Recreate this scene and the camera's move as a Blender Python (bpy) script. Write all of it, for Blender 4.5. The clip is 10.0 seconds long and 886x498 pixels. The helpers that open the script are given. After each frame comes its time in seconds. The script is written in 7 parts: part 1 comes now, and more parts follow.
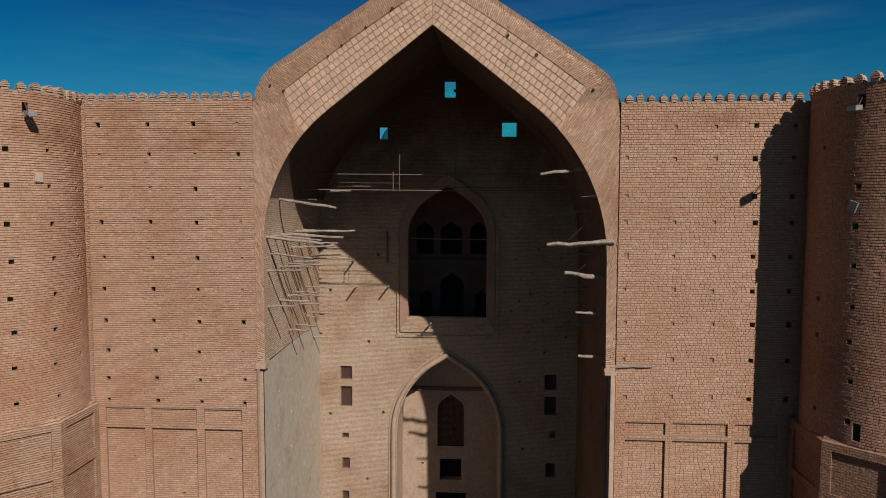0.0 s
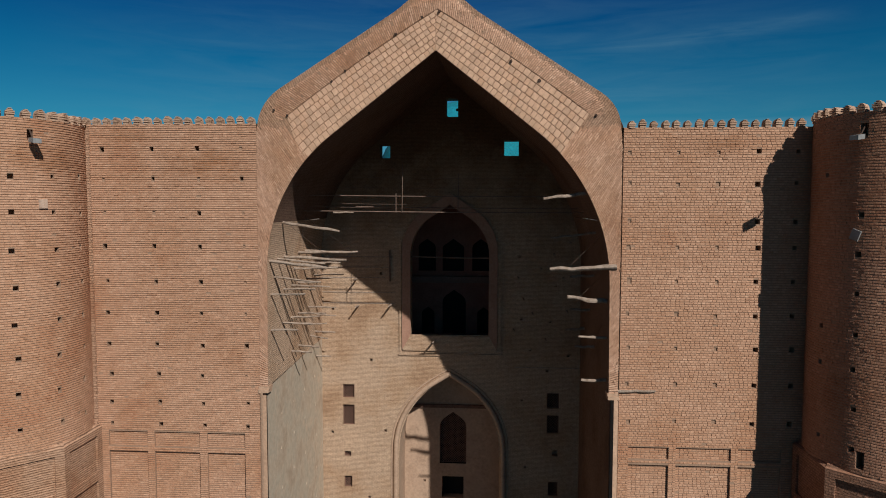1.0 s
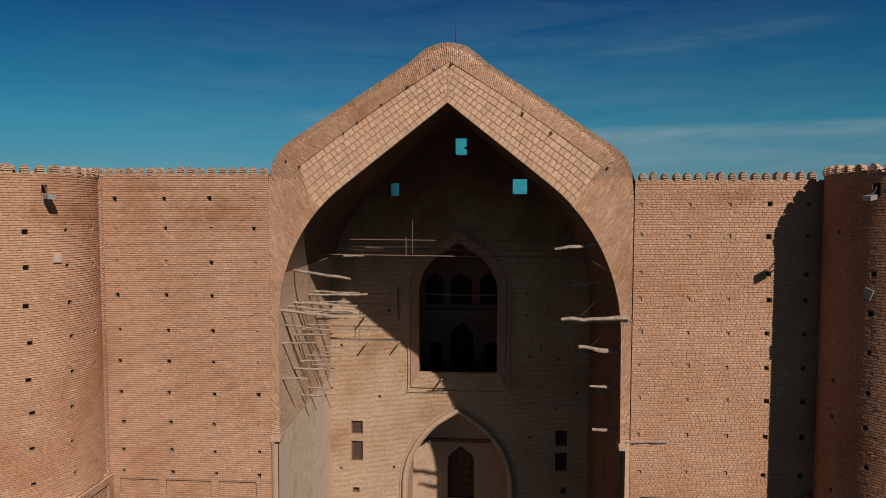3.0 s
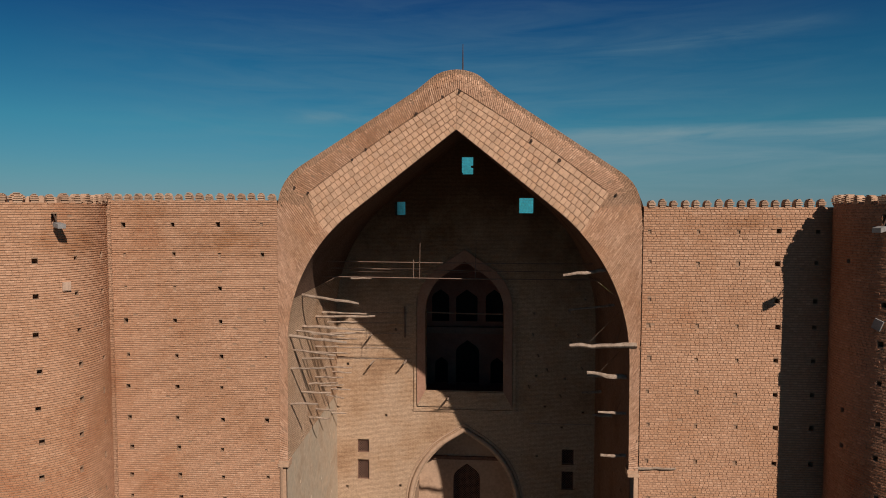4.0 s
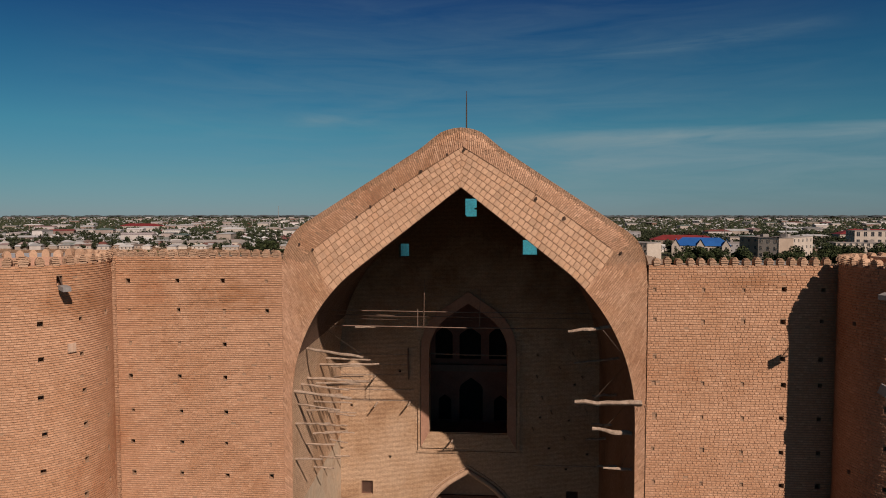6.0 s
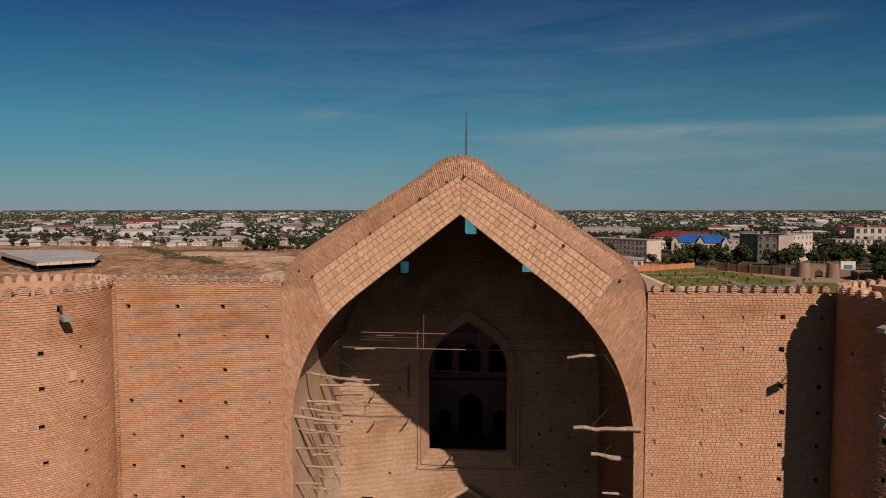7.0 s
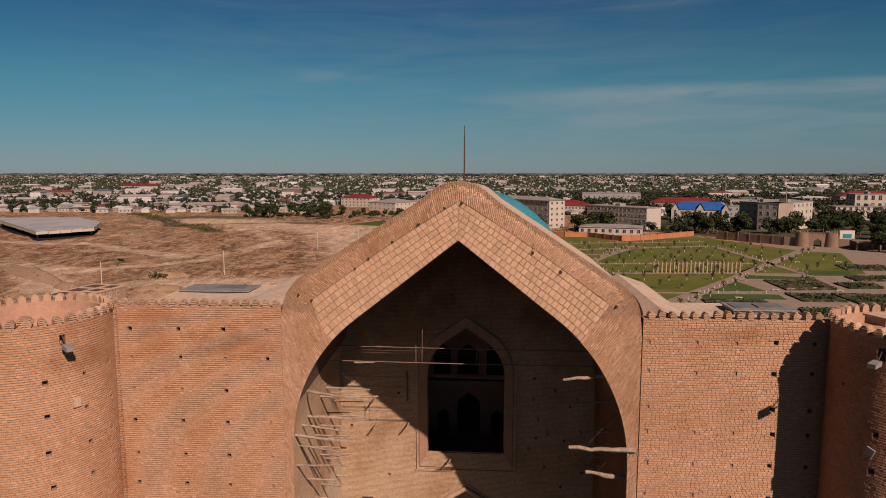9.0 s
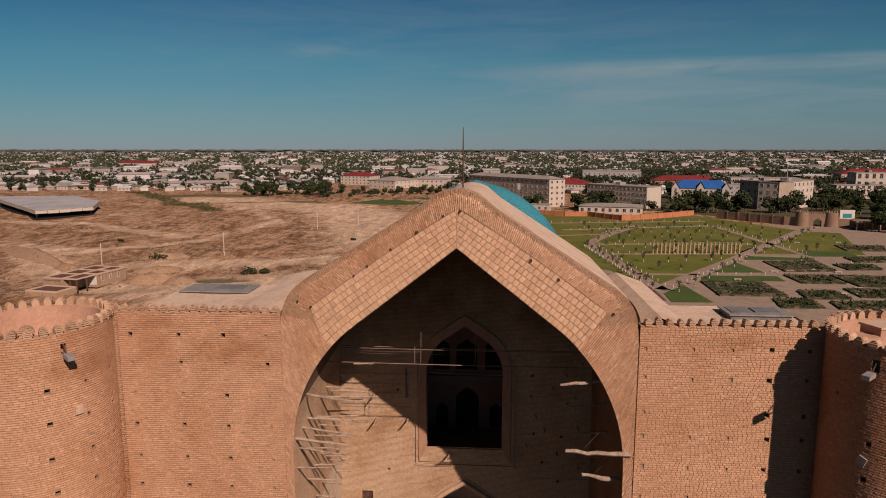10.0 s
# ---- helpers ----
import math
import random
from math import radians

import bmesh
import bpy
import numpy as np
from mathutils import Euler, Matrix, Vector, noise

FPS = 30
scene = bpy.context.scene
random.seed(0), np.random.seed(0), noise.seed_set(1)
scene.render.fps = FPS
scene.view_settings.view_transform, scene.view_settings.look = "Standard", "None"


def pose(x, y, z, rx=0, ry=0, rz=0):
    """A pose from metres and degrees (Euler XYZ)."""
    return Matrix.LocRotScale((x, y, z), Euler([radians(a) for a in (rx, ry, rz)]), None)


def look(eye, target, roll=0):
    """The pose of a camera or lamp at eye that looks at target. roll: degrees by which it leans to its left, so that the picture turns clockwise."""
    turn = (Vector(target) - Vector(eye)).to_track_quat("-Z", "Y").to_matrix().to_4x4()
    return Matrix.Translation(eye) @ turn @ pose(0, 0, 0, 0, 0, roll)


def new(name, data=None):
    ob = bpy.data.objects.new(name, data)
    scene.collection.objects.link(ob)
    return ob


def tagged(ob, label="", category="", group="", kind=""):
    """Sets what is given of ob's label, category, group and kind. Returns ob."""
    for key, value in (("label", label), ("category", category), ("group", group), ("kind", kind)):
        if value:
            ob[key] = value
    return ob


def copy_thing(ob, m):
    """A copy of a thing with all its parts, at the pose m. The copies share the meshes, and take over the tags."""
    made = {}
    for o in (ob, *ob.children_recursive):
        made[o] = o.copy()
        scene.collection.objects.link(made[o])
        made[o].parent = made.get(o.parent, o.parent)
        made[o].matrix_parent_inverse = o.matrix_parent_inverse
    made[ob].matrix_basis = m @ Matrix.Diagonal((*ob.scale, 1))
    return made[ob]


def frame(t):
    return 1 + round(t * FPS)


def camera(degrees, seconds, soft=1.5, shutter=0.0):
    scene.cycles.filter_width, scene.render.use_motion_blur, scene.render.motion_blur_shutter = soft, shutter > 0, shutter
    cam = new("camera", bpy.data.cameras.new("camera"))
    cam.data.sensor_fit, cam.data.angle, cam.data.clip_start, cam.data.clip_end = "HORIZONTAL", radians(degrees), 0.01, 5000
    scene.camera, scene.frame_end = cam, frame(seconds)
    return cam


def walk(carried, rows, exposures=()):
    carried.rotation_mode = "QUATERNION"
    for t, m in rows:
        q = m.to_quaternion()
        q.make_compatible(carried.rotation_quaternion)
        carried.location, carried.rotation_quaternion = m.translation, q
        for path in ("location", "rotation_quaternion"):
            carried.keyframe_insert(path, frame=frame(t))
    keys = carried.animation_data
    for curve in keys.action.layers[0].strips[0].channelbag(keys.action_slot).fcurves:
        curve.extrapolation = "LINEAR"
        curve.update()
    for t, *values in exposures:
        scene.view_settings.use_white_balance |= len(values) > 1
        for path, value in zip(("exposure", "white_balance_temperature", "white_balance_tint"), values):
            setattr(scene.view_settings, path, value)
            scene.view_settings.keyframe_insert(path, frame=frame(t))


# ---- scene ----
cam = camera(68.2, 10.0, soft=1.0)
PATH = [
    (0, (2.909, -36.066, 25.068), (2.780, -34.075, 24.929), 0.1),
    (0.5, (2.823, -36.069, 25.618), (2.695, -34.077, 25.486), 0.1),
    (1, (2.771, -36.062, 26.227), (2.640, -34.071, 26.099), 0.1),
    (1.5, (2.687, -36.055, 26.862), (2.555, -34.063, 26.736), 0.1),
    (2, (2.569, -36.038, 27.512), (2.436, -34.046, 27.389), 0.1),
    (2.5, (2.389, -36.054, 28.151), (2.256, -34.062, 28.033), 0.1),
    (4, (1.739, -36.011, 30.301), (1.603, -34.020, 30.183), 0.1),
    (4.5, (1.578, -35.975, 31.021), (1.439, -33.983, 30.906), 0),
    (5, (1.481, -35.921, 31.801), (1.344, -33.929, 31.687), 0.1),
    (5.5, (1.473, -35.889, 32.437), (1.335, -33.897, 32.331), 0),
    (6, (1.496, -35.860, 33.275), (1.358, -33.867, 33.166), 0),
    (7.5, (1.528, -35.795, 35.891), (1.391, -33.805, 35.749), 0),
    (8, (1.557, -35.766, 36.727), (1.421, -33.778, 36.559), -0),
    (8.5, (1.572, -35.744, 37.639), (1.436, -33.759, 37.436), 0),
    (9, (1.606, -35.709, 38.492), (1.470, -33.727, 38.254), -0),
    (9.5, (1.633, -35.619, 39.368), (1.498, -33.643, 39.093), -0),
    (10, (1.680, -35.550, 40.195), (1.545, -33.578, 39.886), -0),
]
EXPOSURES = [(0.0, -0.21, 5750, 7), (2.5, -0.2, 6330, 12), (5.0, -0.17, 7000, 20), (10.0, -0.16, 7800, 33)]
walk(cam, [(t, look(eye, target, roll)) for t, eye, target, roll in PATH], EXPOSURES)

# ---- world and sun ----
SUN_AZ, SUN_EL = 32.5, 37.5  # degrees to the right of the facade's normal, and above the horizon
GROUND = -2.0
wd = bpy.data.worlds.new("sky")
scene.world = wd
wd.use_nodes = True
wn, wl = wd.node_tree.nodes, wd.node_tree.links
wn.clear()
w_out = wn.new("ShaderNodeOutputWorld")
w_bg = wn.new("ShaderNodeBackground")
sky = wn.new("ShaderNodeTexSky")
sky.sky_type, sky.sun_disc = "NISHITA", False
sky.sun_elevation, sky.sun_rotation = radians(SUN_EL), radians(180 - SUN_AZ)
sky.air_density, sky.dust_density, sky.ozone_density = 1.0, 0.0, 3.0
w_bg.inputs["Strength"].default_value = 0.05
# thin high cloud streaks
wtc = wn.new("ShaderNodeTexCoord")


def wmath(op, a_, b_=None, clamp=False):
    n_ = wn.new("ShaderNodeMath")
    n_.operation, n_.use_clamp = op, clamp
    for sock, v_ in zip(n_.inputs, (a_, b_)):
        if isinstance(v_, (int, float)):
            sock.default_value = v_
        elif v_ is not None:
            wl.new(v_, sock)
    return n_.outputs[0]


wsep = wn.new("ShaderNodeSeparateXYZ")
wl.new(wtc.outputs["Generated"], wsep.inputs[0])
cu, cv = wmath("DIVIDE", wsep.outputs["X"], wsep.outputs["Y"]), wmath("DIVIDE", wsep.outputs["Z"], wsep.outputs["Y"])
wmap = wn.new("ShaderNodeMapping")
wmap.inputs["Rotation"].default_value = (0.0, radians(-7), 0.0)
wmap.inputs["Scale"].default_value = (2.0, 2.0, 16.0)
wl.new(wtc.outputs["Generated"], wmap.inputs["Vector"])
wnoise = wn.new("ShaderNodeTexNoise")
wnoise.inputs["Scale"].default_value, wnoise.inputs["Detail"].default_value = 2.6, 8.0
wnoise.inputs["Roughness"].default_value, wnoise.inputs["Distortion"].default_value = 0.6, 0.6
wl.new(wmap.outputs["Vector"], wnoise.inputs["Vector"])
wisp = wmath("MULTIPLY", wmath("SUBTRACT", wnoise.outputs["Fac"], 0.3), 2.6, True)


def streak(v0, slope, thick, u0, u1, amount):
    """A thin cirrus line that rises by slope, between two bearings."""
    d_ = wmath("DIVIDE", wmath("SUBTRACT", cv, wmath("ADD", wmath("MULTIPLY", cu, slope), v0)), thick)
    bell = wmath("POWER", 2.718, wmath("MULTIPLY", wmath("MULTIPLY", d_, d_), -1.0))
    mid, half_ = (u0 + u1) / 2, (u1 - u0) / 2
    e_ = wmath("DIVIDE", wmath("SUBTRACT", cu, mid), half_)
    win_ = wmath("SUBTRACT", 1.0, wmath("MULTIPLY", e_, e_), True)
    return wmath("MULTIPLY", wmath("MULTIPLY", bell, win_), wmath("MULTIPLY", wisp, amount))


def veil(v0, slope, fade, u0, amount):
    """A broad thin veil with a soft upper edge that fades downwards."""
    d_ = wmath("SUBTRACT", wmath("ADD", wmath("MULTIPLY", cu, slope), v0), cv)
    edge_ = wmath("DIVIDE", d_, 0.014, True)
    fall = wmath("POWER", 2.718, wmath("DIVIDE", wmath("MULTIPLY", d_, -1.0), fade))
    side_ = wmath("MULTIPLY", wmath("SUBTRACT", cu, u0), 5.0, True)
    return wmath("MULTIPLY", wmath("MULTIPLY", wmath("MULTIPLY", edge_, fall), side_), wmath("MULTIPLY", wmath("ADD", wisp, 0.35), amount))


cloud_and_falloff = wmath("ADD", streak(0.209, 0.137, 0.011, 0.12, 0.54, 0.22), streak(0.155, 0.05, 0.009, -0.32, -0.13, 0.3))
# broad brightening of the middle sky that imitates lens falloff to the sides
cloud_and_falloff = wmath("ADD", cloud_and_falloff, streak(0.14, 0.0, 0.2, -0.75, 0.66, 0.2))
cloud_and_falloff = wmath("ADD", cloud_and_falloff, veil(0.121, 0.03, 0.065, -0.06, 0.75))
cloud_and_falloff = wmath("ADD", cloud_and_falloff, veil(0.085, 0.0, 0.05, -0.7, 0.1))
cloud_and_falloff = wmath("MULTIPLY", cloud_and_falloff, 1.0, True)
wmix = wn.new("ShaderNodeMixRGB")
wmix.inputs[2].default_value = (3.8, 6.6, 7.6, 1)
wl.new(cloud_and_falloff, wmix.inputs["Fac"])
# clear deep blue overhead, paler towards the horizon
wgrad = wn.new("ShaderNodeValToRGB")
for e_, (p_, c_) in zip([wgrad.color_ramp.elements[0], wgrad.color_ramp.elements[1]] + [wgrad.color_ramp.elements.new(k) for k in (0.052, 0.122, 0.21, 0.3, 0.45, 0.65)],
                        ((0.0, (0.33, 0.6, 0.98)), (1.0, (0.012, 0.024, 0.04)), (0.052, (0.28, 0.68, 0.88)), (0.122, (0.18, 0.77, 0.89)), (0.21, (0.09, 0.62, 0.82)), (0.3, (0.045, 0.38, 0.72)), (0.45, (0.04, 0.17, 0.3)), (0.65, (0.018, 0.05, 0.085)))):
    e_.position, e_.color = p_, (*c_, 1)
wtint = wn.new("ShaderNodeMixRGB")
wtint.blend_type = "MULTIPLY"
wtint.inputs[0].default_value = 1.0
wl.new(wsep.outputs["Z"], wgrad.inputs["Fac"])
wl.new(sky.outputs["Color"], wtint.inputs[1])
wl.new(wgrad.outputs["Color"], wtint.inputs[2])
wl.new(wtint.outputs["Color"], wmix.inputs[1])
wl.new(wmix.outputs["Color"], w_bg.inputs["Color"])
wl.new(w_bg.outputs["Background"], w_out.inputs["Surface"])

sun = new("sun", bpy.data.lights.new("sun", "SUN"))
sun.data.energy, sun.data.angle, sun.data.color = 5.6, radians(0.55), (1.0, 0.93, 0.84)
az, el = radians(SUN_AZ), radians(SUN_EL)
sun.matrix_world = look((math.sin(az) * math.cos(el) * 100, -math.cos(az) * math.cos(el) * 100, math.sin(el) * 100), (0, 0, 0))


# ---- materials ----
def base_mat(name, rough=0.9):
    m = bpy.data.materials.new(name)
    m.use_nodes = True
    nt = m.node_tree
    b = nt.nodes["Principled BSDF"]
    b.inputs["Roughness"].default_value = rough
    b.inputs["Specular IOR Level"].default_value = 0.25
    return m, nt, b


def ramp_node(nt, stops):
    r = nt.nodes.new("ShaderNodeValToRGB")
    while len(r.color_ramp.elements) < len(stops):
        r.color_ramp.elements.new(0.5)
    for e, (p, c) in zip(r.color_ramp.elements, stops):
        e.position, e.color = p, (*c, 1)
    return r


def noise_node(nt, scale, vec, detail=5.0, rough=0.55):
    n = nt.nodes.new("ShaderNodeTexNoise")
    n.inputs["Scale"].default_value, n.inputs["Detail"].default_value, n.inputs["Roughness"].default_value = scale, detail, rough
    nt.links.new(vec, n.inputs["Vector"])
    return n


def mix_node(nt, mode, fac, a, b):
    m = nt.nodes.new("ShaderNodeMixRGB")
    m.blend_type = mode
    for sock, v in zip(m.inputs, (fac, a, b)):
        if isinstance(v, (int, float)):
            sock.default_value = v
        elif isinstance(v, tuple):
            sock.default_value = (*v, 1)
        else:
            nt.links.new(v, sock)
    return m.outputs[0]


def bump_node(nt, b, height, strength, dist):
    bu = nt.nodes.new("ShaderNodeBump")
    bu.inputs["Strength"].default_value, bu.inputs["Distance"].default_value = strength, dist
    nt.links.new(height, bu.inputs["Height"])
    nt.links.new(bu.outputs["Normal"], b.inputs["Normal"])


def position(nt):
    return nt.nodes.new("ShaderNodeNewGeometry").outputs["Position"]


def brick_mat(name, c1, c2, mortar, width=0.27, row=0.098, joint=0.016, stain=(0.62, 0.5, 0.4), relief=0.05, frac=0.5, chips=0.7, shade_rise=None):
    """Weathered brickwork laid on UVs in metres; the last argument: height and reach of a painted ragged shade."""
    m, nt, b = base_mat(name, 0.92)
    uv = nt.nodes.new("ShaderNodeUVMap").outputs["UV"]
    pos = position(nt)
    wob = noise_node(nt, 1.1, pos, 3)
    shift = nt.nodes.new("ShaderNodeVectorMath")
    shift.operation = "MULTIPLY_ADD"
    nt.links.new(wob.outputs["Color"], shift.inputs[0])
    shift.inputs[1].default_value = (0.1, 0.11, 0)
    wob2 = noise_node(nt, 4.5, pos, 3)
    shift2 = nt.nodes.new("ShaderNodeVectorMath")
    shift2.operation = "MULTIPLY_ADD"
    nt.links.new(wob2.outputs["Color"], shift2.inputs[0])
    shift2.inputs[1].default_value = (0.06, 0.045, 0)
    nt.links.new(uv, shift2.inputs[2])
    nt.links.new(shift2.outputs[0], shift.inputs[2])
    br = nt.nodes.new("ShaderNodeTexBrick")
    nt.links.new(shift.outputs[0], br.inputs["Vector"])
    br.offset = frac
    for k, v in (("Scale", 1.0), ("Mortar Size", joint), ("Mortar Smooth", 0.25), ("Bias", 0.0), ("Brick Width", width), ("Row Height", row)):
        br.inputs[k].default_value = v
    for k, v in (("Color1", c1), ("Color2", c2), ("Mortar", mortar)):
        br.inputs[k].default_value = (*v, 1)
    big = noise_node(nt, 0.21, pos, 8, 0.66)
    rb = ramp_node(nt, [(0.3, (1.14, 1.13, 1.12)), (0.46, (1.0, 1.0, 1.0)), (0.57, (0.9, 0.83, 0.75)), (0.7, stain)])
    uvm = nt.nodes.new("ShaderNodeMapping")
    uvm.inputs["Scale"].default_value = (2.2, 8.5, 1.0)
    nt.links.new(uv, uvm.inputs["Vector"])
    chip = noise_node(nt, 1.0, uvm.outputs["Vector"], 4, 0.7)
    rc = ramp_node(nt, [(0.3, (0.52, 0.47, 0.43)), (0.43, (0.95, 0.94, 0.93)), (0.62, (1.05, 1.05, 1.05)), (0.72, (1.28, 1.27, 1.25))])
    nt.links.new(chip.outputs["Fac"], rc.inputs["Fac"])
    nt.links.new(big.outputs["Fac"], rb.inputs["Fac"])
    col = mix_node(nt, "MULTIPLY", 0.8, br.outputs["Color"], rb.outputs["Color"])
    fine = noise_node(nt, 5.0, pos, 6, 0.7)
    rf = ramp_node(nt, [(0.32, (0.62, 0.59, 0.56)), (0.58, (1.12, 1.12, 1.12))])
    nt.links.new(fine.outputs["Fac"], rf.inputs["Fac"])
    col = mix_node(nt, "MULTIPLY", 0.6, col, rf.outputs["Color"])
    col = mix_node(nt, "MULTIPLY", chips, col, rc.outputs["Color"])
    # shade painted as a darker mix that grows with height, ragged by noise
    if shade_rise:
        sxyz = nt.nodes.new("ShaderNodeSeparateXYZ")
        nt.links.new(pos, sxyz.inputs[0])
        rise_noise = noise_node(nt, 0.32, pos, 7, 0.68)
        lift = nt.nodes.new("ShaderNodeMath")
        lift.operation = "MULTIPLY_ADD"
        nt.links.new(rise_noise.outputs["Fac"], lift.inputs[0])
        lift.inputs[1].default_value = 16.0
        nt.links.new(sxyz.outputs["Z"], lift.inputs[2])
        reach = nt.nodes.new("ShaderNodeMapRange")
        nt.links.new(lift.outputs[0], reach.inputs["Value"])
        reach.inputs["From Min"].default_value, reach.inputs["From Max"].default_value = shade_rise[0] + 8.0, shade_rise[0] + shade_rise[1] + 8.0
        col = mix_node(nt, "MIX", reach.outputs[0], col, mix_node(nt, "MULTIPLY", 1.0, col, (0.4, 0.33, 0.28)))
    nt.links.new(col, b.inputs["Base Color"])
    inv = nt.nodes.new("ShaderNodeMath")
    inv.operation = "SUBTRACT"
    inv.inputs[0].default_value = 1.0
    nt.links.new(br.outputs["Fac"], inv.inputs[1])
    h = nt.nodes.new("ShaderNodeMath")
    h.operation = "MULTIPLY_ADD"
    nt.links.new(fine.outputs["Fac"], h.inputs[0])
    h.inputs[1].default_value = 0.9
    nt.links.new(inv.outputs[0], h.inputs[2])
    h2 = nt.nodes.new("ShaderNodeMath")
    h2.operation = "MULTIPLY_ADD"
    nt.links.new(chip.outputs["Fac"], h2.inputs[0])
    h2.inputs[1].default_value = 1.6 * chips
    nt.links.new(h.outputs[0], h2.inputs[2])
    bump_node(nt, b, h2.outputs[0], 0.9, relief)
    return m


def mottled(name, stops, scale=0.8, fine=9.0, rough=0.9, relief=0.03, metal=0.0, spec=0.25):
    """A surface that varies at two scales between the given colours."""
    m, nt, b = base_mat(name, rough)
    pos = position(nt)
    a = noise_node(nt, scale, pos, 6, 0.6)
    r = ramp_node(nt, stops)
    nt.links.new(a.outputs["Fac"], r.inputs["Fac"])
    f = noise_node(nt, fine, pos, 5, 0.65)
    rf = ramp_node(nt, [(0.3, (0.72, 0.72, 0.72)), (0.65, (1.08, 1.08, 1.08))])
    nt.links.new(f.outputs["Fac"], rf.inputs["Fac"])
    col = mix_node(nt, "MULTIPLY", 0.7, r.outputs["Color"], rf.outputs["Color"])
    nt.links.new(col, b.inputs["Base Color"])
    b.inputs["Metallic"].default_value, b.inputs["Specular IOR Level"].default_value = metal, spec
    if relief:
        bump_node(nt, b, f.outputs["Fac"], 0.6, relief)
    return m


def by_piece(name, stops, fine=6.0, rough=0.9, relief=0.03, island=False):
    """Each piece takes its own colour out of the ramp."""
    m, nt, b = base_mat(name, rough)
    if island:
        rnd = nt.nodes.new("ShaderNodeNewGeometry").outputs["Random Per Island"]
    else:
        rnd = nt.nodes.new("ShaderNodeObjectInfo").outputs["Random"]
    r = ramp_node(nt, stops)
    nt.links.new(rnd, r.inputs["Fac"])
    f = noise_node(nt, fine, position(nt), 5, 0.65)
    rf = ramp_node(nt, [(0.3, (0.7, 0.69, 0.68)), (0.65, (1.08, 1.08, 1.08))])
    nt.links.new(f.outputs["Fac"], rf.inputs["Fac"])
    nt.links.new(mix_node(nt, "MULTIPLY", 0.7, r.outputs["Color"], rf.outputs["Color"]), b.inputs["Base Color"])
    if relief:
        bump_node(nt, b, f.outputs["Fac"], 0.6, relief)
    return m


M_BRICK = brick_mat("weathered brick", (0.5, 0.305, 0.195), (0.46, 0.278, 0.174), (0.24, 0.138, 0.082), width=60.0, row=0.124, joint=0.019, relief=0.09, stain=(0.72, 0.5, 0.36))
M_BRICK_R = brick_mat("coarse brick", (0.52, 0.315, 0.2), (0.45, 0.268, 0.168), (0.29, 0.17, 0.105), width=0.4, row=0.146, joint=0.021, relief=0.1, stain=(0.72, 0.5, 0.36), chips=0.8)
# redder, darker base brick: the right tower's shade is in this colour
M_BASE_SHADED = brick_mat("shade-toned red base brick", (0.36, 0.188, 0.114), (0.32, 0.165, 0.1), (0.2, 0.108, 0.066), width=0.26, row=0.134, joint=0.02, relief=0.08, chips=0.7)


# brown weather stains: centre, reach, strength
STAINS = [((-12.6, 0, 28.7), (2.6, 3, 1.3), 0.9), ((-20.4, -3.5, 28.6), (1.6, 3, 0.9), 0.9), ((-17.5, 0, 30.2), (2.2, 3, 0.5), 0.6), ((15.5, 0, 29.6), (3.0, 3, 0.7), 0.7), ((-14.0, 0, 20.0), (3.5, 3, 1.6), 0.35)]


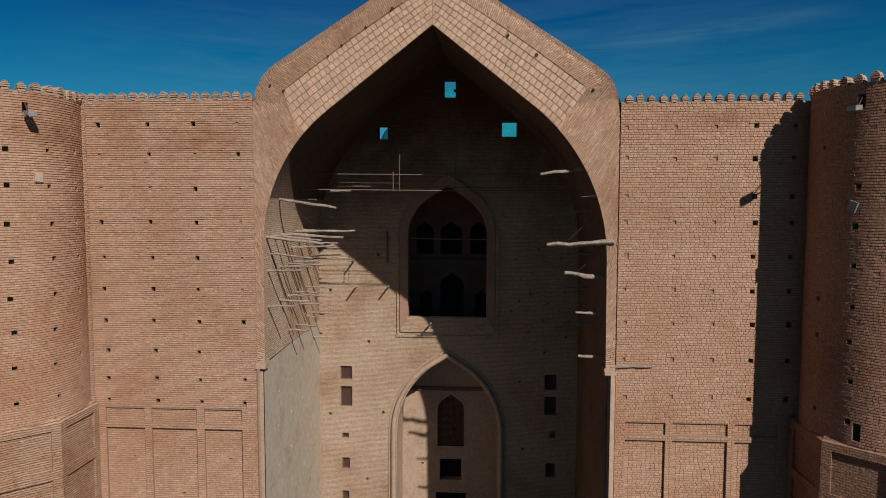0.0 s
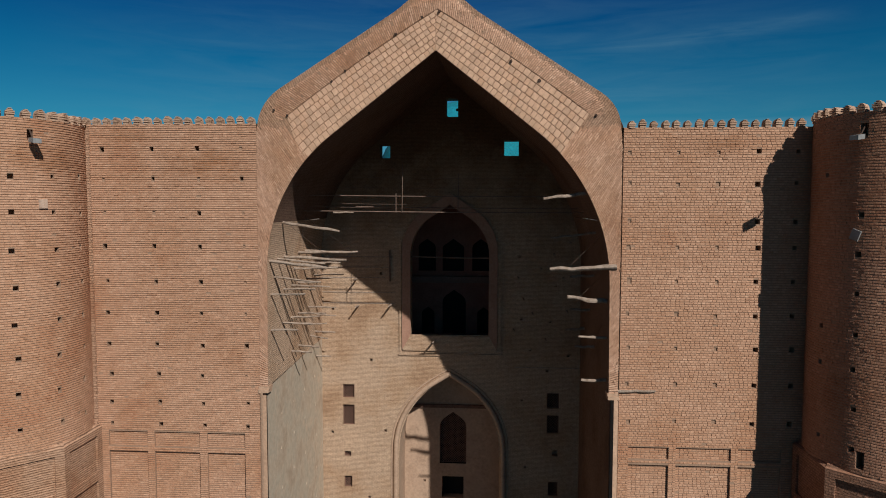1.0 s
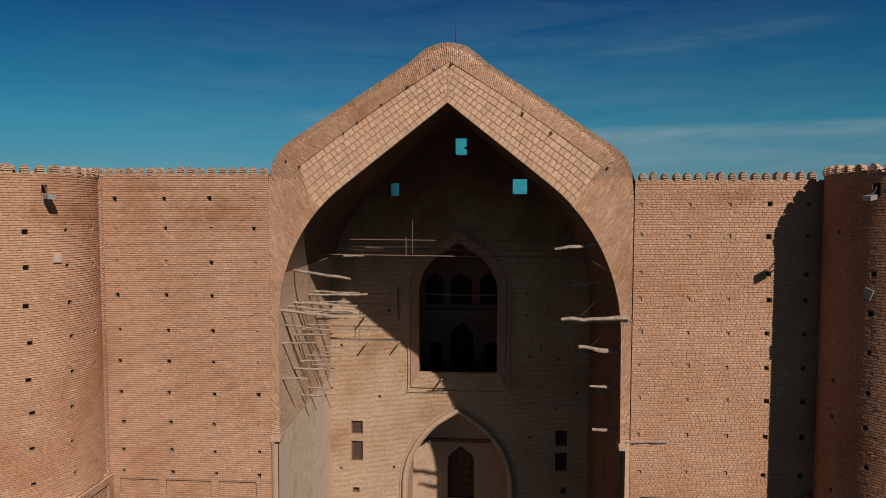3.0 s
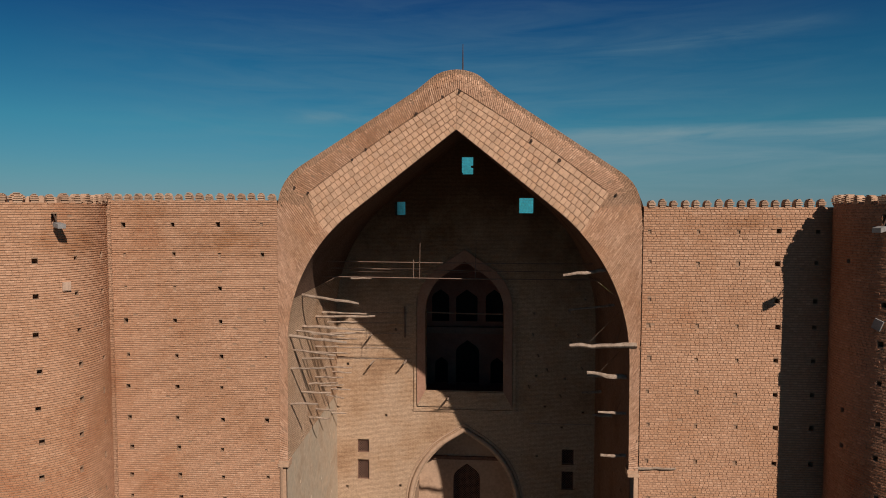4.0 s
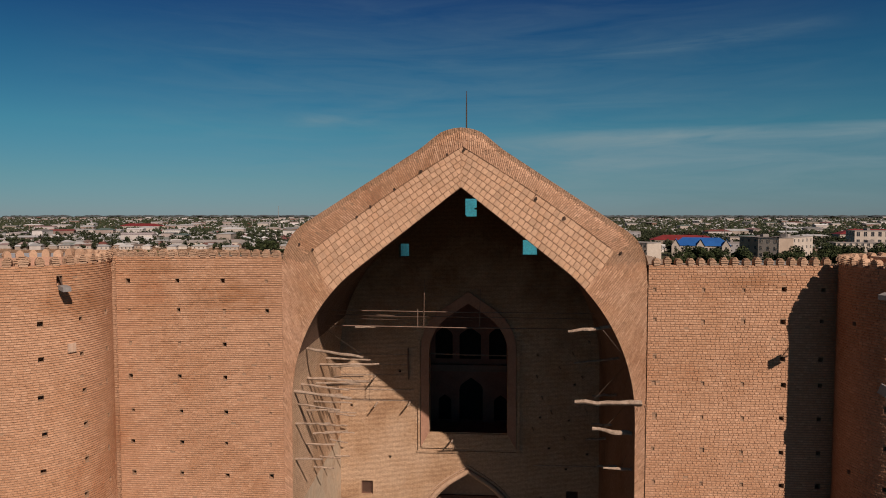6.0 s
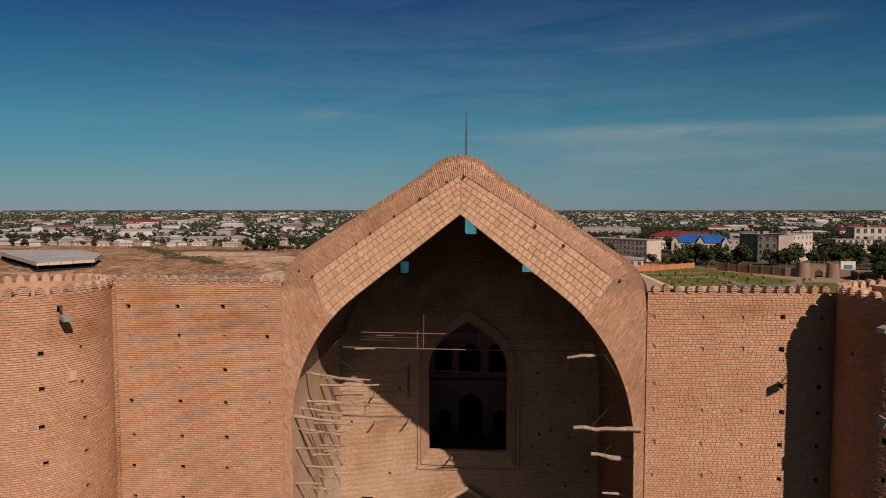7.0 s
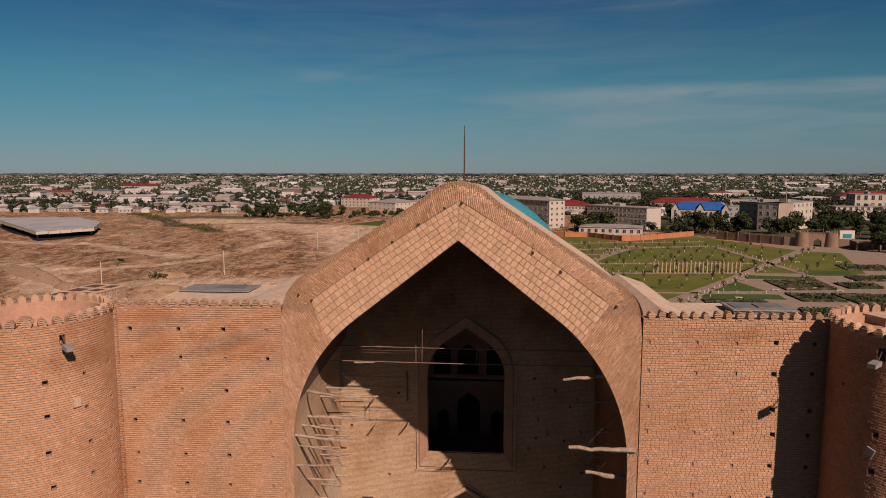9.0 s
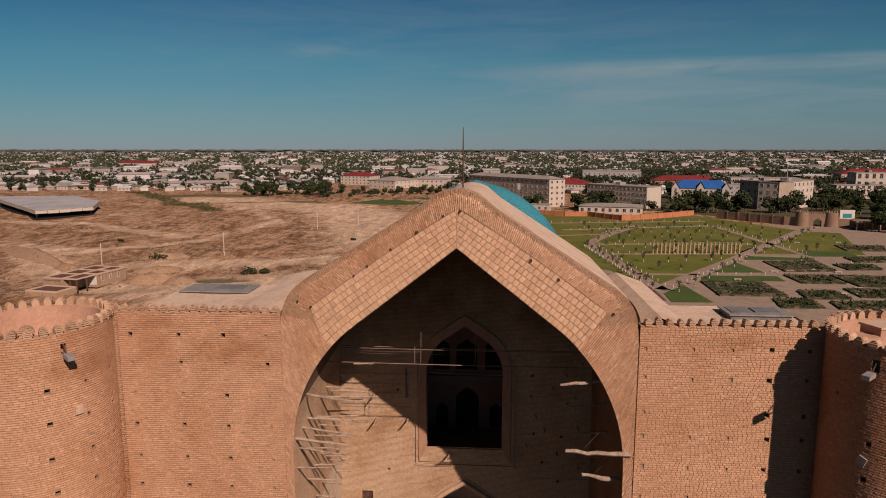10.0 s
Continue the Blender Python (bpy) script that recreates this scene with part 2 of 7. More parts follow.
def piece_brick(name, stops, stain=(0.72, 0.5, 0.36), island=True):
    """Single weathered bricks: a colour for each, broad stains, fine grain."""
    m, nt, b = base_mat(name, 0.92)
    pos = position(nt)
    rnd = nt.nodes.new("ShaderNodeNewGeometry").outputs["Random Per Island"] if island else nt.nodes.new("ShaderNodeObjectInfo").outputs["Random"]
    r = ramp_node(nt, stops)
    nt.links.new(rnd, r.inputs["Fac"])
    big = noise_node(nt, 0.21, pos, 8, 0.66)
    rb = ramp_node(nt, [(0.3, (1.14, 1.13, 1.12)), (0.46, (1.0, 1.0, 1.0)), (0.57, (0.9, 0.83, 0.75)), (0.7, stain)])
    nt.links.new(big.outputs["Fac"], rb.inputs["Fac"])
    col = mix_node(nt, "MULTIPLY", 0.8, r.outputs["Color"], rb.outputs["Color"])
    fine = noise_node(nt, 7.0, pos, 6, 0.7)
    rf = ramp_node(nt, [(0.32, (0.62, 0.59, 0.56)), (0.58, (1.12, 1.12, 1.12))])
    nt.links.new(fine.outputs["Fac"], rf.inputs["Fac"])
    col = mix_node(nt, "MULTIPLY", 0.6, col, rf.outputs["Color"])
    ragged = noise_node(nt, 0.55, pos, 7, 0.72)
    for c_, size_, depth_ in STAINS:
        mp_ = nt.nodes.new("ShaderNodeVectorMath")
        mp_.operation = "SUBTRACT"
        nt.links.new(pos, mp_.inputs[0])
        mp_.inputs[1].default_value = c_
        dv = nt.nodes.new("ShaderNodeVectorMath")
        dv.operation = "DIVIDE"
        nt.links.new(mp_.outputs[0], dv.inputs[0])
        dv.inputs[1].default_value = size_
        ln_ = nt.nodes.new("ShaderNodeVectorMath")
        ln_.operation = "LENGTH"
        nt.links.new(dv.outputs[0], ln_.inputs[0])
        sm_ = nt.nodes.new("ShaderNodeMath")
        sm_.operation = "MULTIPLY_ADD"
        nt.links.new(ragged.outputs["Fac"], sm_.inputs[0])
        sm_.inputs[1].default_value = 3.2
        inv_ = nt.nodes.new("ShaderNodeMath")
        inv_.operation = "MULTIPLY"
        nt.links.new(ln_.outputs["Value"], inv_.inputs[0])
        inv_.inputs[1].default_value = -1.0
        nt.links.new(inv_.outputs[0], sm_.inputs[2])
        rg_ = nt.nodes.new("ShaderNodeMapRange")
        nt.links.new(sm_.outputs[0], rg_.inputs["Value"])
        rg_.inputs["From Min"].default_value, rg_.inputs["From Max"].default_value, rg_.inputs["To Max"].default_value = 0.55, 1.5, depth_
        col = mix_node(nt, "MULTIPLY", rg_.outputs[0], col, (0.66, 0.52, 0.37))
    nt.links.new(col, b.inputs["Base Color"])
    bump_node(nt, b, fine.outputs["Fac"], 0.8, 0.05)
    return m


BRICK_STOPS = [(0.0, (0.425, 0.233, 0.138)), (0.25, (0.462, 0.26, 0.157)), (0.85, (0.488, 0.28, 0.171)), (1.0, (0.54, 0.323, 0.204))]
# right tower's bricks, reddened and darkened to carry its shade
SHADED_RED_STOPS = [(0.0, (0.32, 0.16, 0.095)), (0.25, (0.35, 0.18, 0.108)), (0.85, (0.37, 0.194, 0.117)), (1.0, (0.42, 0.232, 0.145))]
RIM_STOPS = [(0.0, (0.385, 0.226, 0.143)), (0.3, (0.48, 0.279, 0.175)), (0.75, (0.51, 0.302, 0.193)), (1.0, (0.59, 0.372, 0.246))]
M_BRICKS = piece_brick("weathered bricks", BRICK_STOPS)
M_BRICK_1 = piece_brick("weathered brick", BRICK_STOPS, island=False)
M_BRICKS_SHADED = piece_brick("shade-toned red bricks", SHADED_RED_STOPS)
M_BRICK_SHADED_1 = piece_brick("shade-toned red brick", SHADED_RED_STOPS, island=False)
M_RIMS = piece_brick("arch bricks", RIM_STOPS)
M_RIM_1 = piece_brick("arch brick", RIM_STOPS, island=False)
M_MORTAR = mottled("recessed mortar", [(0.3, (0.28, 0.172, 0.108)), (0.55, (0.33, 0.205, 0.13)), (0.75, (0.26, 0.157, 0.098))], 0.7, 9.0, relief=0.05)
# darker brick for the portal's inside: its shade is put into the colour
M_SHADE_BRICK = brick_mat("vault brick with shade in its colour", (0.21, 0.12, 0.078), (0.17, 0.098, 0.063), (0.13, 0.075, 0.047), row=0.1, joint=0.014, relief=0.03, stain=(0.4, 0.33, 0.28))
M_RADIAL = brick_mat("arch brick", (0.42, 0.262, 0.17), (0.38, 0.235, 0.15), (0.3, 0.185, 0.118), width=0.7, row=0.108, joint=0.022, relief=0.1)
# inner wall whose colour carries the shade of the upper portal
M_INNER = brick_mat("inner brick", (0.5, 0.348, 0.23), (0.47, 0.325, 0.213), (0.38, 0.255, 0.165), row=0.1, joint=0.014, relief=0.05, chips=0.4, shade_rise=(23.0, 8.0))
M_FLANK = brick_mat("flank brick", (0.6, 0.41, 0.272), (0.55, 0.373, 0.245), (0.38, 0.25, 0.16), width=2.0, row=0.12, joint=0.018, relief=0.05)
M_STONE = by_piece("pale arch stone", [(0.0, (0.43, 0.27, 0.172)), (0.4, (0.54, 0.341, 0.218)), (0.7, (0.51, 0.316, 0.199)), (1.0, (0.475, 0.283, 0.171))], fine=3.5, relief=0.02)
M_STONES = by_piece("pale arch stones", [(0.0, (0.43, 0.27, 0.172)), (0.4, (0.54, 0.341, 0.218)), (0.7, (0.51, 0.316, 0.199)), (1.0, (0.475, 0.283, 0.171))], fine=3.5, island=True)
M_MERLON = by_piece("merlon brick", [(0.0, (0.38, 0.235, 0.15)), (1.0, (0.5, 0.33, 0.22))], fine=8.0, relief=0.06)
M_PLASTER = mottled("old plaster", [(0.35, (0.42, 0.31, 0.212)), (0.48, (0.49, 0.38, 0.27)), (0.56, (0.45, 0.365, 0.265)), (0.68, (0.52, 0.39, 0.27))], 0.5, 3.0)
M_NICHE = mottled("brown niche plaster", [(0.3, (0.34, 0.222, 0.145)), (0.55, (0.42, 0.282, 0.188)), (0.75, (0.36, 0.236, 0.155))], 0.5, 4.0)
M_CLAY = mottled("clay render", [(0.3, (0.42, 0.29, 0.205)), (0.6, (0.5, 0.36, 0.265)), (0.8, (0.4, 0.28, 0.2))], 0.5, 5.0)
M_COLUMN = mottled("weathered column brick", [(0.3, (0.37, 0.23, 0.145)), (0.55, (0.45, 0.29, 0.187)), (0.75, (0.4, 0.25, 0.16))], 0.8, 6.0, relief=0.05)
M_PINK = mottled("pink clay render", [(0.3, (0.38, 0.215, 0.145)), (0.7, (0.46, 0.28, 0.195))], 0.7, 6.0)
M_JOINT = mottled("dark joint", [(0.3, (0.05, 0.03, 0.02)), (0.7, (0.09, 0.055, 0.04))], 2.0, 8.0)
M_BRICK_RED = mottled("red arch plaster", [(0.3, (0.3, 0.16, 0.105)), (0.7, (0.38, 0.215, 0.145))], 0.8, 6.0)
M_LOG = mottled("bleached wood", [(0.3, (0.19, 0.13, 0.09)), (0.5, (0.33, 0.245, 0.18)), (0.7, (0.42, 0.325, 0.245))], 4.5, 22.0, relief=0.08)
M_PIPE = mottled("rusty scaffold", [(0.3, (0.13, 0.08, 0.056)), (0.7, (0.25, 0.165, 0.12))], 1.5, 9.0, 0.75, 0.0, 0.0, 0.3)
M_ROPE = mottled("dark rope", [(0.3, (0.07, 0.05, 0.035)), (0.7, (0.12, 0.085, 0.06))], 2.0, 9.0)
M_METAL = mottled("dull grey metal", [(0.3, (0.19, 0.185, 0.175)), (0.7, (0.29, 0.28, 0.265))], 2.0, 9.0, 0.7, 0.0, 0.3, 0.4)
M_WHITE = mottled("white paint", [(0.3, (0.48, 0.44, 0.38)), (0.7, (0.58, 0.54, 0.47))], 1.2, 9.0)
# walls of the upper room, their dimness put into the colour
M_DARK = mottled("room plaster darkened for dimness", [(0.3, (0.2, 0.085, 0.06)), (0.7, (0.27, 0.12, 0.085))], 0.8, 6.0)
# near-black that stands for unlit depth wherever it is used
M_BLACK = mottled("black for unlit depth", [(0.3, (0.01, 0.008, 0.007)), (0.7, (0.016, 0.012, 0.01))], 0.8, 6.0)
M_GRILLE = mottled("grille wood", [(0.3, (0.13, 0.066, 0.044)), (0.7, (0.2, 0.11, 0.075))], 3.0, 12.0)
M_TILE = brick_mat("turquoise dome tile", (0.012, 0.21, 0.27), (0.01, 0.17, 0.23), (0.03, 0.16, 0.19), width=0.3, row=0.3, joint=0.012, stain=(0.7, 0.8, 0.85), relief=0.01, chips=0.15)
M_ROOFCLAY = mottled("roof clay", [(0.3, (0.4, 0.29, 0.21)), (0.55, (0.5, 0.385, 0.295)), (0.8, (0.43, 0.32, 0.235))], 0.6, 4.0)


# ---- building blocks ----
class Geo:
    """Collects faces with UVs, sharing corners that coincide."""

    def __init__(self):
        self.v, self.key, self.f, self.uv, self.mi = [], {}, [], [], []

    def vert(self, p):
        k = (round(p[0], 4), round(p[1], 4), round(p[2], 4))
        if k not in self.key:
            self.key[k] = len(self.v)
            self.v.append(k)
        return self.key[k]

    def face(self, pts, uv=None, mi=0):
        ids = [self.vert(p) for p in pts]
        if uv is None:
            uv = [(p[0] + p[1], p[2]) for p in pts]
        keep = [i for i in range(len(ids)) if ids[i] != ids[i - 1]]
        if len(keep) < 3:
            return
        self.f.append([ids[i] for i in keep])
        self.uv.extend(uv[i] for i in keep)
        self.mi.append(mi)

    def box(self, x0, x1, y0, y1, z0, z1, mi=0):
        a = [(x0, y0), (x1, y0), (x1, y1), (x0, y1)]
        for i in range(4):
            (p, q), (r, s) = a[i], a[(i + 1) % 4]
            self.face([(p, q, z0), (r, s, z0), (r, s, z1), (p, q, z1)], None, mi)
        self.face([(*p, z1) for p in a], [(p[0], p[1]) for p in a], mi)
        self.face([(*p, z0) for p in a[::-1]], [(p[0], p[1]) for p in a[::-1]], mi)

    def prism(self, poly, z0, z1, mi=0):
        """poly: ground corners, counterclockwise from above."""
        n, run = len(poly), 0.0
        for i in range(n):
            p, q = poly[i], poly[(i + 1) % n]
            d = math.dist(p, q)
            self.face([(*p, z0), (*q, z0), (*q, z1), (*p, z1)], [(run, z0), (run + d, z0), (run + d, z1), (run, z1)], mi)
            run += d
        self.face([(*p, z1) for p in poly], [tuple(p) for p in poly], mi)
        self.face([(*p, z0) for p in poly[::-1]], [tuple(p) for p in poly[::-1]], mi)

    def mesh(self, name, smooth=None):
        me = bpy.data.meshes.new(name)
        me.from_pydata(self.v, [], self.f)
        lay = me.uv_layers.new(name="UVMap")
        lay.data.foreach_set("uv", [c for p in self.uv for c in p])
        me.polygons.foreach_set("material_index", self.mi)
        if smooth is not None:
            me.polygons.foreach_set("use_smooth", [True] * len(me.polygons))
            me.set_sharp_from_angle(angle=radians(smooth))
        me.update()
        return me


def part(name, geo, material, parent=None, label="", smooth=None):
    """One mesh object out of a Geo (or a mesh that is shared), under its thing."""
    me = geo if isinstance(geo, bpy.types.Mesh) else geo.mesh(name, smooth)
    if not me.materials:
        for m in material if isinstance(material, (list, tuple)) else [material]:
            me.materials.append(m)
    ob = new(name, me)
    if parent is not None:
        ob.parent = parent
    if label:
        tagged(ob, label)
    return ob


def thing(name, label, category, group="", kind="", at=(0, 0, 0), turn=0):
    ob = new(name)
    ob.empty_display_size = 0.3
    ob.matrix_basis = pose(*at, 0, 0, turn)
    return tagged(ob, label, category, group, kind)


def grid_wall(geo, us, vs, recs, place, mi=0):
    """A wall face on lines us, vs with recesses (u0, u1, v0, v1, depth); depth None goes right through (1.2 m)."""
    us = sorted(set(round(u, 3) for u in us) | {round(r[k], 3) for r in recs for k in (0, 1)})
    vs = sorted(set(round(v, 3) for v in vs) | {round(r[k], 3) for r in recs for k in (2, 3)})
    nu, nv = len(us) - 1, len(vs) - 1
    dep = [[0.0] * nv for _ in range(nu)]
    for u0, u1, v0, v1, d in recs:
        for i in range(nu):
            if u0 - 1e-3 <= us[i] and us[i + 1] <= u1 + 1e-3:
                for j in range(nv):
                    if v0 - 1e-3 <= vs[j] and vs[j + 1] <= v1 + 1e-3:
                        dep[i][j] = 99.0 if d is None else d
    for i in range(nu):
        for j in range(nv):
            d = dep[i][j]
            a, b, c, e = us[i], us[i + 1], vs[j], vs[j + 1]
            if d < 90:
                geo.face([place(a, c, d), place(b, c, d), place(b, e, d), place(a, e, d)], [(a, c), (b, c), (b, e), (a, e)], mi)
            if i + 1 < nu and dep[i + 1][j] != d:
                d2, dd = min(dep[i + 1][j], 1.2), min(d, 1.2)
                geo.face([place(b, c, dd), place(b, c, d2), place(b, e, d2), place(b, e, dd)], [(b + dd, c), (b + d2, c), (b + d2, e), (b + dd, e)], mi)
            if j + 1 < nv and dep[i][j + 1] != d:
                d2, dd = min(dep[i][j + 1], 1.2), min(d, 1.2)
                geo.face([place(a, e, dd), place(b, e, dd), place(b, e, d2), place(a, e, d2)], [(a, e + dd), (b, e + dd), (b, e + d2), (a, e + d2)], mi)


def arch(half, zs, apex, slope, n=16):
    """Right half of a four-centred arch, from its springing (half, zs) to (0, apex)."""
    s = radians(slope)
    nx, nz = math.sin(s), math.cos(s)
    r = (nz * apex - nx * half - nz * zs) / (1 - nx)
    cx = half - r
    pts = []
    for k in range(n + 1):
        a = (math.pi / 2 - s) * k / n
        pts.append((cx + r * math.cos(a), zs + r * math.sin(a)))
    x1, z1 = pts[-1]
    pts += [(x1 * (1 - k / 8), z1 + (apex - z1) * k / 8) for k in range(1, 9)]
    return pts


def resample(pts, n):
    acc = [0.0]
    for p, q in zip(pts, pts[1:]):
        acc.append(acc[-1] + math.dist(p, q))
    out, i = [], 0
    for k in range(n + 1):
        s = acc[-1] * k / n
        while i < len(acc) - 2 and acc[i + 1] < s:
            i += 1
        f = (s - acc[i]) / max(acc[i + 1] - acc[i], 1e-9)
        out.append(tuple(a + (b - a) * f for a, b in zip(pts[i], pts[i + 1])))
    return out, acc[-1]


def arched_panel(geo, x0, x1, z0, z1, prof, y, mi=0):
    """A wall panel in the plane y with an arched opening; prof runs from its lower left corner over the apex to its lower right corner."""
    k = max(range(len(prof)), key=lambda i: prof[i][1])
    zb = prof[0][1]
    for i in range(len(prof) - 1):
        p, q = prof[i], prof[i + 1]
        xe = x0 if i < k else x1
        a = [(p[0], y, p[1]), (q[0], y, q[1]), (xe, y, q[1]), (xe, y, p[1])]
        geo.face(a if i >= k else a[::-1], None, mi)
    top = prof[k][1]
    geo.face([(x0, y, top), (x1, y, top), (x1, y, z1), (x0, y, z1)], None, mi)
    if zb > z0 + 1e-3:
        geo.face([(x0, y, z0), (x1, y, z0), (x1, y, zb), (x0, y, zb)], None, mi)


def sweep_y(geo, prof, y0, y1, n=1, mi=0, grow=0.0, rise=0.0):
    """A tunnel with the profile prof (x, z) from y0 to y1, widening and rising on the way."""
    run = 0.0
    for p, q in zip(prof, prof[1:]):
        d = math.dist(p, q)
        for k in range(n):
            a, b = y0 + (y1 - y0) * k / n, y0 + (y1 - y0) * (k + 1) / n
            ga, gb = 1 + grow * k / n, 1 + grow * (k + 1) / n
            pu, qu = rise * max(0.0, p[1] - 25.0) / n, rise * max(0.0, q[1] - 25.0) / n
            geo.face([(p[0] * ga, a, p[1] + pu * k), (p[0] * gb, b, p[1] + pu * (k + 1)), (q[0] * gb, b, q[1] + qu * (k + 1)), (q[0] * ga, a, q[1] + qu * k)],
                     [(a, run), (b, run), (b, run + d), (a, run + d)], mi)
        run += d


def tube(geo, pts, radii, n=8, mi=0, wob=0.0, seed=0):
    """A rod along pts with a radius at each."""
    rnd = random.Random(seed)
    rings = []
    for i, p in enumerate(pts):
        a, b = Vector(pts[max(i - 1, 0)]), Vector(pts[min(i + 1, len(pts) - 1)])
        w = (b - a).normalized()
        u = w.orthogonal() if i == 0 else u - w * u.dot(w)
        u.normalize()
        v = w.cross(u)
        rings.append([tuple(Vector(p) + (u * math.cos(2 * math.pi * k / n) + v * math.sin(2 * math.pi * k / n)) * radii[i] * (1 + rnd.uniform(-wob, wob))) for k in range(n)])
    for r, s in zip(rings, rings[1:]):
        for k in range(n):
            geo.face([r[k], r[(k + 1) % n], s[(k + 1) % n], s[k]], None, mi)
    geo.face(rings[0][::-1], None, mi)
    geo.face(rings[-1], None, mi)


class Bricks:
    """Many single bricks, joined into one mesh."""

    def __init__(self):
        self.v, self.f = [], []

    def add(self, back, front):
        """A block between two outlines of four corners, seen counterclockwise from the front."""
        n = len(self.v)
        self.v += back + front
        self.f += [(n + 4, n + 5, n + 6, n + 7)] + [(n + i, n + (i + 1) % 4, n + 4 + (i + 1) % 4, n + 4 + i) for i in range(4)]

    def mesh(self, name, smooth=None):
        me = bpy.data.meshes.new(name)
        me.from_pydata(self.v, [], self.f)
        me.update()
        return me


def brick_mesh(mat):
    """A brick one unit long, deep and high, with worn corners; its front faces -y."""
    b = Bricks()
    b.add([(-0.5, 0.3, -0.5), (0.5, 0.3, -0.5), (0.5, 0.3, 0.5), (-0.5, 0.3, 0.5)], [(-0.5, -0.75, -0.5), (0.5, -0.75, -0.5), (0.5, -0.75, 0.5), (-0.5, -0.75, 0.5)])
    b.add([(-0.5, -0.75, -0.5), (0.5, -0.75, -0.5), (0.5, -0.75, 0.5), (-0.5, -0.75, 0.5)], [(-0.47, -1, -0.4), (0.48, -1, -0.42), (0.46, -1, 0.41), (-0.48, -1, 0.4)])
    me = b.mesh("brick")
    me.materials.append(mat)
    return me


UNIT_BRICK = brick_mesh(M_BRICK_1)
UNIT_BRICK_SHADED = brick_mesh(M_BRICK_SHADED_1)


def lay_bricks(wall, place, u0, u1, v0, v1, row, width, recs, seed, single=lambda u, v: False, joint=0.034, turn=lambda u: 0.0, gap=0.006, deep_=(0.025, 0.035), tilt=0.005, chip=0.02, red=False):
    """Courses of worn bricks on a wall face, left out over its holes, set back with its panels."""
    rnd = random.Random(seed)
    b = Bricks()
    rows = int((v1 - v0) / row)
    row = (v1 - v0) / rows
    for j in range(rows):
        v = v0 + (j + 0.5) * row
        cuts = sorted((max(r[0], u0), min(r[1], u1), r[4]) for r in recs if r[2] - row * 0.3 < v < r[3] + row * 0.3 and r[1] > u0 and r[0] < u1)
        spans, at_ = [], u0
        for a, c, d in cuts:
            if a > at_:
                spans.append((at_, a, 0.0))
            if d < 0.2 and c - a > 0.6:
                spans.append((a, c, d))
            at_ = max(at_, c)
        spans.append((at_, u1, 0.0))
        sag = 0.0
        for a, c, d in spans:
            u = a - (width * (0.5 * (j % 2) + rnd.uniform(0, 0.25)) if a == u0 else 0.0)
            while u < c - 0.03:
                w = width * rnd.uniform(0.86, 1.14)
                if c - u - w < width * 0.3:
                    w = c - u
                p, q = max(u, a) + gap, min(u + w, c) - gap
                u += w
                worn = rnd.random()
                if q - p < 0.04 or worn < 0.003:
                    continue
                sag = sag * 0.8 + rnd.uniform(-0.003, 0.003)
                h = row - joint * rnd.uniform(0.88, 1.14)
                lo, hi = v - h / 2 + sag, v + h / 2 + sag
                deep = rnd.uniform(*deep_) * (1.0 if worn > chip else rnd.choice((0.35, 1.5)))
                m_ = (p + q) / 2
                if single(m_, v) and d == 0.0:
                    ob = part("brick", UNIT_BRICK_SHADED if red else UNIT_BRICK, M_BRICK_1, wall)
                    ob.matrix_basis = pose(*place(m_, (lo + hi) / 2, 0.0), 0, 0, turn(m_)) @ Matrix.Diagonal((q - p, deep, hi - lo, 1))
                    continue
                e = [rnd.uniform(-tilt, tilt) for _ in range(4)]
                s_ = 0.006
                b.add([place(p, lo, d), place(q, lo, d), place(q, hi, d), place(p, hi, d)],
                      [place(p + s_, lo + s_ + e[0], d - deep + e[1]), place(q - s_, lo + s_ + e[2], d - deep), place(q - s_, hi - s_ + e[3], d - deep + e[0]), place(p + s_, hi - s_ + e[1], d - deep + e[2])])
    tagged(part("bricks", b, M_BRICKS_SHADED if red else M_BRICKS, wall), "rows of red bricks with shade in their colour" if red else "rows of weathered sunlit bricks", kind="stuff")


# ---- the mausoleum ----
R1 = random.Random(5)
BODY = thing("mausoleum", "huge sunlit brick mausoleum with a deep unfinished arched portal", "mausoleum")
ARCH_R = [(9.55, 16.0)] + arch(9.5, 22.0, 34.69, 38.6)
ARCH_L = [(-x, z) for x, z in [(9.55, 16.0)] + arch(9.5, 22.7, 34.69, 37.9)]
FRONT = -0.12
BACK = 13.83


def outer_half(side):
    """The portal's outline from its shoulder to the rounded top."""
    edge = 10.05 if side > 0 else 10.0
    pts = [(edge, 16.0), (edge, 29.5)] + arch(9.98, 30.4, 38.22 if side > 0 else 38.2, 33.4 if side > 0 else 32.2, 8)
    out = []
    for x, z in pts:
        if x < 1.6:
            z = min(z, 37.92 - 0.21 * x * x / 1.0)
        out.append((side * x, z))
    extra = [(side * x, 37.92 - 0.21 * x * x) for x in (1.2, 0.9, 0.6, 0.3)]
    out = [p for p in out if abs(p[0]) > 1.45] + extra + [(0.0, 37.92)]
    return out


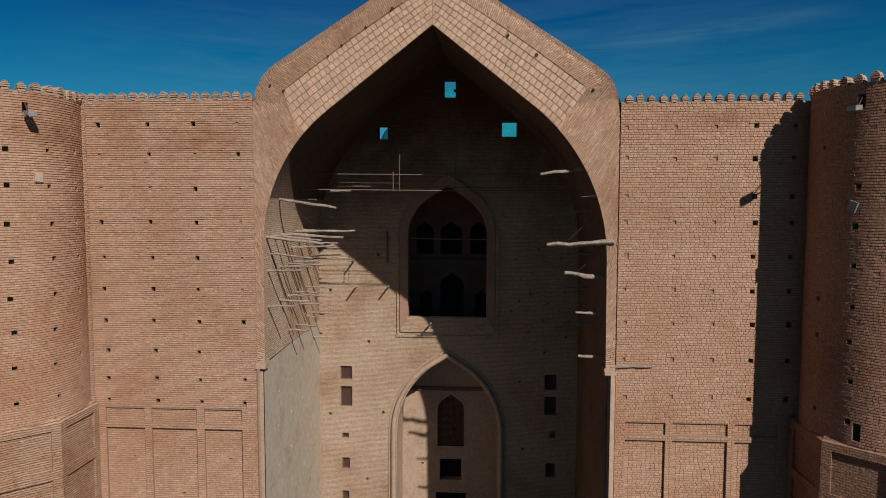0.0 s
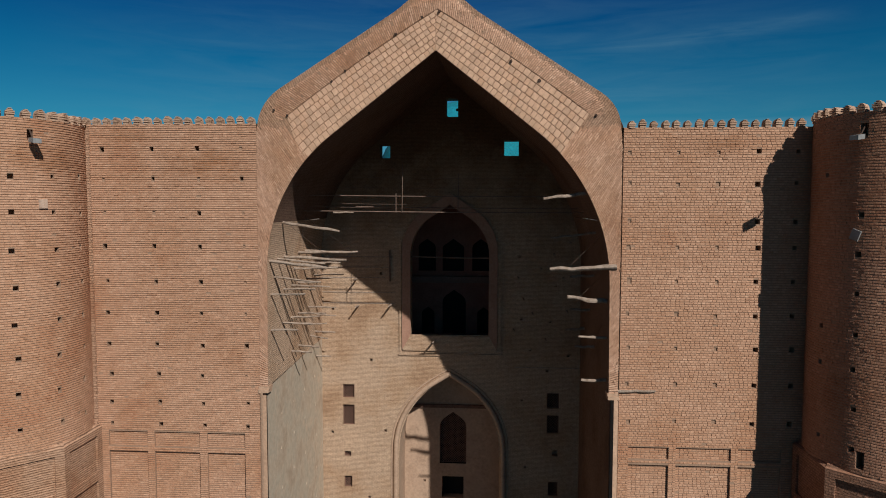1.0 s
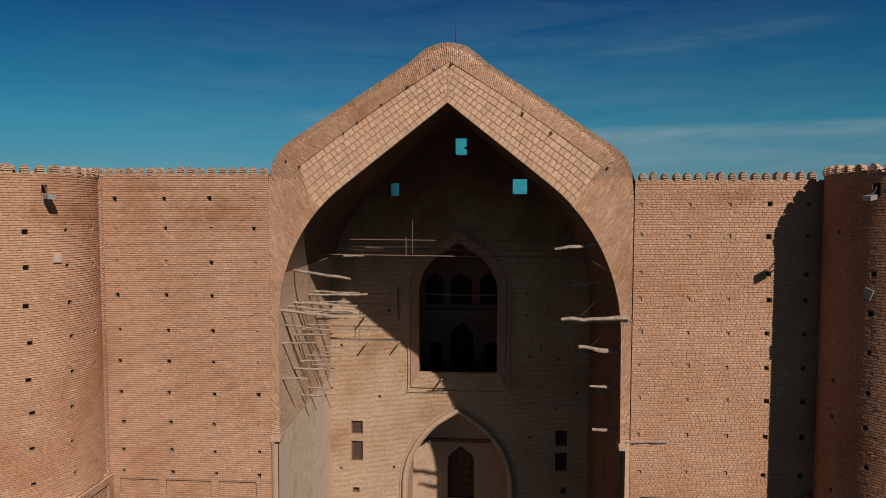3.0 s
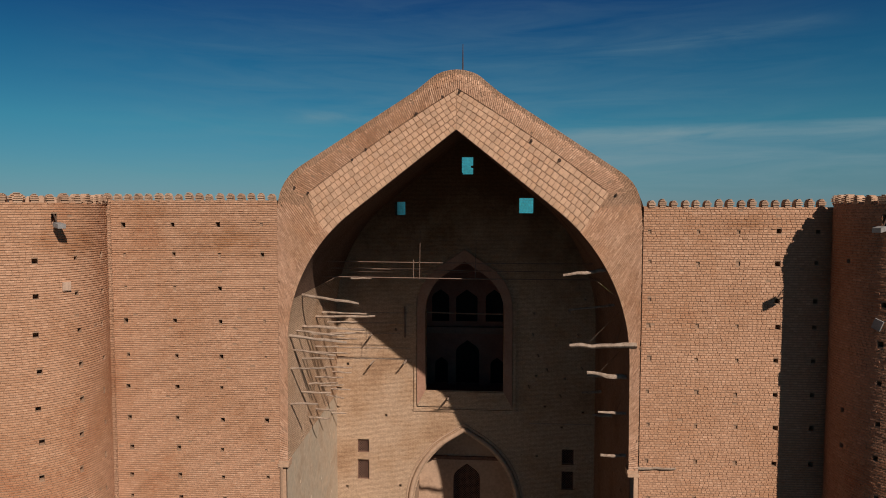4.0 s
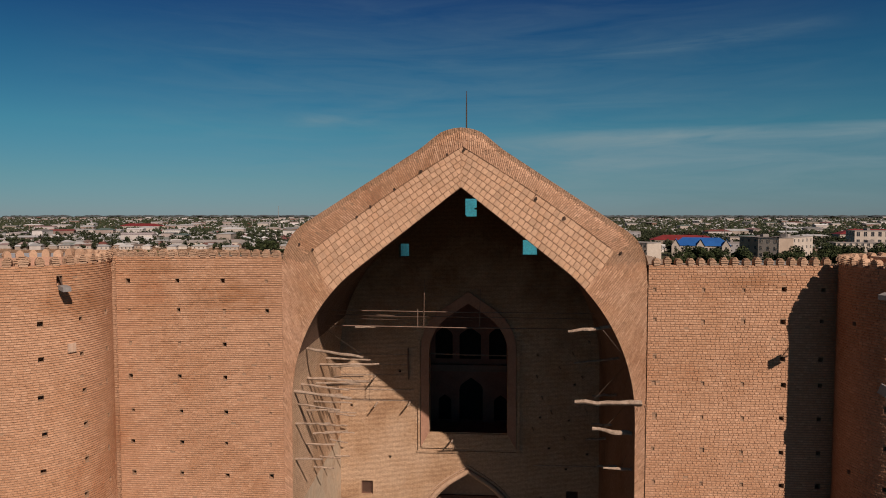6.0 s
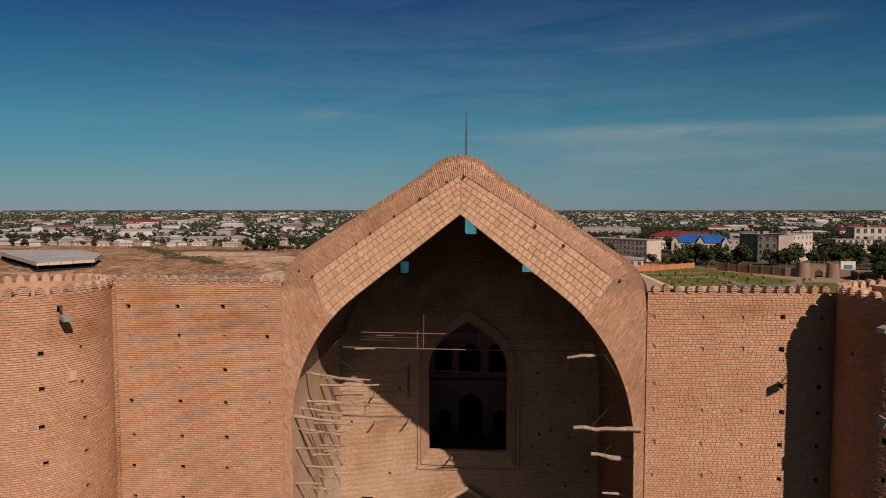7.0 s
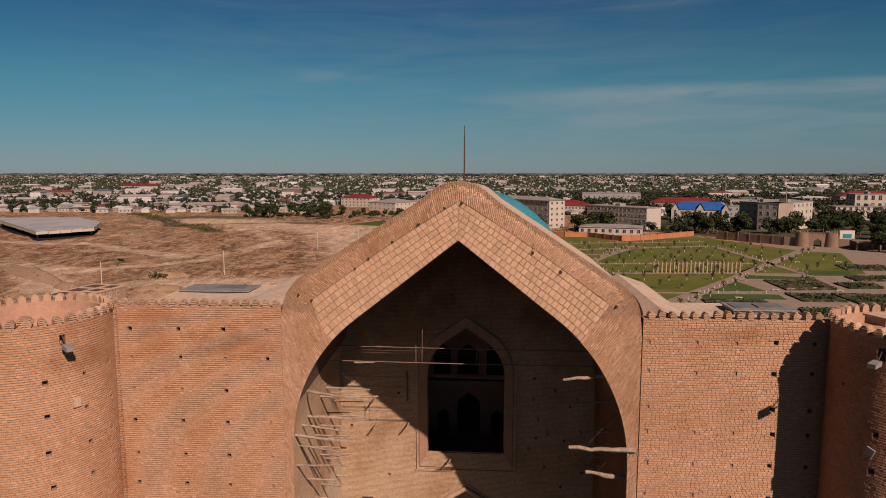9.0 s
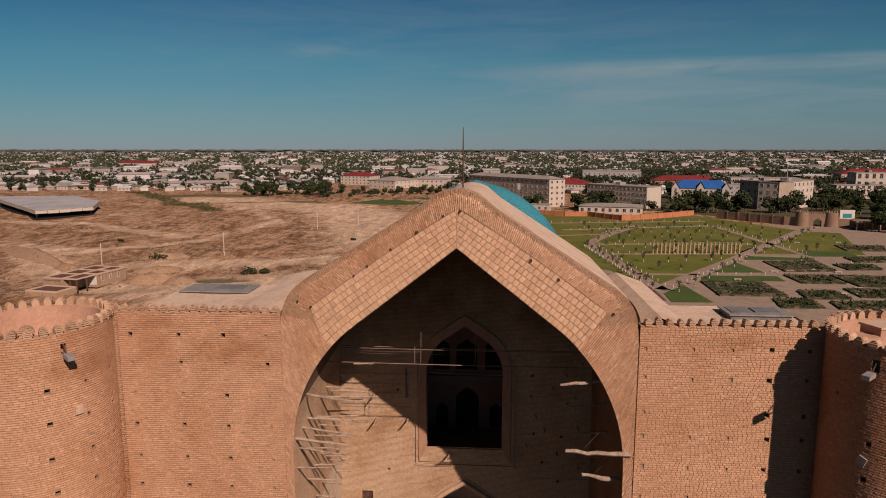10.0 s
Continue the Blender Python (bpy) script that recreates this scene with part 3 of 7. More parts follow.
# front ring of the portal
g = Geo()
NS = 72
for side, inner in ((1, ARCH_R), (-1, ARCH_L)):
    outer = outer_half(side)
    ip, li = resample(inner, NS)
    op, lo = resample(outer, NS)
    for k in range(NS):
        for j in range(4):
            a, b = j / 4, (j + 1) / 4
            def at(i, f):
                return (ip[i][0] + (op[i][0] - ip[i][0]) * f, FRONT, ip[i][1] + (op[i][1] - ip[i][1]) * f)
            w = math.dist(ip[k], op[k])
            s0, s1 = li * k / NS, li * (k + 1) / NS
            q = [at(k, a), at(k, b), at(k + 1, b), at(k + 1, a)]
            uv = [(a * w, s0), (b * w, s0), (b * w, s1), (a * w, s1)]
            geo_q = q if side > 0 else q[::-1]
            g.face(geo_q, uv if side > 0 else uv[::-1])
    # outer flank, from the front back to the wing wall and the roof
    for k in range(NS):
        p, q = op[k], op[k + 1]
        g.face([(p[0], FRONT, p[1]), (p[0], 1.2, p[1]), (q[0], 1.2, q[1]), (q[0], FRONT, q[1])], [(0, lo * k / NS), (1.3, lo * k / NS), (1.3, lo * (k + 1) / NS), (0, lo * (k + 1) / NS)])
PORTAL = part("portal_front", g, M_RADIAL, BODY, "arched portal front of radially laid brick")


def tile_line(side, f):
    """Upper edge of the pale stone band, f from the apex to its foot."""
    x = 8.25 * f
    return (side * x + 0.08 * (1 - f), 36.87 - (0.66 * x + 0.0028 * x * x) + (0.12 * math.sin(math.pi * f)))


# rounded rim of edge-laid brick over the stone band
g = Geo()
for side in (1, -1):
    out = [p for p in outer_half(side) if p[1] > 30.2][::-1]
    op, lo = resample(out, 60)
    tl = [tile_line(side, k / 48) for k in range(49)] + [(side * 8.8, 30.75), (side * 9.25, 30.3)]
    tp, lt = resample(tl, 60)
    sec = [(0.0, FRONT - 0.005), (0.02, FRONT - 0.015), (0.3, FRONT - 0.03), (0.6, FRONT - 0.02), (0.8, FRONT + 0.03), (0.93, FRONT + 0.17), (1.0, 0.35), (1.0, 0.75), (0.95, 1.25), (0.86, 1.6)]
    for k in range(60):
        for (a, ya), (b, yb) in zip(sec, sec[1:]):
            def at(i, f, y):
                j = 0.012 * math.sin(i * 2.7 + f * 9) + max(0.0, (i - 49) / 11) * 0.14
                return (tp[i][0] + (op[i][0] - tp[i][0]) * f, y + j, tp[i][1] + (op[i][1] - tp[i][1]) * f)
            w = math.dist(tp[k], op[k])
            q = [at(k, a, ya), at(k, b, yb), at(k + 1, b, yb), at(k + 1, a, ya)]
            ua, ub = a * w + max(0, ya), b * w + max(0, yb)
            uv = [(ua, lo * k / 60), (ub, lo * k / 60), (ub, lo * (k + 1) / 60), (ua, lo * (k + 1) / 60)]
            g.face(q[::-1] if side > 0 else q, uv[::-1] if side > 0 else uv)
RIM = part("arch_rim", g, M_MORTAR, BODY, "rounded rim of edge-laid brick", smooth=40)

# iwan: side walls and vault
full = [(-9.5, GROUND)] + [(-9.55, 16.0)] + ARCH_L[1:] + ARCH_R[::-1][1:-1] + [(9.55, 16.0), (9.5, GROUND)]
hi = [p for p in full if p[1] >= 16.0]
top = [p for p in full if p[1] >= 25.0]
g = Geo()
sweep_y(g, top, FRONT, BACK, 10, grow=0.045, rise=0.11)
part("vault", g, M_SHADE_BRICK, BODY, "brick vault with shade in its colour", smooth=35)
# the right flank takes the darkened brick, so its shade is painted in
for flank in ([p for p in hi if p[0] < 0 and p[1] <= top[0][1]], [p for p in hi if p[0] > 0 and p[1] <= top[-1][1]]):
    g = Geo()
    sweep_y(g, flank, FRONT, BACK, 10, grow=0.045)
    part("upper_side_wall", g, M_FLANK if flank[0][0] < 0 else M_SHADE_BRICK, BODY, "brick upper side wall of the portal", smooth=35)
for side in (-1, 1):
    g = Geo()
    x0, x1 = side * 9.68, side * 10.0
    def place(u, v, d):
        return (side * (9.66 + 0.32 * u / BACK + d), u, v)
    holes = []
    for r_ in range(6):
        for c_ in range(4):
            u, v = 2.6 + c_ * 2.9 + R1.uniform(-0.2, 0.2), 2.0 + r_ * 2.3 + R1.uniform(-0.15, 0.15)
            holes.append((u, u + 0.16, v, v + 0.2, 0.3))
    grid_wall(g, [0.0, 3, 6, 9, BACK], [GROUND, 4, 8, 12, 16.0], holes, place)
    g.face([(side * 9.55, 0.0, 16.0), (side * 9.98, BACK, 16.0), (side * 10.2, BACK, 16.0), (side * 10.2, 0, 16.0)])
    # left plaster stays pale, the right wall's colour carries its shade
    part("side_wall", g, M_PLASTER if side < 0 else M_SHADE_BRICK, BODY, "plastered lower side wall of the portal" if side < 0 else "lower side wall of the portal, shade in its brick colour")
    # engaged corner column with its cap
    g = Geo()
    ring = [(9.82 + 0.3 * math.cos(radians(a)), FRONT + 0.16 + 0.3 * math.sin(radians(a))) for a in range(90, 290, 20)]
    ring = [(side * (19.64 - x), y) for x, y in ring]
    for i in range(len(ring) - 1):
        for zz in range(12):
            za, zb = GROUND + (15.7 - GROUND) * zz / 12, GROUND + (15.7 - GROUND) * (zz + 1) / 12
            p, q = ring[i], ring[i + 1]
            g.face([(*p, za), (*q, za), (*q, zb), (*p, zb)], [(i * 0.1, za), (i * 0.1 + 0.1, za), (i * 0.1 + 0.1, zb), (i * 0.1, zb)])
    part("corner_column", g, M_COLUMN, BODY, "plastered round corner column", smooth=40)
    g = Geo()
    poly = [(9.5, FRONT - 0.1), (10.1, FRONT - 0.1), (10.1, 0.4), (9.5, 0.4)]
    poly = poly if side > 0 else [(-x, y) for x, y in poly[::-1]]
    g.prism(poly, 15.66, 15.86)
    g.prism([(x * 0.998, y + 0.05) for x, y in poly], 15.86, 16.02)
    part("column_cap", g, M_COLUMN, BODY)
    # narrow strip between column and wing
    g = Geo()
    xs = (9.9, 10.3) if side > 0 else (-10.2, -9.9)
    g.face([(side * 9.7, FRONT + 0.1, GROUND), (side * 10.0, FRONT + 0.1, GROUND), (side * 10.0, FRONT + 0.1, 16.0), (side * 9.7, FRONT + 0.1, 16.0)])
    part("column_back", g, M_COLUMN, BODY)
    if side < 0:
        continue
    g = Geo()
    g.box(*xs, 0.3, 0.6, GROUND, 30.4)
    part("open_joint", g, M_JOINT, BODY, "dark open joint between portal and wing")


for x0_, x1_, z_ in ((-9.9, -4.4, 22.35), (-9.9, -4.6, 21.55), (-9.9, -5.0, 20.75), (-9.9, -4.2, 19.6), (-9.9, -4.2, 18.75), (5.0, 9.9, 13.9)):
    g = Geo()
    g.box(x0_, x1_, BACK - 0.035, BACK + 0.02, z_, z_ + 0.07)
    part("lacing_timber", g, M_LOG, BODY, "weathered lacing timber in the inner wall")
g = Geo()
g.box(-20.2, -19.62, -0.21, 0.1, 13.5, 30.8)
part("quoin_strip", g, M_BRICK_R, BODY, "narrow brick strip beside the tower")


# wings with putlog holes, panels and merlons
def putlogs(cols, rows, size, deep, miss, filled=()):
    """Rows of square holes; those in filled, by column and row, are patched up nearly flush."""
    out = []
    for i, x in enumerate(cols):
        for j, z in enumerate(rows):
            if R1.random() < miss:
                continue
            s = size * R1.uniform(0.8, 1.2)
            if (i, j) in filled:
                s *= 0.7
            x_, z_ = x + R1.uniform(-0.06, 0.06) + 0.012 * j, z + R1.uniform(-0.04, 0.04)
            out.append((x_ - s / 2, x_ + s / 2, z_ - s / 2, z_ + s / 2, 0.05 if (i, j) in filled else deep))
    return out


def merlon_mesh():
    """A stepped brick merlon with a rounded back, 0.46 m wide."""
    geo = Geo()
    rows = [(0.19, 0.0, 0.13), (0.235, 0.15, 0.24), (0.235, 0.26, 0.34), (0.16, 0.36, 0.43), (0.09, 0.45, 0.5)]
    for w, z0, z1 in rows:
        geo.box(-w, w, -0.09 - 0.05 * (0.1 < z0 < 0.3), 0.12, z0, z1 - 0.015)
    prof = [(0.225, 0.0), (0.23, 0.2), (0.19, 0.36), (0.1, 0.47), (0.0, 0.5)]
    prof = prof + [(-x, z) for x, z in prof[::-1][1:]]
    for i in range(len(prof) - 1):
        p, q = prof[i], prof[i + 1]
        geo.face([(p[0] * 0.97, -0.01, p[1] * 0.97), (p[0] * 0.97, 0.3, p[1] * 0.97), (q[0] * 0.97, 0.3, q[1] * 0.97), (q[0] * 0.97, -0.01, q[1] * 0.97)])
    geo.face([(x * 0.97, 0.3, z * 0.97) for x, z in prof])
    geo.face([(x * 0.97, -0.01, z * 0.97) for x, z in prof[::-1]])
    me = geo.mesh("merlon")
    me.materials.append(M_MERLON)
    return me


MERLON = merlon_mesh()
SKINS = []
WING_TOPS = {-1: 30.84, 1: 30.5}


def wing(side):
    g = Geo()
    WING_TOP = WING_TOPS[side]
    yo = -0.12 if side < 0 else 0.0  # the western wing lies flush with the portal front
    rows = [29.47, 27.77, 25.87, 23.96, 21.93, 20.14, 18.32, 16.57, 14.96, 13.64] if side < 0 else [29.2, 27.5, 25.5, 24.08, 22.25, 20.38, 18.53, 16.55, 14.45]
    if side < 0:
        recs = putlogs((-18.9, -16.05, -13.42, -10.85), rows, 0.22, 0.45, 0.0, {(3, 0), (0, 1), (2, 1), (0, 2), (1, 2), (3, 2), (3, 3), (3, 4), (3, 5), (3, 7)})
        panels = ((-19.05, -16.72), (-16.32, -13.62), (-13.18, -10.95))
        top, mid = 13.22, 12.05
    else:
        recs = putlogs((17.25, 19.2), rows, 0.25, 0.45, 0.0)
        recs += putlogs((10.5, 13.05, 15.15), rows, 0.2, 0.055, 0.15)
        panels = ((10.7, 12.88), (13.28, 16.23), (16.62, 18.9))
        top, mid = 13.0, 12.0
    for a, b in panels:
        recs.append((a, b, mid + 0.32, top, 0.13))
        recs.append((a, b, -1.0, mid, 0.16))
    recs += putlogs([(p[0] + p[1]) / 2 + 0.4 for p in panels], [10.3, 8.2, 6.0], 0.18, 0.5, 0.3)
    lim = (-20.3, -10.0) if side < 0 else (10.13, 20.3)
    grid_wall(g, [lim[0] + (lim[1] - lim[0]) * k / 4 for k in range(5)], [GROUND, 5, 10, 15, 20, 25, WING_TOP], recs, lambda u, v, d: (u, d + yo, v))
    g.face([(lim[0], yo, WING_TOP), (lim[1], yo, WING_TOP), (lim[1], 0.55, WING_TOP), (lim[0], 0.55, WING_TOP)], [(0, 0), (10, 0), (10, 0.5), (0, 0.5)])
    g.face([(lim[0], 0.55, 29.6), (lim[0], 0.55, WING_TOP), (lim[1], 0.55, WING_TOP), (lim[1], 0.55, 29.6)])
    w = part("wing_wall", g, M_MORTAR, BODY, "brick wing wall with putlog holes and sunken panels")
    SKINS.append((w, lambda u, v, d: (u, d + yo, v), *((lim[0] + 0.65, lim[1]) if side < 0 else lim), GROUND, WING_TOP, *((0.124, 0.27) if side < 0 else (0.134, 0.24)), recs, 40 + side,
                  (lambda u, v: -14.2 < u < -11.6 and 25.9 < v < 29.7) if side < 0 else (lambda u, v: 11.2 < u < 14.6 and 25.6 < v < 29.0), lambda u: 0.0))
    n = 17
    for k in range(n):
        x = lim[0] + 0.42 + (lim[1] - lim[0] - 0.75) * k / (n - 1)
        if abs(x) > 19.9:
            continue
        m = part("merlon", MERLON, M_MERLON, w)
        m.matrix_basis = pose(x + R1.uniform(-0.03, 0.03), yo + 0.03 + R1.uniform(-0.01, 0.02), WING_TOP - 0.02, R1.uniform(-3, 3), R1.uniform(-3, 3), R1.uniform(-5, 5)) @ Matrix.Diagonal((R1.uniform(0.7, 0.83), 1, R1.uniform(0.74, 0.95), 1))
    return w


wing(-1)
wing(1)

# round corner towers on octagonal bases
TC, TR = (23.5, -1.9), 4.0
TOWER_TOP = 30.66


def tower(side):
    cx, cy = side * TC[0], TC[1]
    g = Geo()
    cols = (-48.5, -19.5, 6.5, 40) if side < 0 else (-144.6, -171, -120, -95)
    recs = []
    for c in cols:
        for k in range(8):
            s = 0.23 * R1.uniform(0.85, 1.15)
            u, v = radians(c + R1.uniform(-1.2, 1.2)) * TR, 27.75 - 1.86 * k + R1.uniform(-0.1, 0.1)
            if R1.random() < 0.08:
                continue
            recs.append((u - s / 2, u + s / 2, v - s / 2, v + s / 2, 0.45))
    if side > 0:
        recs.append((radians(-144.4) * TR - 0.17, radians(-144.4) * TR + 0.17, 29.55, 30.15, 0.6))
        recs.append((radians(-138.6) * TR - 0.17, radians(-138.6) * TR + 0.17, 13.85, 14.7, 0.7))
    else:
        recs.append((radians(-35) * TR - 0.14, radians(-35) * TR + 0.14, 29.55, 30.1, 0.6))

    def place(u, v, d):
        a = u / TR
        return (cx + (TR - d) * math.cos(a), cy + (TR - d) * math.sin(a), v)
    us = [math.pi * TR * (k / 36 - 1) for k in range(73)]
    grid_wall(g, us, [13.5, 17, 21, 25, 28, TOWER_TOP], recs, place)
    body = part("tower", g, M_MORTAR, BODY, "round brick corner tower", smooth=30)
    span = (radians(-140) * TR, radians(50) * TR) if side < 0 else (radians(-215) * TR, radians(-40) * TR)
    SKINS.append((body, place, *span, 13.6, TOWER_TOP, *((0.124, 0.27) if side < 0 else (0.134, 0.24)), recs, 50 + side,
                  (lambda u, v: -2.8 < u < -0.9 and 26.9 < v < 29.3) if side < 0 else (lambda u, v: -11.0 < u < -8.6 and 25.6 < v < 28.6), lambda u: math.degrees(u / TR) + 90))
    # parapet top, its inside and the floor
    g = Geo()
    for k in range(72):
        a, b = 2 * math.pi * k / 72, 2 * math.pi * (k + 1) / 72
        def cp(r, t, z):
            return (cx + r * math.cos(t), cy + r * math.sin(t), z)
        g.face([cp(TR, a, TOWER_TOP), cp(TR, b, TOWER_TOP), cp(3.5, b, TOWER_TOP), cp(3.5, a, TOWER_TOP)])
        g.face([cp(3.5, a, TOWER_TOP), cp(3.5, b, TOWER_TOP), cp(3.5, b, 28.6), cp(3.5, a, 28.6)])
        g.face([cp(3.5, a, 28.6), cp(3.5, b, 28.6), (cx, cy, 28.65)])
    part("parapet", g, M_PINK, body, "pink clay-rendered inner parapet", smooth=30)
    n = 36
    for k in range(n):
        a = 360 * k / n + 3
        m = part("merlon", MERLON, M_MERLON, body)
        m.matrix_basis = pose(cx + (TR - 0.04) * math.cos(radians(a)), cy + (TR - 0.04) * math.sin(radians(a)), TOWER_TOP - 0.02, 0, 0, a + 90 + R1.uniform(-4, 4)) @ Matrix.Diagonal((R1.uniform(0.86, 1.02), 1.1, R1.uniform(0.85, 1.05), 1))
    # octagonal base with sunken panels
    g = Geo()
    rr = 4.42
    for k in range(8):
        a0, a1 = radians(45 * k - 22.5), radians(45 * k + 22.5)
        p, q = Vector((cx + rr * math.cos(a0), cy + rr * math.sin(a0))), Vector((cx + rr * math.cos(a1), cy + rr * math.sin(a1)))
        w, nn = (q - p).length, Vector((-math.cos((a0 + a1) / 2), -math.sin((a0 + a1) / 2)))
        def place(u, v, d, p=p, q=q, w=w, nn=nn):
            s = p + (q - p) * (u / w) + nn * d
            return (s.x, s.y, v)
        pan = [(0.45, w - 0.45, 10.95, 13.1, 0.12), (0.45, w - 0.45, 6.0, 10.45, 0.12), (0.45, w - 0.45, -1.0, 5.4, 0.12)]
        grid_wall(g, [0, w], [GROUND, 13.5], pan, place)
        g.face([place(0, 13.5, 0), place(w, 13.5, 0), place(w, 13.72, 0.42), place(0, 13.72, 0.42)])
    part("tower_base", g, M_BRICK if side < 0 else M_BASE_SHADED, BODY, "octagonal brick tower base with sunken panels")


tower(-1)
tower(1)

# back wall of the iwan
niche = [(4.0, GROUND), (3.95, 6.0)] + arch(3.9, 7.2, 13.1, 32.0, 10)
niche = [(-x, z) for x, z in niche] + niche[::-1][1:]
win = [(3.0, 16.38)] + arch(3.02, 22.5, 26.42, 34.0, 10)
win = [(-x, z) for x, z in win] + win[::-1][1:]
g = Geo()
arched_panel(g, -4.7, 4.7, GROUND, 14.3, niche, BACK)
arched_panel(g, -4.7, 4.7, 14.3, 28.0, win, BACK)
sweep_y(g, win[::-1], BACK, BACK + 1.2, 2)
for side in (-1, 1):
    if side < 0:
        wins = [(-8.37, -7.45, 10.78 + 0.5, 12.36, 0.5), (-8.37, -7.45, 9.13, 10.74, 0.5), (-8.28, -7.74, 6.57, 7.0, 0.5), (-8.3, -7.68, 4.1, 5.0, 0.5), (-8.3, -7.75, 1.2, 2.3, 0.5)]
        lim = (-10.1, -4.7)
        spots = [(-9.2, 18.2), (-6.2, 14.2), (-5.1, 8.6), (-9.3, 8.4), (-6.4, 3.2), (-5.4, 21.0)]
    else:
        wins = [(7.52, 8.45, 10.76, 11.96, 0.5), (7.52, 8.45, 8.79, 10.23, 0.5), (7.95, 8.39, 7.0, 7.5, 0.5), (7.67, 8.42, 3.86, 4.97, 0.5)]
        lim = (4.7, 10.1)
        spots = [(5.2, 22.4), (8.0, 20.2), (5.4, 17.6), (7.6, 17.4), (6.1, 15.2), (5.5, 11.3), (5.8, 6.0), (7.4, 13.6), (9.0, 14.8)]
    recs = wins + [(x, x + 0.2, z, z + 0.22, 0.4) for x, z in spots]
    grid_wall(g, [lim[0], lim[1]], [GROUND, 6, 14, 20, 28.0], recs, lambda u, v, d: (u, BACK + d, v))


def limit(z):
    for (xa, za), (xb, zb) in zip(OUT_R, OUT_R[1:]):
        if za <= z <= zb:
            return xa + (xb - xa) * (z - za) / max(zb - za, 1e-6) - 0.35
    return 0.1


OUT_R = outer_half(1)
sky_holes = [(-5.34, -4.56, 29.94, 30.95, None), (-0.28, 0.61, 33.03, 34.4, None), (4.11, 5.24, 30.09, 31.25, None)]


def top_place(u, v, d):
    lim_ = limit(min(v, 37.2))
    return (max(-lim_, min(lim_, u)), BACK + d, v)


gu = Geo()
grid_wall(gu, [-10.1, -8, -6, -3, 3, 6, 8, 10.1], [28.0, 29, 32, 32.6, 34.7, 35.6, 36.4], sky_holes, top_place)
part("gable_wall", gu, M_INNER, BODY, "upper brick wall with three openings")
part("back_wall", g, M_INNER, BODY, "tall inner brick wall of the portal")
for side in (-1, 1):
    g = Geo()
    # outer back face of the same wall, with its window holes
    if side > 0:
        grid_wall(g, [-10.1, -8, -6, -3, 3, 6, 8, 10.1], [28.0, 29, 32, 32.6, 34.7, 35.6, 36.4], sky_holes, lambda u, v, d: (top_place(u, v, 0)[0], BACK + 1.2 - d * 0.0, v))
        part("outer_back_wall", g, M_CLAY, BODY)

# extrados of the vault
g = Geo()
ext = [(x + 0.45, z - 0.42) for x, z in [(-p[0], p[1]) for p in OUT_R if p[1] > 29] + [p for p in OUT_R[::-1][1:] if p[1] > 29]]
ext = [(-14.7, 12.0), (-14.6, 29.9), (-12.0, 30.5)] + ext[1:-1] + [(11.6, 30.6), (13.6, 29.9), (13.7, 12.0)]
sweep_y(g, ext[::-1], 1.1, BACK + 1.2, 4)
part("vault_roof", g, M_ROOFCLAY, BODY, "clay-plastered back of the vault", smooth=35)

# gallery plaster darkened so that its colour carries the shade
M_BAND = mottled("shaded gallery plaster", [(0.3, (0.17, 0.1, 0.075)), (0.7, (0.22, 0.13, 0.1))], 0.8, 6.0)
# big window: surround, pointed arch rim and the room behind
g = Geo()
orim = [(3.66, 15.2)] + arch(3.66, 22.8, 27.3, 34.0, 10)
orim = [(-x, z) for x, z in orim] + orim[::-1][1:]
a, _ = resample(win, 60)
b, _ = resample(orim, 60)
for k in range(60):
    y = BACK - 0.16
    g.face([(a[k + 1][0], y, a[k + 1][1]), (a[k][0], y, a[k][1]), (b[k][0], y, b[k][1]), (b[k + 1][0], y, b[k + 1][1])][::-1])
    g.face([(b[k][0], y, b[k][1]), (b[k + 1][0], y, b[k + 1][1]), (b[k + 1][0], BACK, b[k + 1][1]), (b[k][0], BACK, b[k][1])])
    g.face([(a[k][0], y, a[k][1]), (a[k][0], BACK, a[k][1]), (a[k + 1][0], BACK, a[k + 1][1]), (a[k + 1][0], y, a[k + 1][1])])
part("arch_surround", g, M_BRICK_RED, BODY, "reddish pointed arch surround")
for x0, x1, z0, z1, d in ((-3.88, -3.72, 14.9, 23.6, 0.12), (3.72, 3.95, 14.9, 23.6, 0.12), (-3.6, 3.6, 15.15, 16.3, 0.14), (-3.95, 4.0, 14.75, 14.9, 0.1)):
    g = Geo()
    g.box(x0, x1, BACK - d, BACK + 0.02, z0, z1)
    part("window_border", g, M_INNER, BODY)

g = Geo()
RB = 20.0
z0, z1 = 15.2, 27.0
g.face([(-4.6, BACK + 1.2, z0), (-4.6, RB, z0), (-4.6, RB, z1), (-4.6, BACK + 1.2, z1)])
g.face([(4.6, BACK + 1.2, z0), (4.6, BACK + 1.2, z1), (4.6, RB, z1), (4.6, RB, z0)])
g.face([(-4.6, BACK + 1.2, z1), (-4.6, RB, z1), (4.6, RB, z1), (4.6, BACK + 1.2, z1)])
g.face([(-4.6, BACK + 1.2, z0), (4.6, BACK + 1.2, z0), (4.6, RB, z0), (-4.6, RB, z0)])
def opening(c, half, zb, zs, za):
    h = [(half, zb)] + arch(half, zs, za, 35, 5)
    return [(c - x, z) for x, z in h] + [(c + x, z) for x, z in h[::-1][1:]]
for xa, xb, c, half in ((-4.6, -1.25, -2.28, 0.74), (-1.25, 1.25, -0.02, 0.92), (1.25, 4.6, 2.35, 0.74)):
    arched_panel(g, xa, xb, 20.0, z1, opening(c, half, 20.75, 22.7, 23.5), RB)
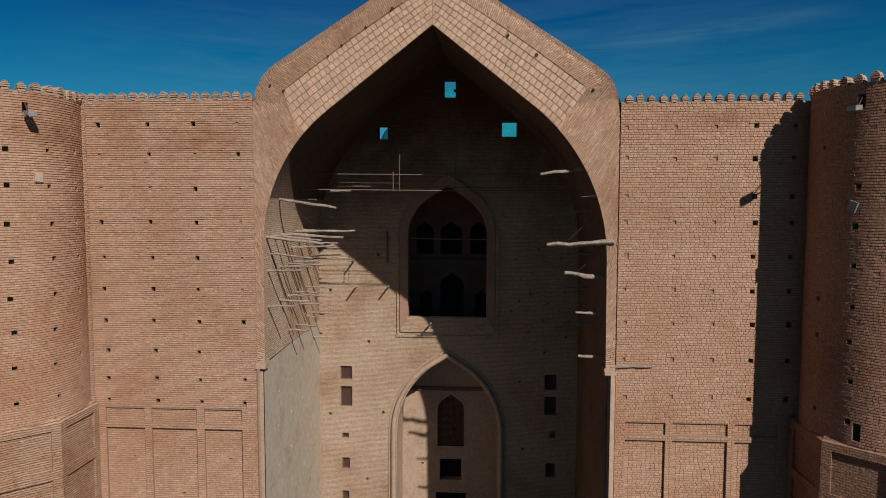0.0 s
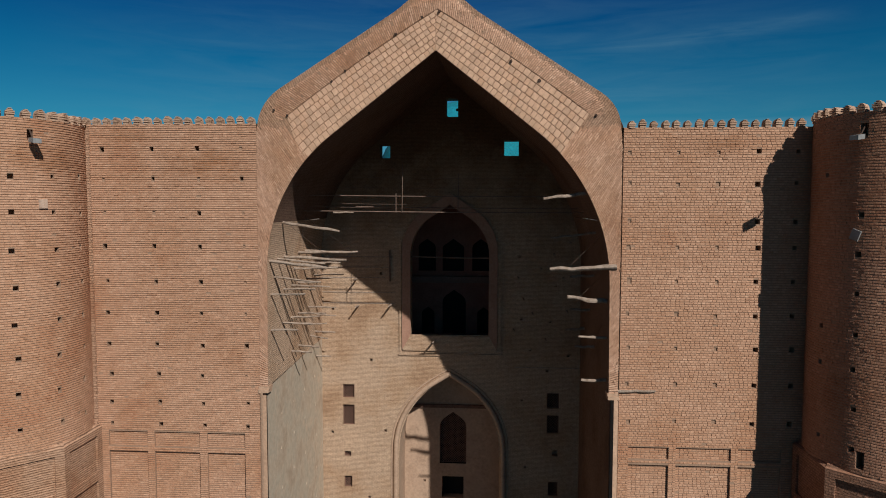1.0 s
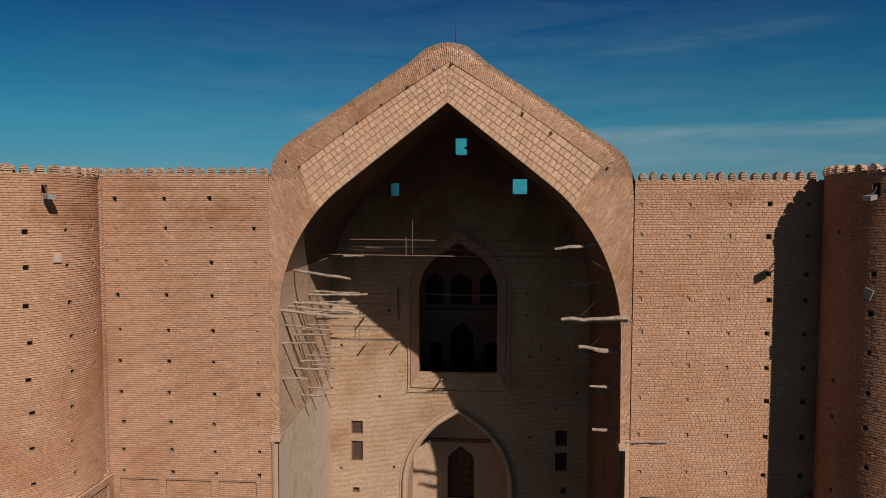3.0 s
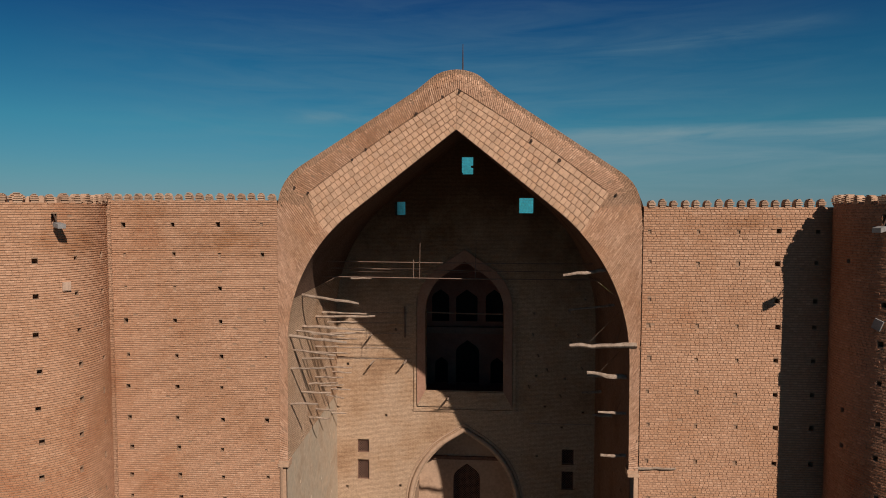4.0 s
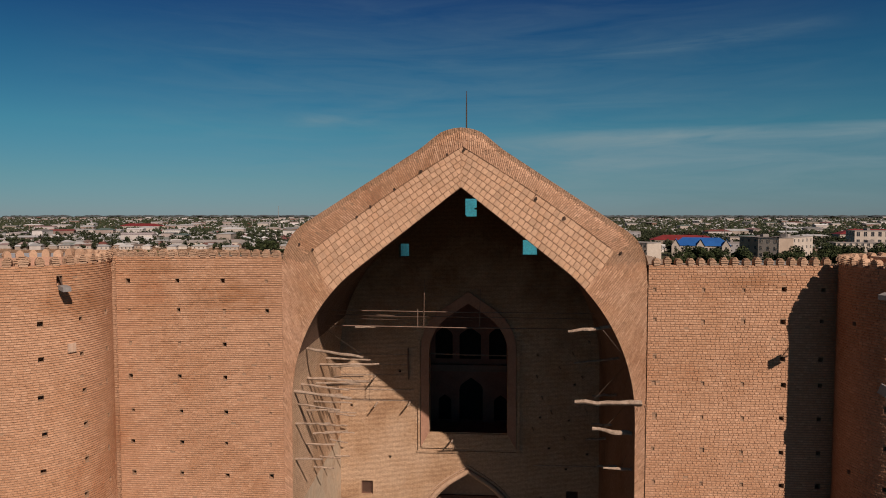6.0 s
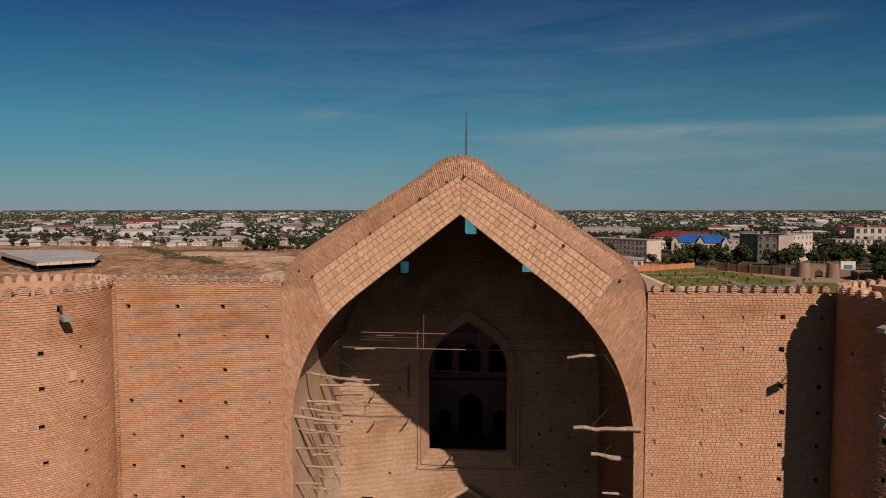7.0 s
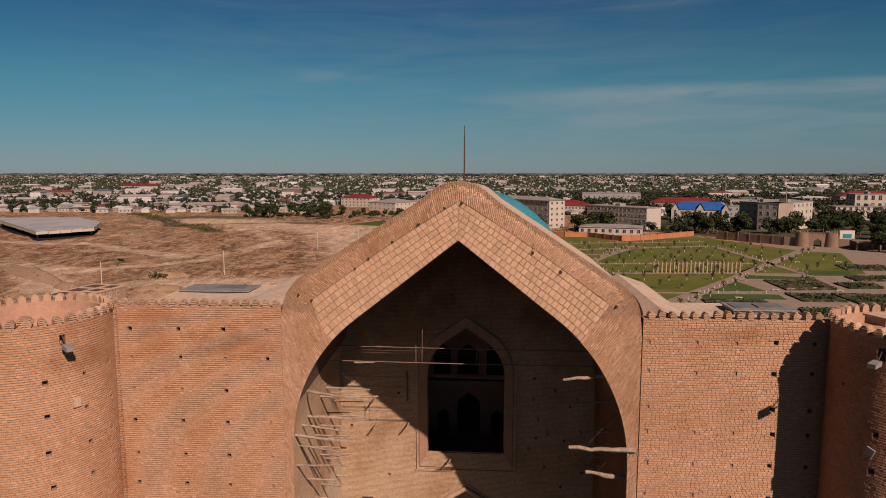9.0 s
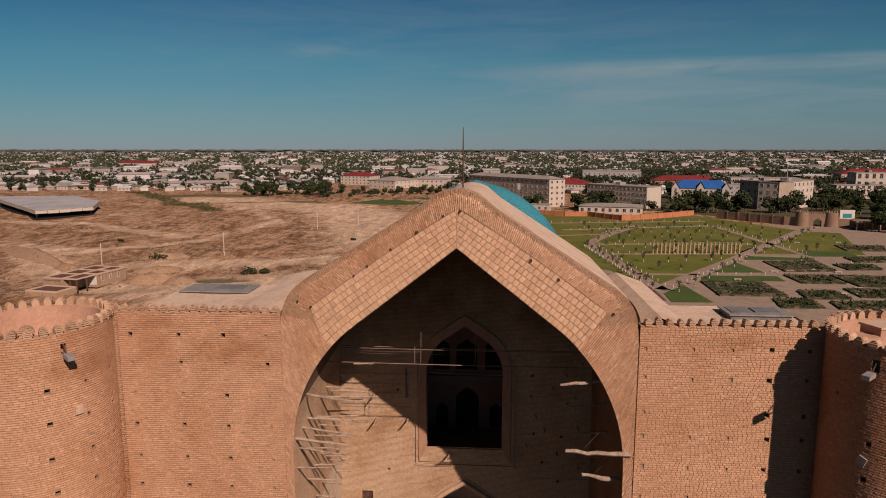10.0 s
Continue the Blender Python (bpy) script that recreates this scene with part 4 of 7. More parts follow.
for xa, xb, c, half, zs, za in ((-4.6, -1.25, -2.2, 0.55, 17.0, 17.6), (-1.25, 1.25, 0.06, 1.0, 18.0, 19.1), (1.25, 4.6, 2.6, 0.55, 17.0, 17.6)):
    arched_panel(g, xa, xb, z0, 20.0, opening(c, half, z0, zs, za), RB)
for za in (z0, z1):
    g.face([(-4.6, RB, za), (4.6, RB, za), (4.6, RB + 0.7, za), (-4.6, RB + 0.7, za)])
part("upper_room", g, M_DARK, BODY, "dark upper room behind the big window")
# black plate that paints the darkness beyond the room's openings
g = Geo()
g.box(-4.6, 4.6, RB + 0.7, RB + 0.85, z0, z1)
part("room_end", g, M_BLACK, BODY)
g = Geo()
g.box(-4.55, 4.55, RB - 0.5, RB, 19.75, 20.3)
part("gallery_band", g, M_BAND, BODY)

# lower niche: moulded rim, tunnel, end wall with windows
g = Geo()
rim = [(4.22, GROUND), (4.2, 6.0)] + arch(4.18, 7.3, 13.35, 32.0, 12)
rim = [(-x, z) for x, z in rim] + rim[::-1][1:]
tube(g, [(x, BACK - 0.05, z) for x, z in rim], [0.2] * len(rim), 10)
part("niche_moulding", g, M_NICHE, BODY, "rounded plaster moulding round the niche", smooth=50)
g = Geo()
rim2 = [(4.55, GROUND), (4.53, 6.0)] + arch(4.5, 7.4, 13.75, 32.0, 12)
rim2 = [(-x, z) for x, z in rim2] + rim2[::-1][1:]
tube(g, [(x, BACK - 0.0, z) for x, z in rim2], [0.07] * len(rim2), 6)
part("niche_bead", g, M_NICHE, BODY, smooth=50)
g = Geo()
NB = 17.8
sweep_y(g, niche[::-1], BACK, NB, 3)
pw = [(1.12, 4.65)] + arch(1.12, 7.75, 9.08, 36, 6)
pw = [(0.1 - x, z) for x, z in pw] + [(0.1 + x, z) for x, z in pw[::-1][1:]]
arched_panel(g, -4.2, 4.2, 4.2, 13.3, pw, NB)
grid_wall(g, [-4.2, 4.2], [GROUND, 4.2], [(-0.82, 1.0, 1.7, 3.53, 0.8), (-1.16, 1.39, GROUND, 0.6, 0.8), (-2.4, -2.2, 6 - 3, 3.2, 0.3)], lambda u, v, d: (u, NB + d, v))
sweep_y(g, pw[::-1], NB, NB + 0.8, 1)
part("niche_wall", g, M_NICHE, BODY, "plastered niche with arched grille window")
g = Geo()
g.box(-3.9, 3.9, NB - 0.18, NB, 9.45, 9.72)
part("niche_beam", g, M_GRILLE, BODY, "dark timber beam across the niche")
# black plate painting the unlit space behind the niche openings
g = Geo()
g.box(-1.4, 1.6, NB + 0.78, NB + 0.9, GROUND, 9.3)
part("window_void", g, M_BLACK, BODY)


def lattice(w, h, step, bar, depth=0.05):
    geo = Geo()
    for sgn in (1, -1):
        k = -h
        while k < w:
            x0, z0_, x1, z1_ = k, 0.0, k + h, h
            if x0 < 0:
                z0_, x0 = -x0, 0.0
            if x1 > w:
                z1_, x1 = h - (x1 - w), w
            if x1 - x0 > 0.03:
                p, q = ((x0, z0_), (x1, z1_)) if sgn > 0 else ((w - x0, z0_), (w - x1, z1_))
                dx, dz = q[0] - p[0], q[1] - p[1]
                ln = math.hypot(dx, dz)
                nx, nz = -dz / ln * bar, dx / ln * bar
                y = 0.0 if sgn > 0 else 0.012
                geo.face([(p[0] - nx, y, p[1] - nz), (q[0] - nx, y, q[1] - nz), (q[0] + nx, y, q[1] + nz), (p[0] + nx, y, p[1] + nz)])
                geo.face([(p[0] + nx, y, p[1] + nz), (q[0] + nx, y, q[1] + nz), (q[0] + nx, y + depth, q[1] + nz), (p[0] + nx, y + depth, p[1] + nz)])
                geo.face([(p[0] - nx, y + depth, p[1] - nz), (q[0] - nx, y + depth, q[1] - nz), (q[0] - nx, y, q[1] - nz), (p[0] - nx, y, p[1] - nz)])
            k += step
    for x0, x1, z0_, z1_ in ((0, 0.06, 0, h), (w - 0.06, w, 0, h), (0, w, 0, 0.06), (0, w, h - 0.06, h)):
        geo.box(x0, x1, -0.02, depth + 0.02, z0_, z1_)
    return geo


for x, z, w, h, y in ((-8.37, 11.28, 0.92, 1.08, BACK + 0.2), (-8.37, 9.13, 0.92, 1.61, BACK + 0.2), (-8.28, 6.57, 0.54, 0.43, BACK + 0.2), (-8.3, 4.1, 0.62, 0.9, BACK + 0.2), (-8.3, 1.2, 0.55, 1.1, BACK + 0.2),
                      (7.52, 10.76, 0.93, 1.2, BACK + 0.2), (7.52, 8.79, 0.93, 1.44, BACK + 0.2), (7.67, 3.86, 0.75, 1.11, BACK + 0.2)):
    ob = part("window_grille", lattice(w, h, 0.2, 0.014), M_GRILLE, BODY, "wooden lattice window grille")
    ob.location = (x, y, z)
    # black plate behind each lattice in place of real darkness
    geo = Geo()
    geo.box(x - 0.02, x + w + 0.02, BACK + 0.44, BACK + 0.49, z - 0.02, z + h + 0.02)
    part("window_void", geo, M_BLACK, BODY)
ob = part("window_grille", lattice(2.2, 4.4, 0.2, 0.022), M_GRILLE, BODY, "tall wooden lattice in the arched niche window")
ob.location = (-1.0, NB + 0.3, 4.65)

# roofs, drum and dome
for side in (-1, 1):
    g = Geo()
    xs = [10.0, 12.5, 15, 17.5, 20.2]
    deep = 10.9 if side < 0 else 6.4
    ys = [0.55, 2.2, deep * 0.6, deep]
    def rz(x, y):
        return 29.95 + 0.28 * noise.noise((x * 0.4 * side, y * 0.5, 3.0)) + 0.12 * y / deep
    for i in range(4):
        for j in range(3):
            q = [(side * xs[i], ys[j]), (side * xs[i + 1], ys[j]), (side * xs[i + 1], ys[j + 1]), (side * xs[i], ys[j + 1])]
            q = [(x, y, rz(abs(x), y)) for x, y in q]
            g.face(q if side > 0 else q[::-1])
    x0, x1 = side * 10.0, side * 20.2
    g.face([(x0, deep, GROUND), (x1, deep, GROUND), (x1, deep, 30.1), (x0, deep, 30.1)])
    g.face([(x1, 0.0, GROUND), (x1, deep, GROUND), (x1, deep, 30.1), (x1, 0.0, 30.1)])
    part("wing_roof", g, M_ROOFCLAY, BODY, "uneven clay roof of the wing", smooth=40)
g = Geo()
g.box(-20.2, 20.2, 21.0, 60, GROUND, 12.0)
part("rear_body", g, M_BRICK, BODY, "long brick body behind the portal")
g = Geo()
DC = (0.55, 30.0)
prof = [(8.9, 12.0), (8.9, 27.5), (8.75, 29.0), (8.45, 30.6), (7.85, 31.95), (6.9, 33.2), (5.7, 34.35), (4.3, 35.35), (2.7, 36.15), (1.3, 36.6), (0.5, 36.78), (0.0, 36.95)]
for i in range(len(prof) - 1):
    (r0, za), (r1, zb) = prof[i], prof[i + 1]
    for k in range(64):
        a, b_ = 2 * math.pi * k / 64, 2 * math.pi * (k + 1) / 64
        g.face([(DC[0] + r0 * math.cos(a), DC[1] + r0 * math.sin(a), za), (DC[0] + r0 * math.cos(b_), DC[1] + r0 * math.sin(b_), za),
                (DC[0] + r1 * math.cos(b_), DC[1] + r1 * math.sin(b_), zb), (DC[0] + r1 * math.cos(a), DC[1] + r1 * math.sin(a), zb)],
               [(a * 8, za * 1.2), (b_ * 8, za * 1.2), (b_ * 8, zb * 1.2), (a * 8, zb * 1.2)])
part("dome", g, M_TILE, BODY, "turquoise tiled dome behind the portal", smooth=35)


# ---- things on and in the walls ----
def log_beam(base, tip, r, seed, label="bleached crooked timber pole sticking out of the wall"):
    rnd = random.Random(seed)
    b_, t_ = Vector(base), Vector(tip)
    pts, rad = [], []
    for k in range(7):
        f = k / 6
        p = b_.lerp(t_, f) + Vector((0, rnd.uniform(-1, 1), rnd.uniform(-1, 1))) * r * 0.4 * (0 < k < 6)
        pts.append(tuple(p))
        rad.append(r * (1.05 - 0.32 * f) * rnd.uniform(0.9, 1.1))
    geo = Geo()
    tube(geo, pts, rad, 8, 0, 0.12, seed)
    ob = part("timber_pole", geo, M_LOG, None, smooth=45)
    return tagged(ob, label, "pole", "timber poles in the portal walls")


LEFT = [(23.2, ((0.25, 3.4, -0.42), (3.2, 3.9, -0.2), (6.7, 3.9, 0.05), (1.8, 3.0, -0.3), (8.6, 3.0, -0.1))),
        (22.2, ((1.2, 2.6, -0.3), (5.6, 2.8, 0.1), (10.4, 1.9, 0.0))),
        (18.1, ((8.2, 1.4, 0.05), (12.2, 1.2, 0.0))),
        (21.2, ((0.5, 2.1, 0.07), (3.1, 2.0, 0.0), (6.65, 1.5, 0.06), (11.3, 2.0, 0.1), (4.9, 2.4, -0.1), (9.0, 2.2, 0.05))),
        (19.15, ((0.5, 1.7, 0.05), (2.95, 1.8, -0.07), (4.8, 1.8, 0.08), (6.55, 1.8, 0.0), (9.4, 1.8, -0.05))),
        (16.95, ((4.85, 1.3, 0.0), (6.7, 1.3, -0.08), (10.0, 1.1, -0.15), (11.6, 1.2, -0.08))),
        (15.0, ((11.9, 0.8, 0.0),)),
        (25.4, ((1.75, 3.8, -0.6),))]
sd = 10
for z, rows_ in LEFT:
    for y, ln, dz in rows_:
        sd += 1
        log_beam((-9.95, y, z), (-9.62 + ln, y + R1.uniform(-0.25, 0.25), z + dz), 0.065 + 0.025 * (ln > 3), sd)
for z, tipx, tz, y, r in ((27.0, 5.95, 26.7, 0.7, 0.1), (22.9, 6.34, 22.78, 0.5, 0.15), (20.95, 7.35, 21.18, 0.8, 0.13), (18.9, 8.0, 18.96, 0.8, 0.08), (16.5, 8.17, 16.5, 0.8, 0.1),
                          (24.75, 6.6, 24.4, 3.0, 0.07), (22.0, 8.0, 21.9, 5.0, 0.09), (19.6, 8.2, 19.6, 6.5, 0.09), (17.6, 8.3, 17.6, 4.5, 0.09), (18.0, 8.2, 17.9, 8.5, 0.09)):
    sd += 1
    log_beam((9.86, FRONT - 0.1, z + 0.1) if z == 22.9 else (9.5 if y > 1 and z < 25 else (9.6 if z < 25 else 8.35), y, z), (tipx, y, tz), r, sd)
# ropes that hold the poles
for a_, b_ in (((7.4, 0.55, 22.95), (9.3, 1.6, 24.6)), ((8.9, 0.5, 22.95), (9.35, 1.2, 24.0)), ((8.0, 0.8, 21.2), (9.35, 1.6, 22.3)), ((8.0, 0.7, 26.95), (8.3, 1.0, 27.4)), ((9.0, 0.8, 19.0), (9.35, 1.2, 19.6)), ((-6.0, 6.7, 23.3), (-9.4, 6.9, 25.6)), ((-6.6, 3.2, 23.0), (-9.4, 3.4, 25.2))):
    geo = Geo()
    tube(geo, [a_, b_], [0.009, 0.009], 5)
    tagged(part("rope", geo, M_ROPE), "thin rope holding a timber pole", "rope", "ropes on the poles")
# broken bricks in the openings of the upper wall
for x, z, w in ((0.56, 33.62, 0.12), (-0.26, 33.08, 0.06)):
    geo = Geo()
    geo.box(x - w, x + w, BACK + 0.3, BACK + 0.9, z - 0.06, z + 0.07)
    part("broken_brick", geo, M_SHADE_BRICK, BODY)
# pegs in the back wall
for x, z in ((-7.2, 20.65), (-7.05, 18.6), (-4.5, 18.7), (-1.2, 15.9)):
    sd += 1
    log_beam((x, BACK + 0.15, z), (x - 0.02, BACK - 1.25, z + 0.05), 0.07, sd, "short timber peg in the inner wall")


for x, z in ((5.2, 20.9), (5.6, 19.3), (6.9, 21.6), (7.9, 22.7), (8.6, 20.9), (6.3, 18.2), (8.9, 18.4), (7.3, 16.2), (4.9, 16.9), (9.1, 23.6)):
    sd += 1
    log_beam((x, BACK + 0.15, z), (x + 0.05, BACK - R1.uniform(0.4, 0.9), z - 0.05), 0.06, sd, "short timber peg in the inner wall")
sd += 1
log_beam((10.05, -0.08, 16.12), (12.1, -0.1, 16.18), 0.08, sd, "weathered timber lying along the wing wall")
# added dark pegs that stand in for small holes in the arch front
for x, z in ((-5.76, 33.1), (-5.0, 33.66), (-3.67, 34.62), (-2.2, 35.6), (-0.77, 36.5), (0.15, 36.75), (4.04, 34.1), (5.54, 33.05), (8.6, 31.2), (-8.25, 31.3), (-9.0, 31.6)):
    geo = Geo()
    tube(geo, [(0, 0.2, 0), (0.03, -0.1 - R1.random() * 0.06, -0.05)], [R1.uniform(0.09, 0.12), R1.uniform(0.05, 0.09)], 7, 0, 0.35, int(x * 10))
    ob = part("beam_stub", geo, M_JOINT, BODY, "dark peg standing in for a small hole")
    ob.location = (x, FRONT, z)


def pipe(p, q, r, label="thin old scaffold pole spanning the portal"):
    geo = Geo()
    tube(geo, [p, tuple(Vector(p).lerp(Vector(q), 0.5) + Vector((0, 0, -0.04))), q], [r, r, r], 8)
    return tagged(part("scaffold_pole", geo, M_PIPE, None, smooth=45), label, "pole", "scaffold poles")


pipe((-9.85, 6.0, 26.98), (9.85, 6.1, 26.9), 0.026)
pipe((-9.85, 6.0, 25.97), (9.85, 6.1, 25.88), 0.032)
pipe((-9.85, 8.6, 26.3), (9.85, 8.8, 26.1), 0.03)
for z_, y_, xa_, xb_ in ((27.6, 9.0, -9.7, 6.0), (26.5, 6.9, -8.5, -1.0), (28.3, 9.4, -7.0, 7.2), (26.25, 7.2, -9.7, 0.5)):
    pipe((xa_, y_, z_), (xb_, y_ + 0.3, z_ - 0.1), 0.009, "thin rusty rod spanning the portal")
pipe((0.95, 6.1, 25.85), (1.0, 6.1, 28.4), 0.024, "upright scaffold pole tied to the cross poles")
pipe((-2.65, 5.95, 25.85), (-2.6, 5.95, 29.0), 0.02, "upright scaffold pole tied to the cross poles")
pipe((-3.05, 6.05, 25.85), (-3.05, 6.05, 27.1), 0.026, "upright scaffold pole tied to the cross poles")
sd += 1
log_beam((-7.15, 6.0, 25.86), (-5.8, 6.05, 25.88), 0.06, sd, "short bleached pole tied under the scaffold pole")
pipe((-3.3, BACK + 0.5, 22.4), (3.3, BACK + 0.5, 22.3), 0.05, "pole across the big window")
pipe((-4.62, BACK - 0.15, 22.9), (-4.6, BACK - 0.15, 20.5), 0.07, "dark pole on the inner wall")


def floodlight(at_, azim, label):
    t_ = thing("floodlight", label, "floodlight", "floodlights on the towers")
    out = Vector((math.cos(radians(azim)), math.sin(radians(azim)), 0))
    tan = Vector((-out.y, out.x, 0))
    p = Vector(at_)
    geo = Geo()
    tube(geo, [tuple(p - out * 0.3), tuple(p + out * 0.55)], [0.035, 0.035], 6)
    tube(geo, [tuple(p + out * 0.3 + Vector((0, 0, 0.1))), tuple(p - out * 0.1 + Vector((0, 0, 0.6)))], [0.035, 0.035], 6)
    part("bracket", geo, M_JOINT, t_)
    geo = Geo()
    c = p + out * 0.62
    v = [c + tan * sx * 0.19 + out * sy * 0.3 + Vector((0, 0, sz * 0.11 - 0.08 * (sy > 0))) for sz in (-1, 1) for sx, sy in ((-1, -1), (1, -1), (1, 1), (-1, 1))]
    v = [tuple(q) for q in v]
    for f in ((3, 2, 1, 0), (4, 5, 6, 7), (0, 1, 5, 4), (1, 2, 6, 5), (2, 3, 7, 6), (3, 0, 4, 7)):
        geo.face([v[i] for i in f])
    part("lamp_housing", geo, M_METAL, t_, "grey rectangular lamp housing")
    return t_


floodlight((-20.22, -4.19, 29.55), -35, "grey floodlight on a bracket below the tower merlons")
floodlight((20.25, -4.22, 29.5), -144.4, "grey floodlight on a bracket below the tower merlons")
# pale box on the left tower
geo = Geo()
geo.box(-0.2, 0.2, -0.12, 0.1, -0.24, 0.24)
geo.box(-0.17, 0.02, -0.15, -0.12, -0.2, 0.22)
geo.box(0.05, 0.17, -0.14, -0.12, -0.22, 0.18)
ob = tagged(part("junction_box", geo, M_CLAY), "pale weathered box fixed to the brick tower", "box")
ob.matrix_basis = pose(-19.98, -3.79, 26.35, 0, 0, 62)
geo = Geo()
geo.box(-0.2, 0.2, -0.12, 0.1, -0.25, 0.25)
ob = tagged(part("junction_box", geo, M_METAL), "small grey box fixed to the brick tower", "box")
ob.matrix_basis = pose(20.15, -4.08, 24.95, 0, 20, -57)

# lightning rod behind the portal's top
rod = thing("lightning_rod", "thin dark metal lightning rod behind the portal top", "rod", at=(0.0, 8.8, 36.9))
geo = Geo()
tube(geo, [(0, 0, -0.2), (0, 0, 3.2), (0, 0, 4.6)], [0.055, 0.045, 0.02], 8)
part("mast", geo, M_JOINT, rod)
geo = Geo()
geo.prism([(-0.3, -0.3), (0.3, -0.3), (0.3, 0.3), (-0.3, 0.3)], -0.2, 0.35)
part("socket", geo, M_ROOFCLAY, rod)

# skylight boxes on the wing roofs
M_SKYL = mottled("dusty glass", [(0.3, (0.1, 0.11, 0.11)), (0.7, (0.16, 0.165, 0.155))], 1.0, 6.0, 0.65, 0.0, 0.0, 0.3)


def skylight(x0, x1, y0, y1, z, label):
    t_ = thing("skylight", label, "skylight", "roof skylights", at=((x0 + x1) / 2, (y0 + y1) / 2, z))
    w, d = (x1 - x0) / 2, (y1 - y0) / 2
    geo = Geo()
    geo.box(-w, w, -d, d, -0.4, 0.12)
    part("curb", geo, M_SKYL, t_)
    geo = Geo()
    geo.box(-w - 0.1, w + 0.1, -d - 0.1, d + 0.1, 0.12, 0.2)
    part("lid", geo, M_METAL, t_, "flat grey metal lid")
    geo = Geo()
    geo.box(-w * 0.1, w * 0.75, -d * 0.55, d * 0.55, 0.2, 0.27)
    if x0 > 0:
        geo.box(-w * 0.9, -w * 0.2, -d * 0.7, d * 0.7, 0.2, 0.24)
    part("hatch", geo, M_SKYL, t_)
    return t_


skylight(-19.8, -15.0, 8.1, 10.4, 30.0, "long grey metal skylight on the clay roof")
skylight(16.2, 19.7, 3.4, 5.4, 30.15, "flat grey metal hatch on the clay roof")

# odds and ends on the tower tops
stub = tagged(part("brick_stub", MERLON, M_MERLON), "short brick stub on the tower parapet", "stub")
stub.matrix_basis = pose(-21.65, -4.9, 30.66, 0, 0, 35) @ Matrix.Diagonal((1.6, 1.6, 1.0, 1))
heap = Geo()
for k in range(14):
    p = Vector((R1.uniform(-0.8, 0.8), R1.uniform(-0.5, 0.5), R1.uniform(0, 0.5)))
    s_ = R1.uniform(0.15, 0.35)
    q = [tuple(p + Vector((R1.uniform(-1, 1), R1.uniform(-1, 1), R1.uniform(-1, 1))) * s_) for _ in range(6)]
    for f in ((0, 1, 2), (0, 2, 3), (0, 3, 4), (0, 4, 1), (5, 2, 1), (5, 3, 2), (5, 4, 3), (5, 1, 4)):
        heap.face([q[i] for i in f])
ob = tagged(part("rubble_heap", heap, M_CLAY), "small heap of broken brick on the roof edge", "rubble")
ob.location = (-19.6, 1.2, 30.2)
hut = thing("roof_hut", "small clay stair hut on the tower top", "hut", at=(22.3, -0.9, 28.6), turn=20)
geo = Geo()
geo.box(-0.75, 0.75, -0.6, 0.6, 0, 2.35)
part("wall", geo, M_PINK, hut)
geo = Geo()
geo.box(-0.82, 0.82, -0.67, 0.67, 2.35, 2.46)
part("roof", geo, M_CLAY, hut)
geo = Geo()
geo.box(-2.2, -0.8, -0.7, 0.4, 0, 2.0)
part("annex", geo, M_PINK, hut)


# courses of brick on the wings and towers
for w_, place_, a_, b_, c_, d_, row_, width_, recs_, seed_, single_, turn_ in SKINS:
    lay_bricks(w_, place_, a_, b_, c_, d_, row_, width_, recs_, seed_, single_, turn=turn_, red=w_.name.startswith("tower") and a_ < -13, **(dict(gap=0.001, joint=0.044, chip=0.05) if row_ < 0.13 else dict(gap=0.008, joint=0.04, deep_=(0.02, 0.03), chip=0.06)))

# edge-laid bricks of the rim, in rings, and of the portal's shoulders
RR = random.Random(77)
rims = Bricks()


def edge_brick(pile, q, q2, parent, alone):
    """A brick between the outline q on the bed and q2 at its face."""
    if not alone:
        pile.add(q, q2)
        return
    c = sum((Vector(p) for p in q2), Vector()) / 4
    one = Bricks()
    one.add([tuple(Vector(p) - c) for p in q], [tuple(Vector(p) - c) for p in q2])
    ob = part("brick", one, M_RIM_1, parent)
    ob.location = c


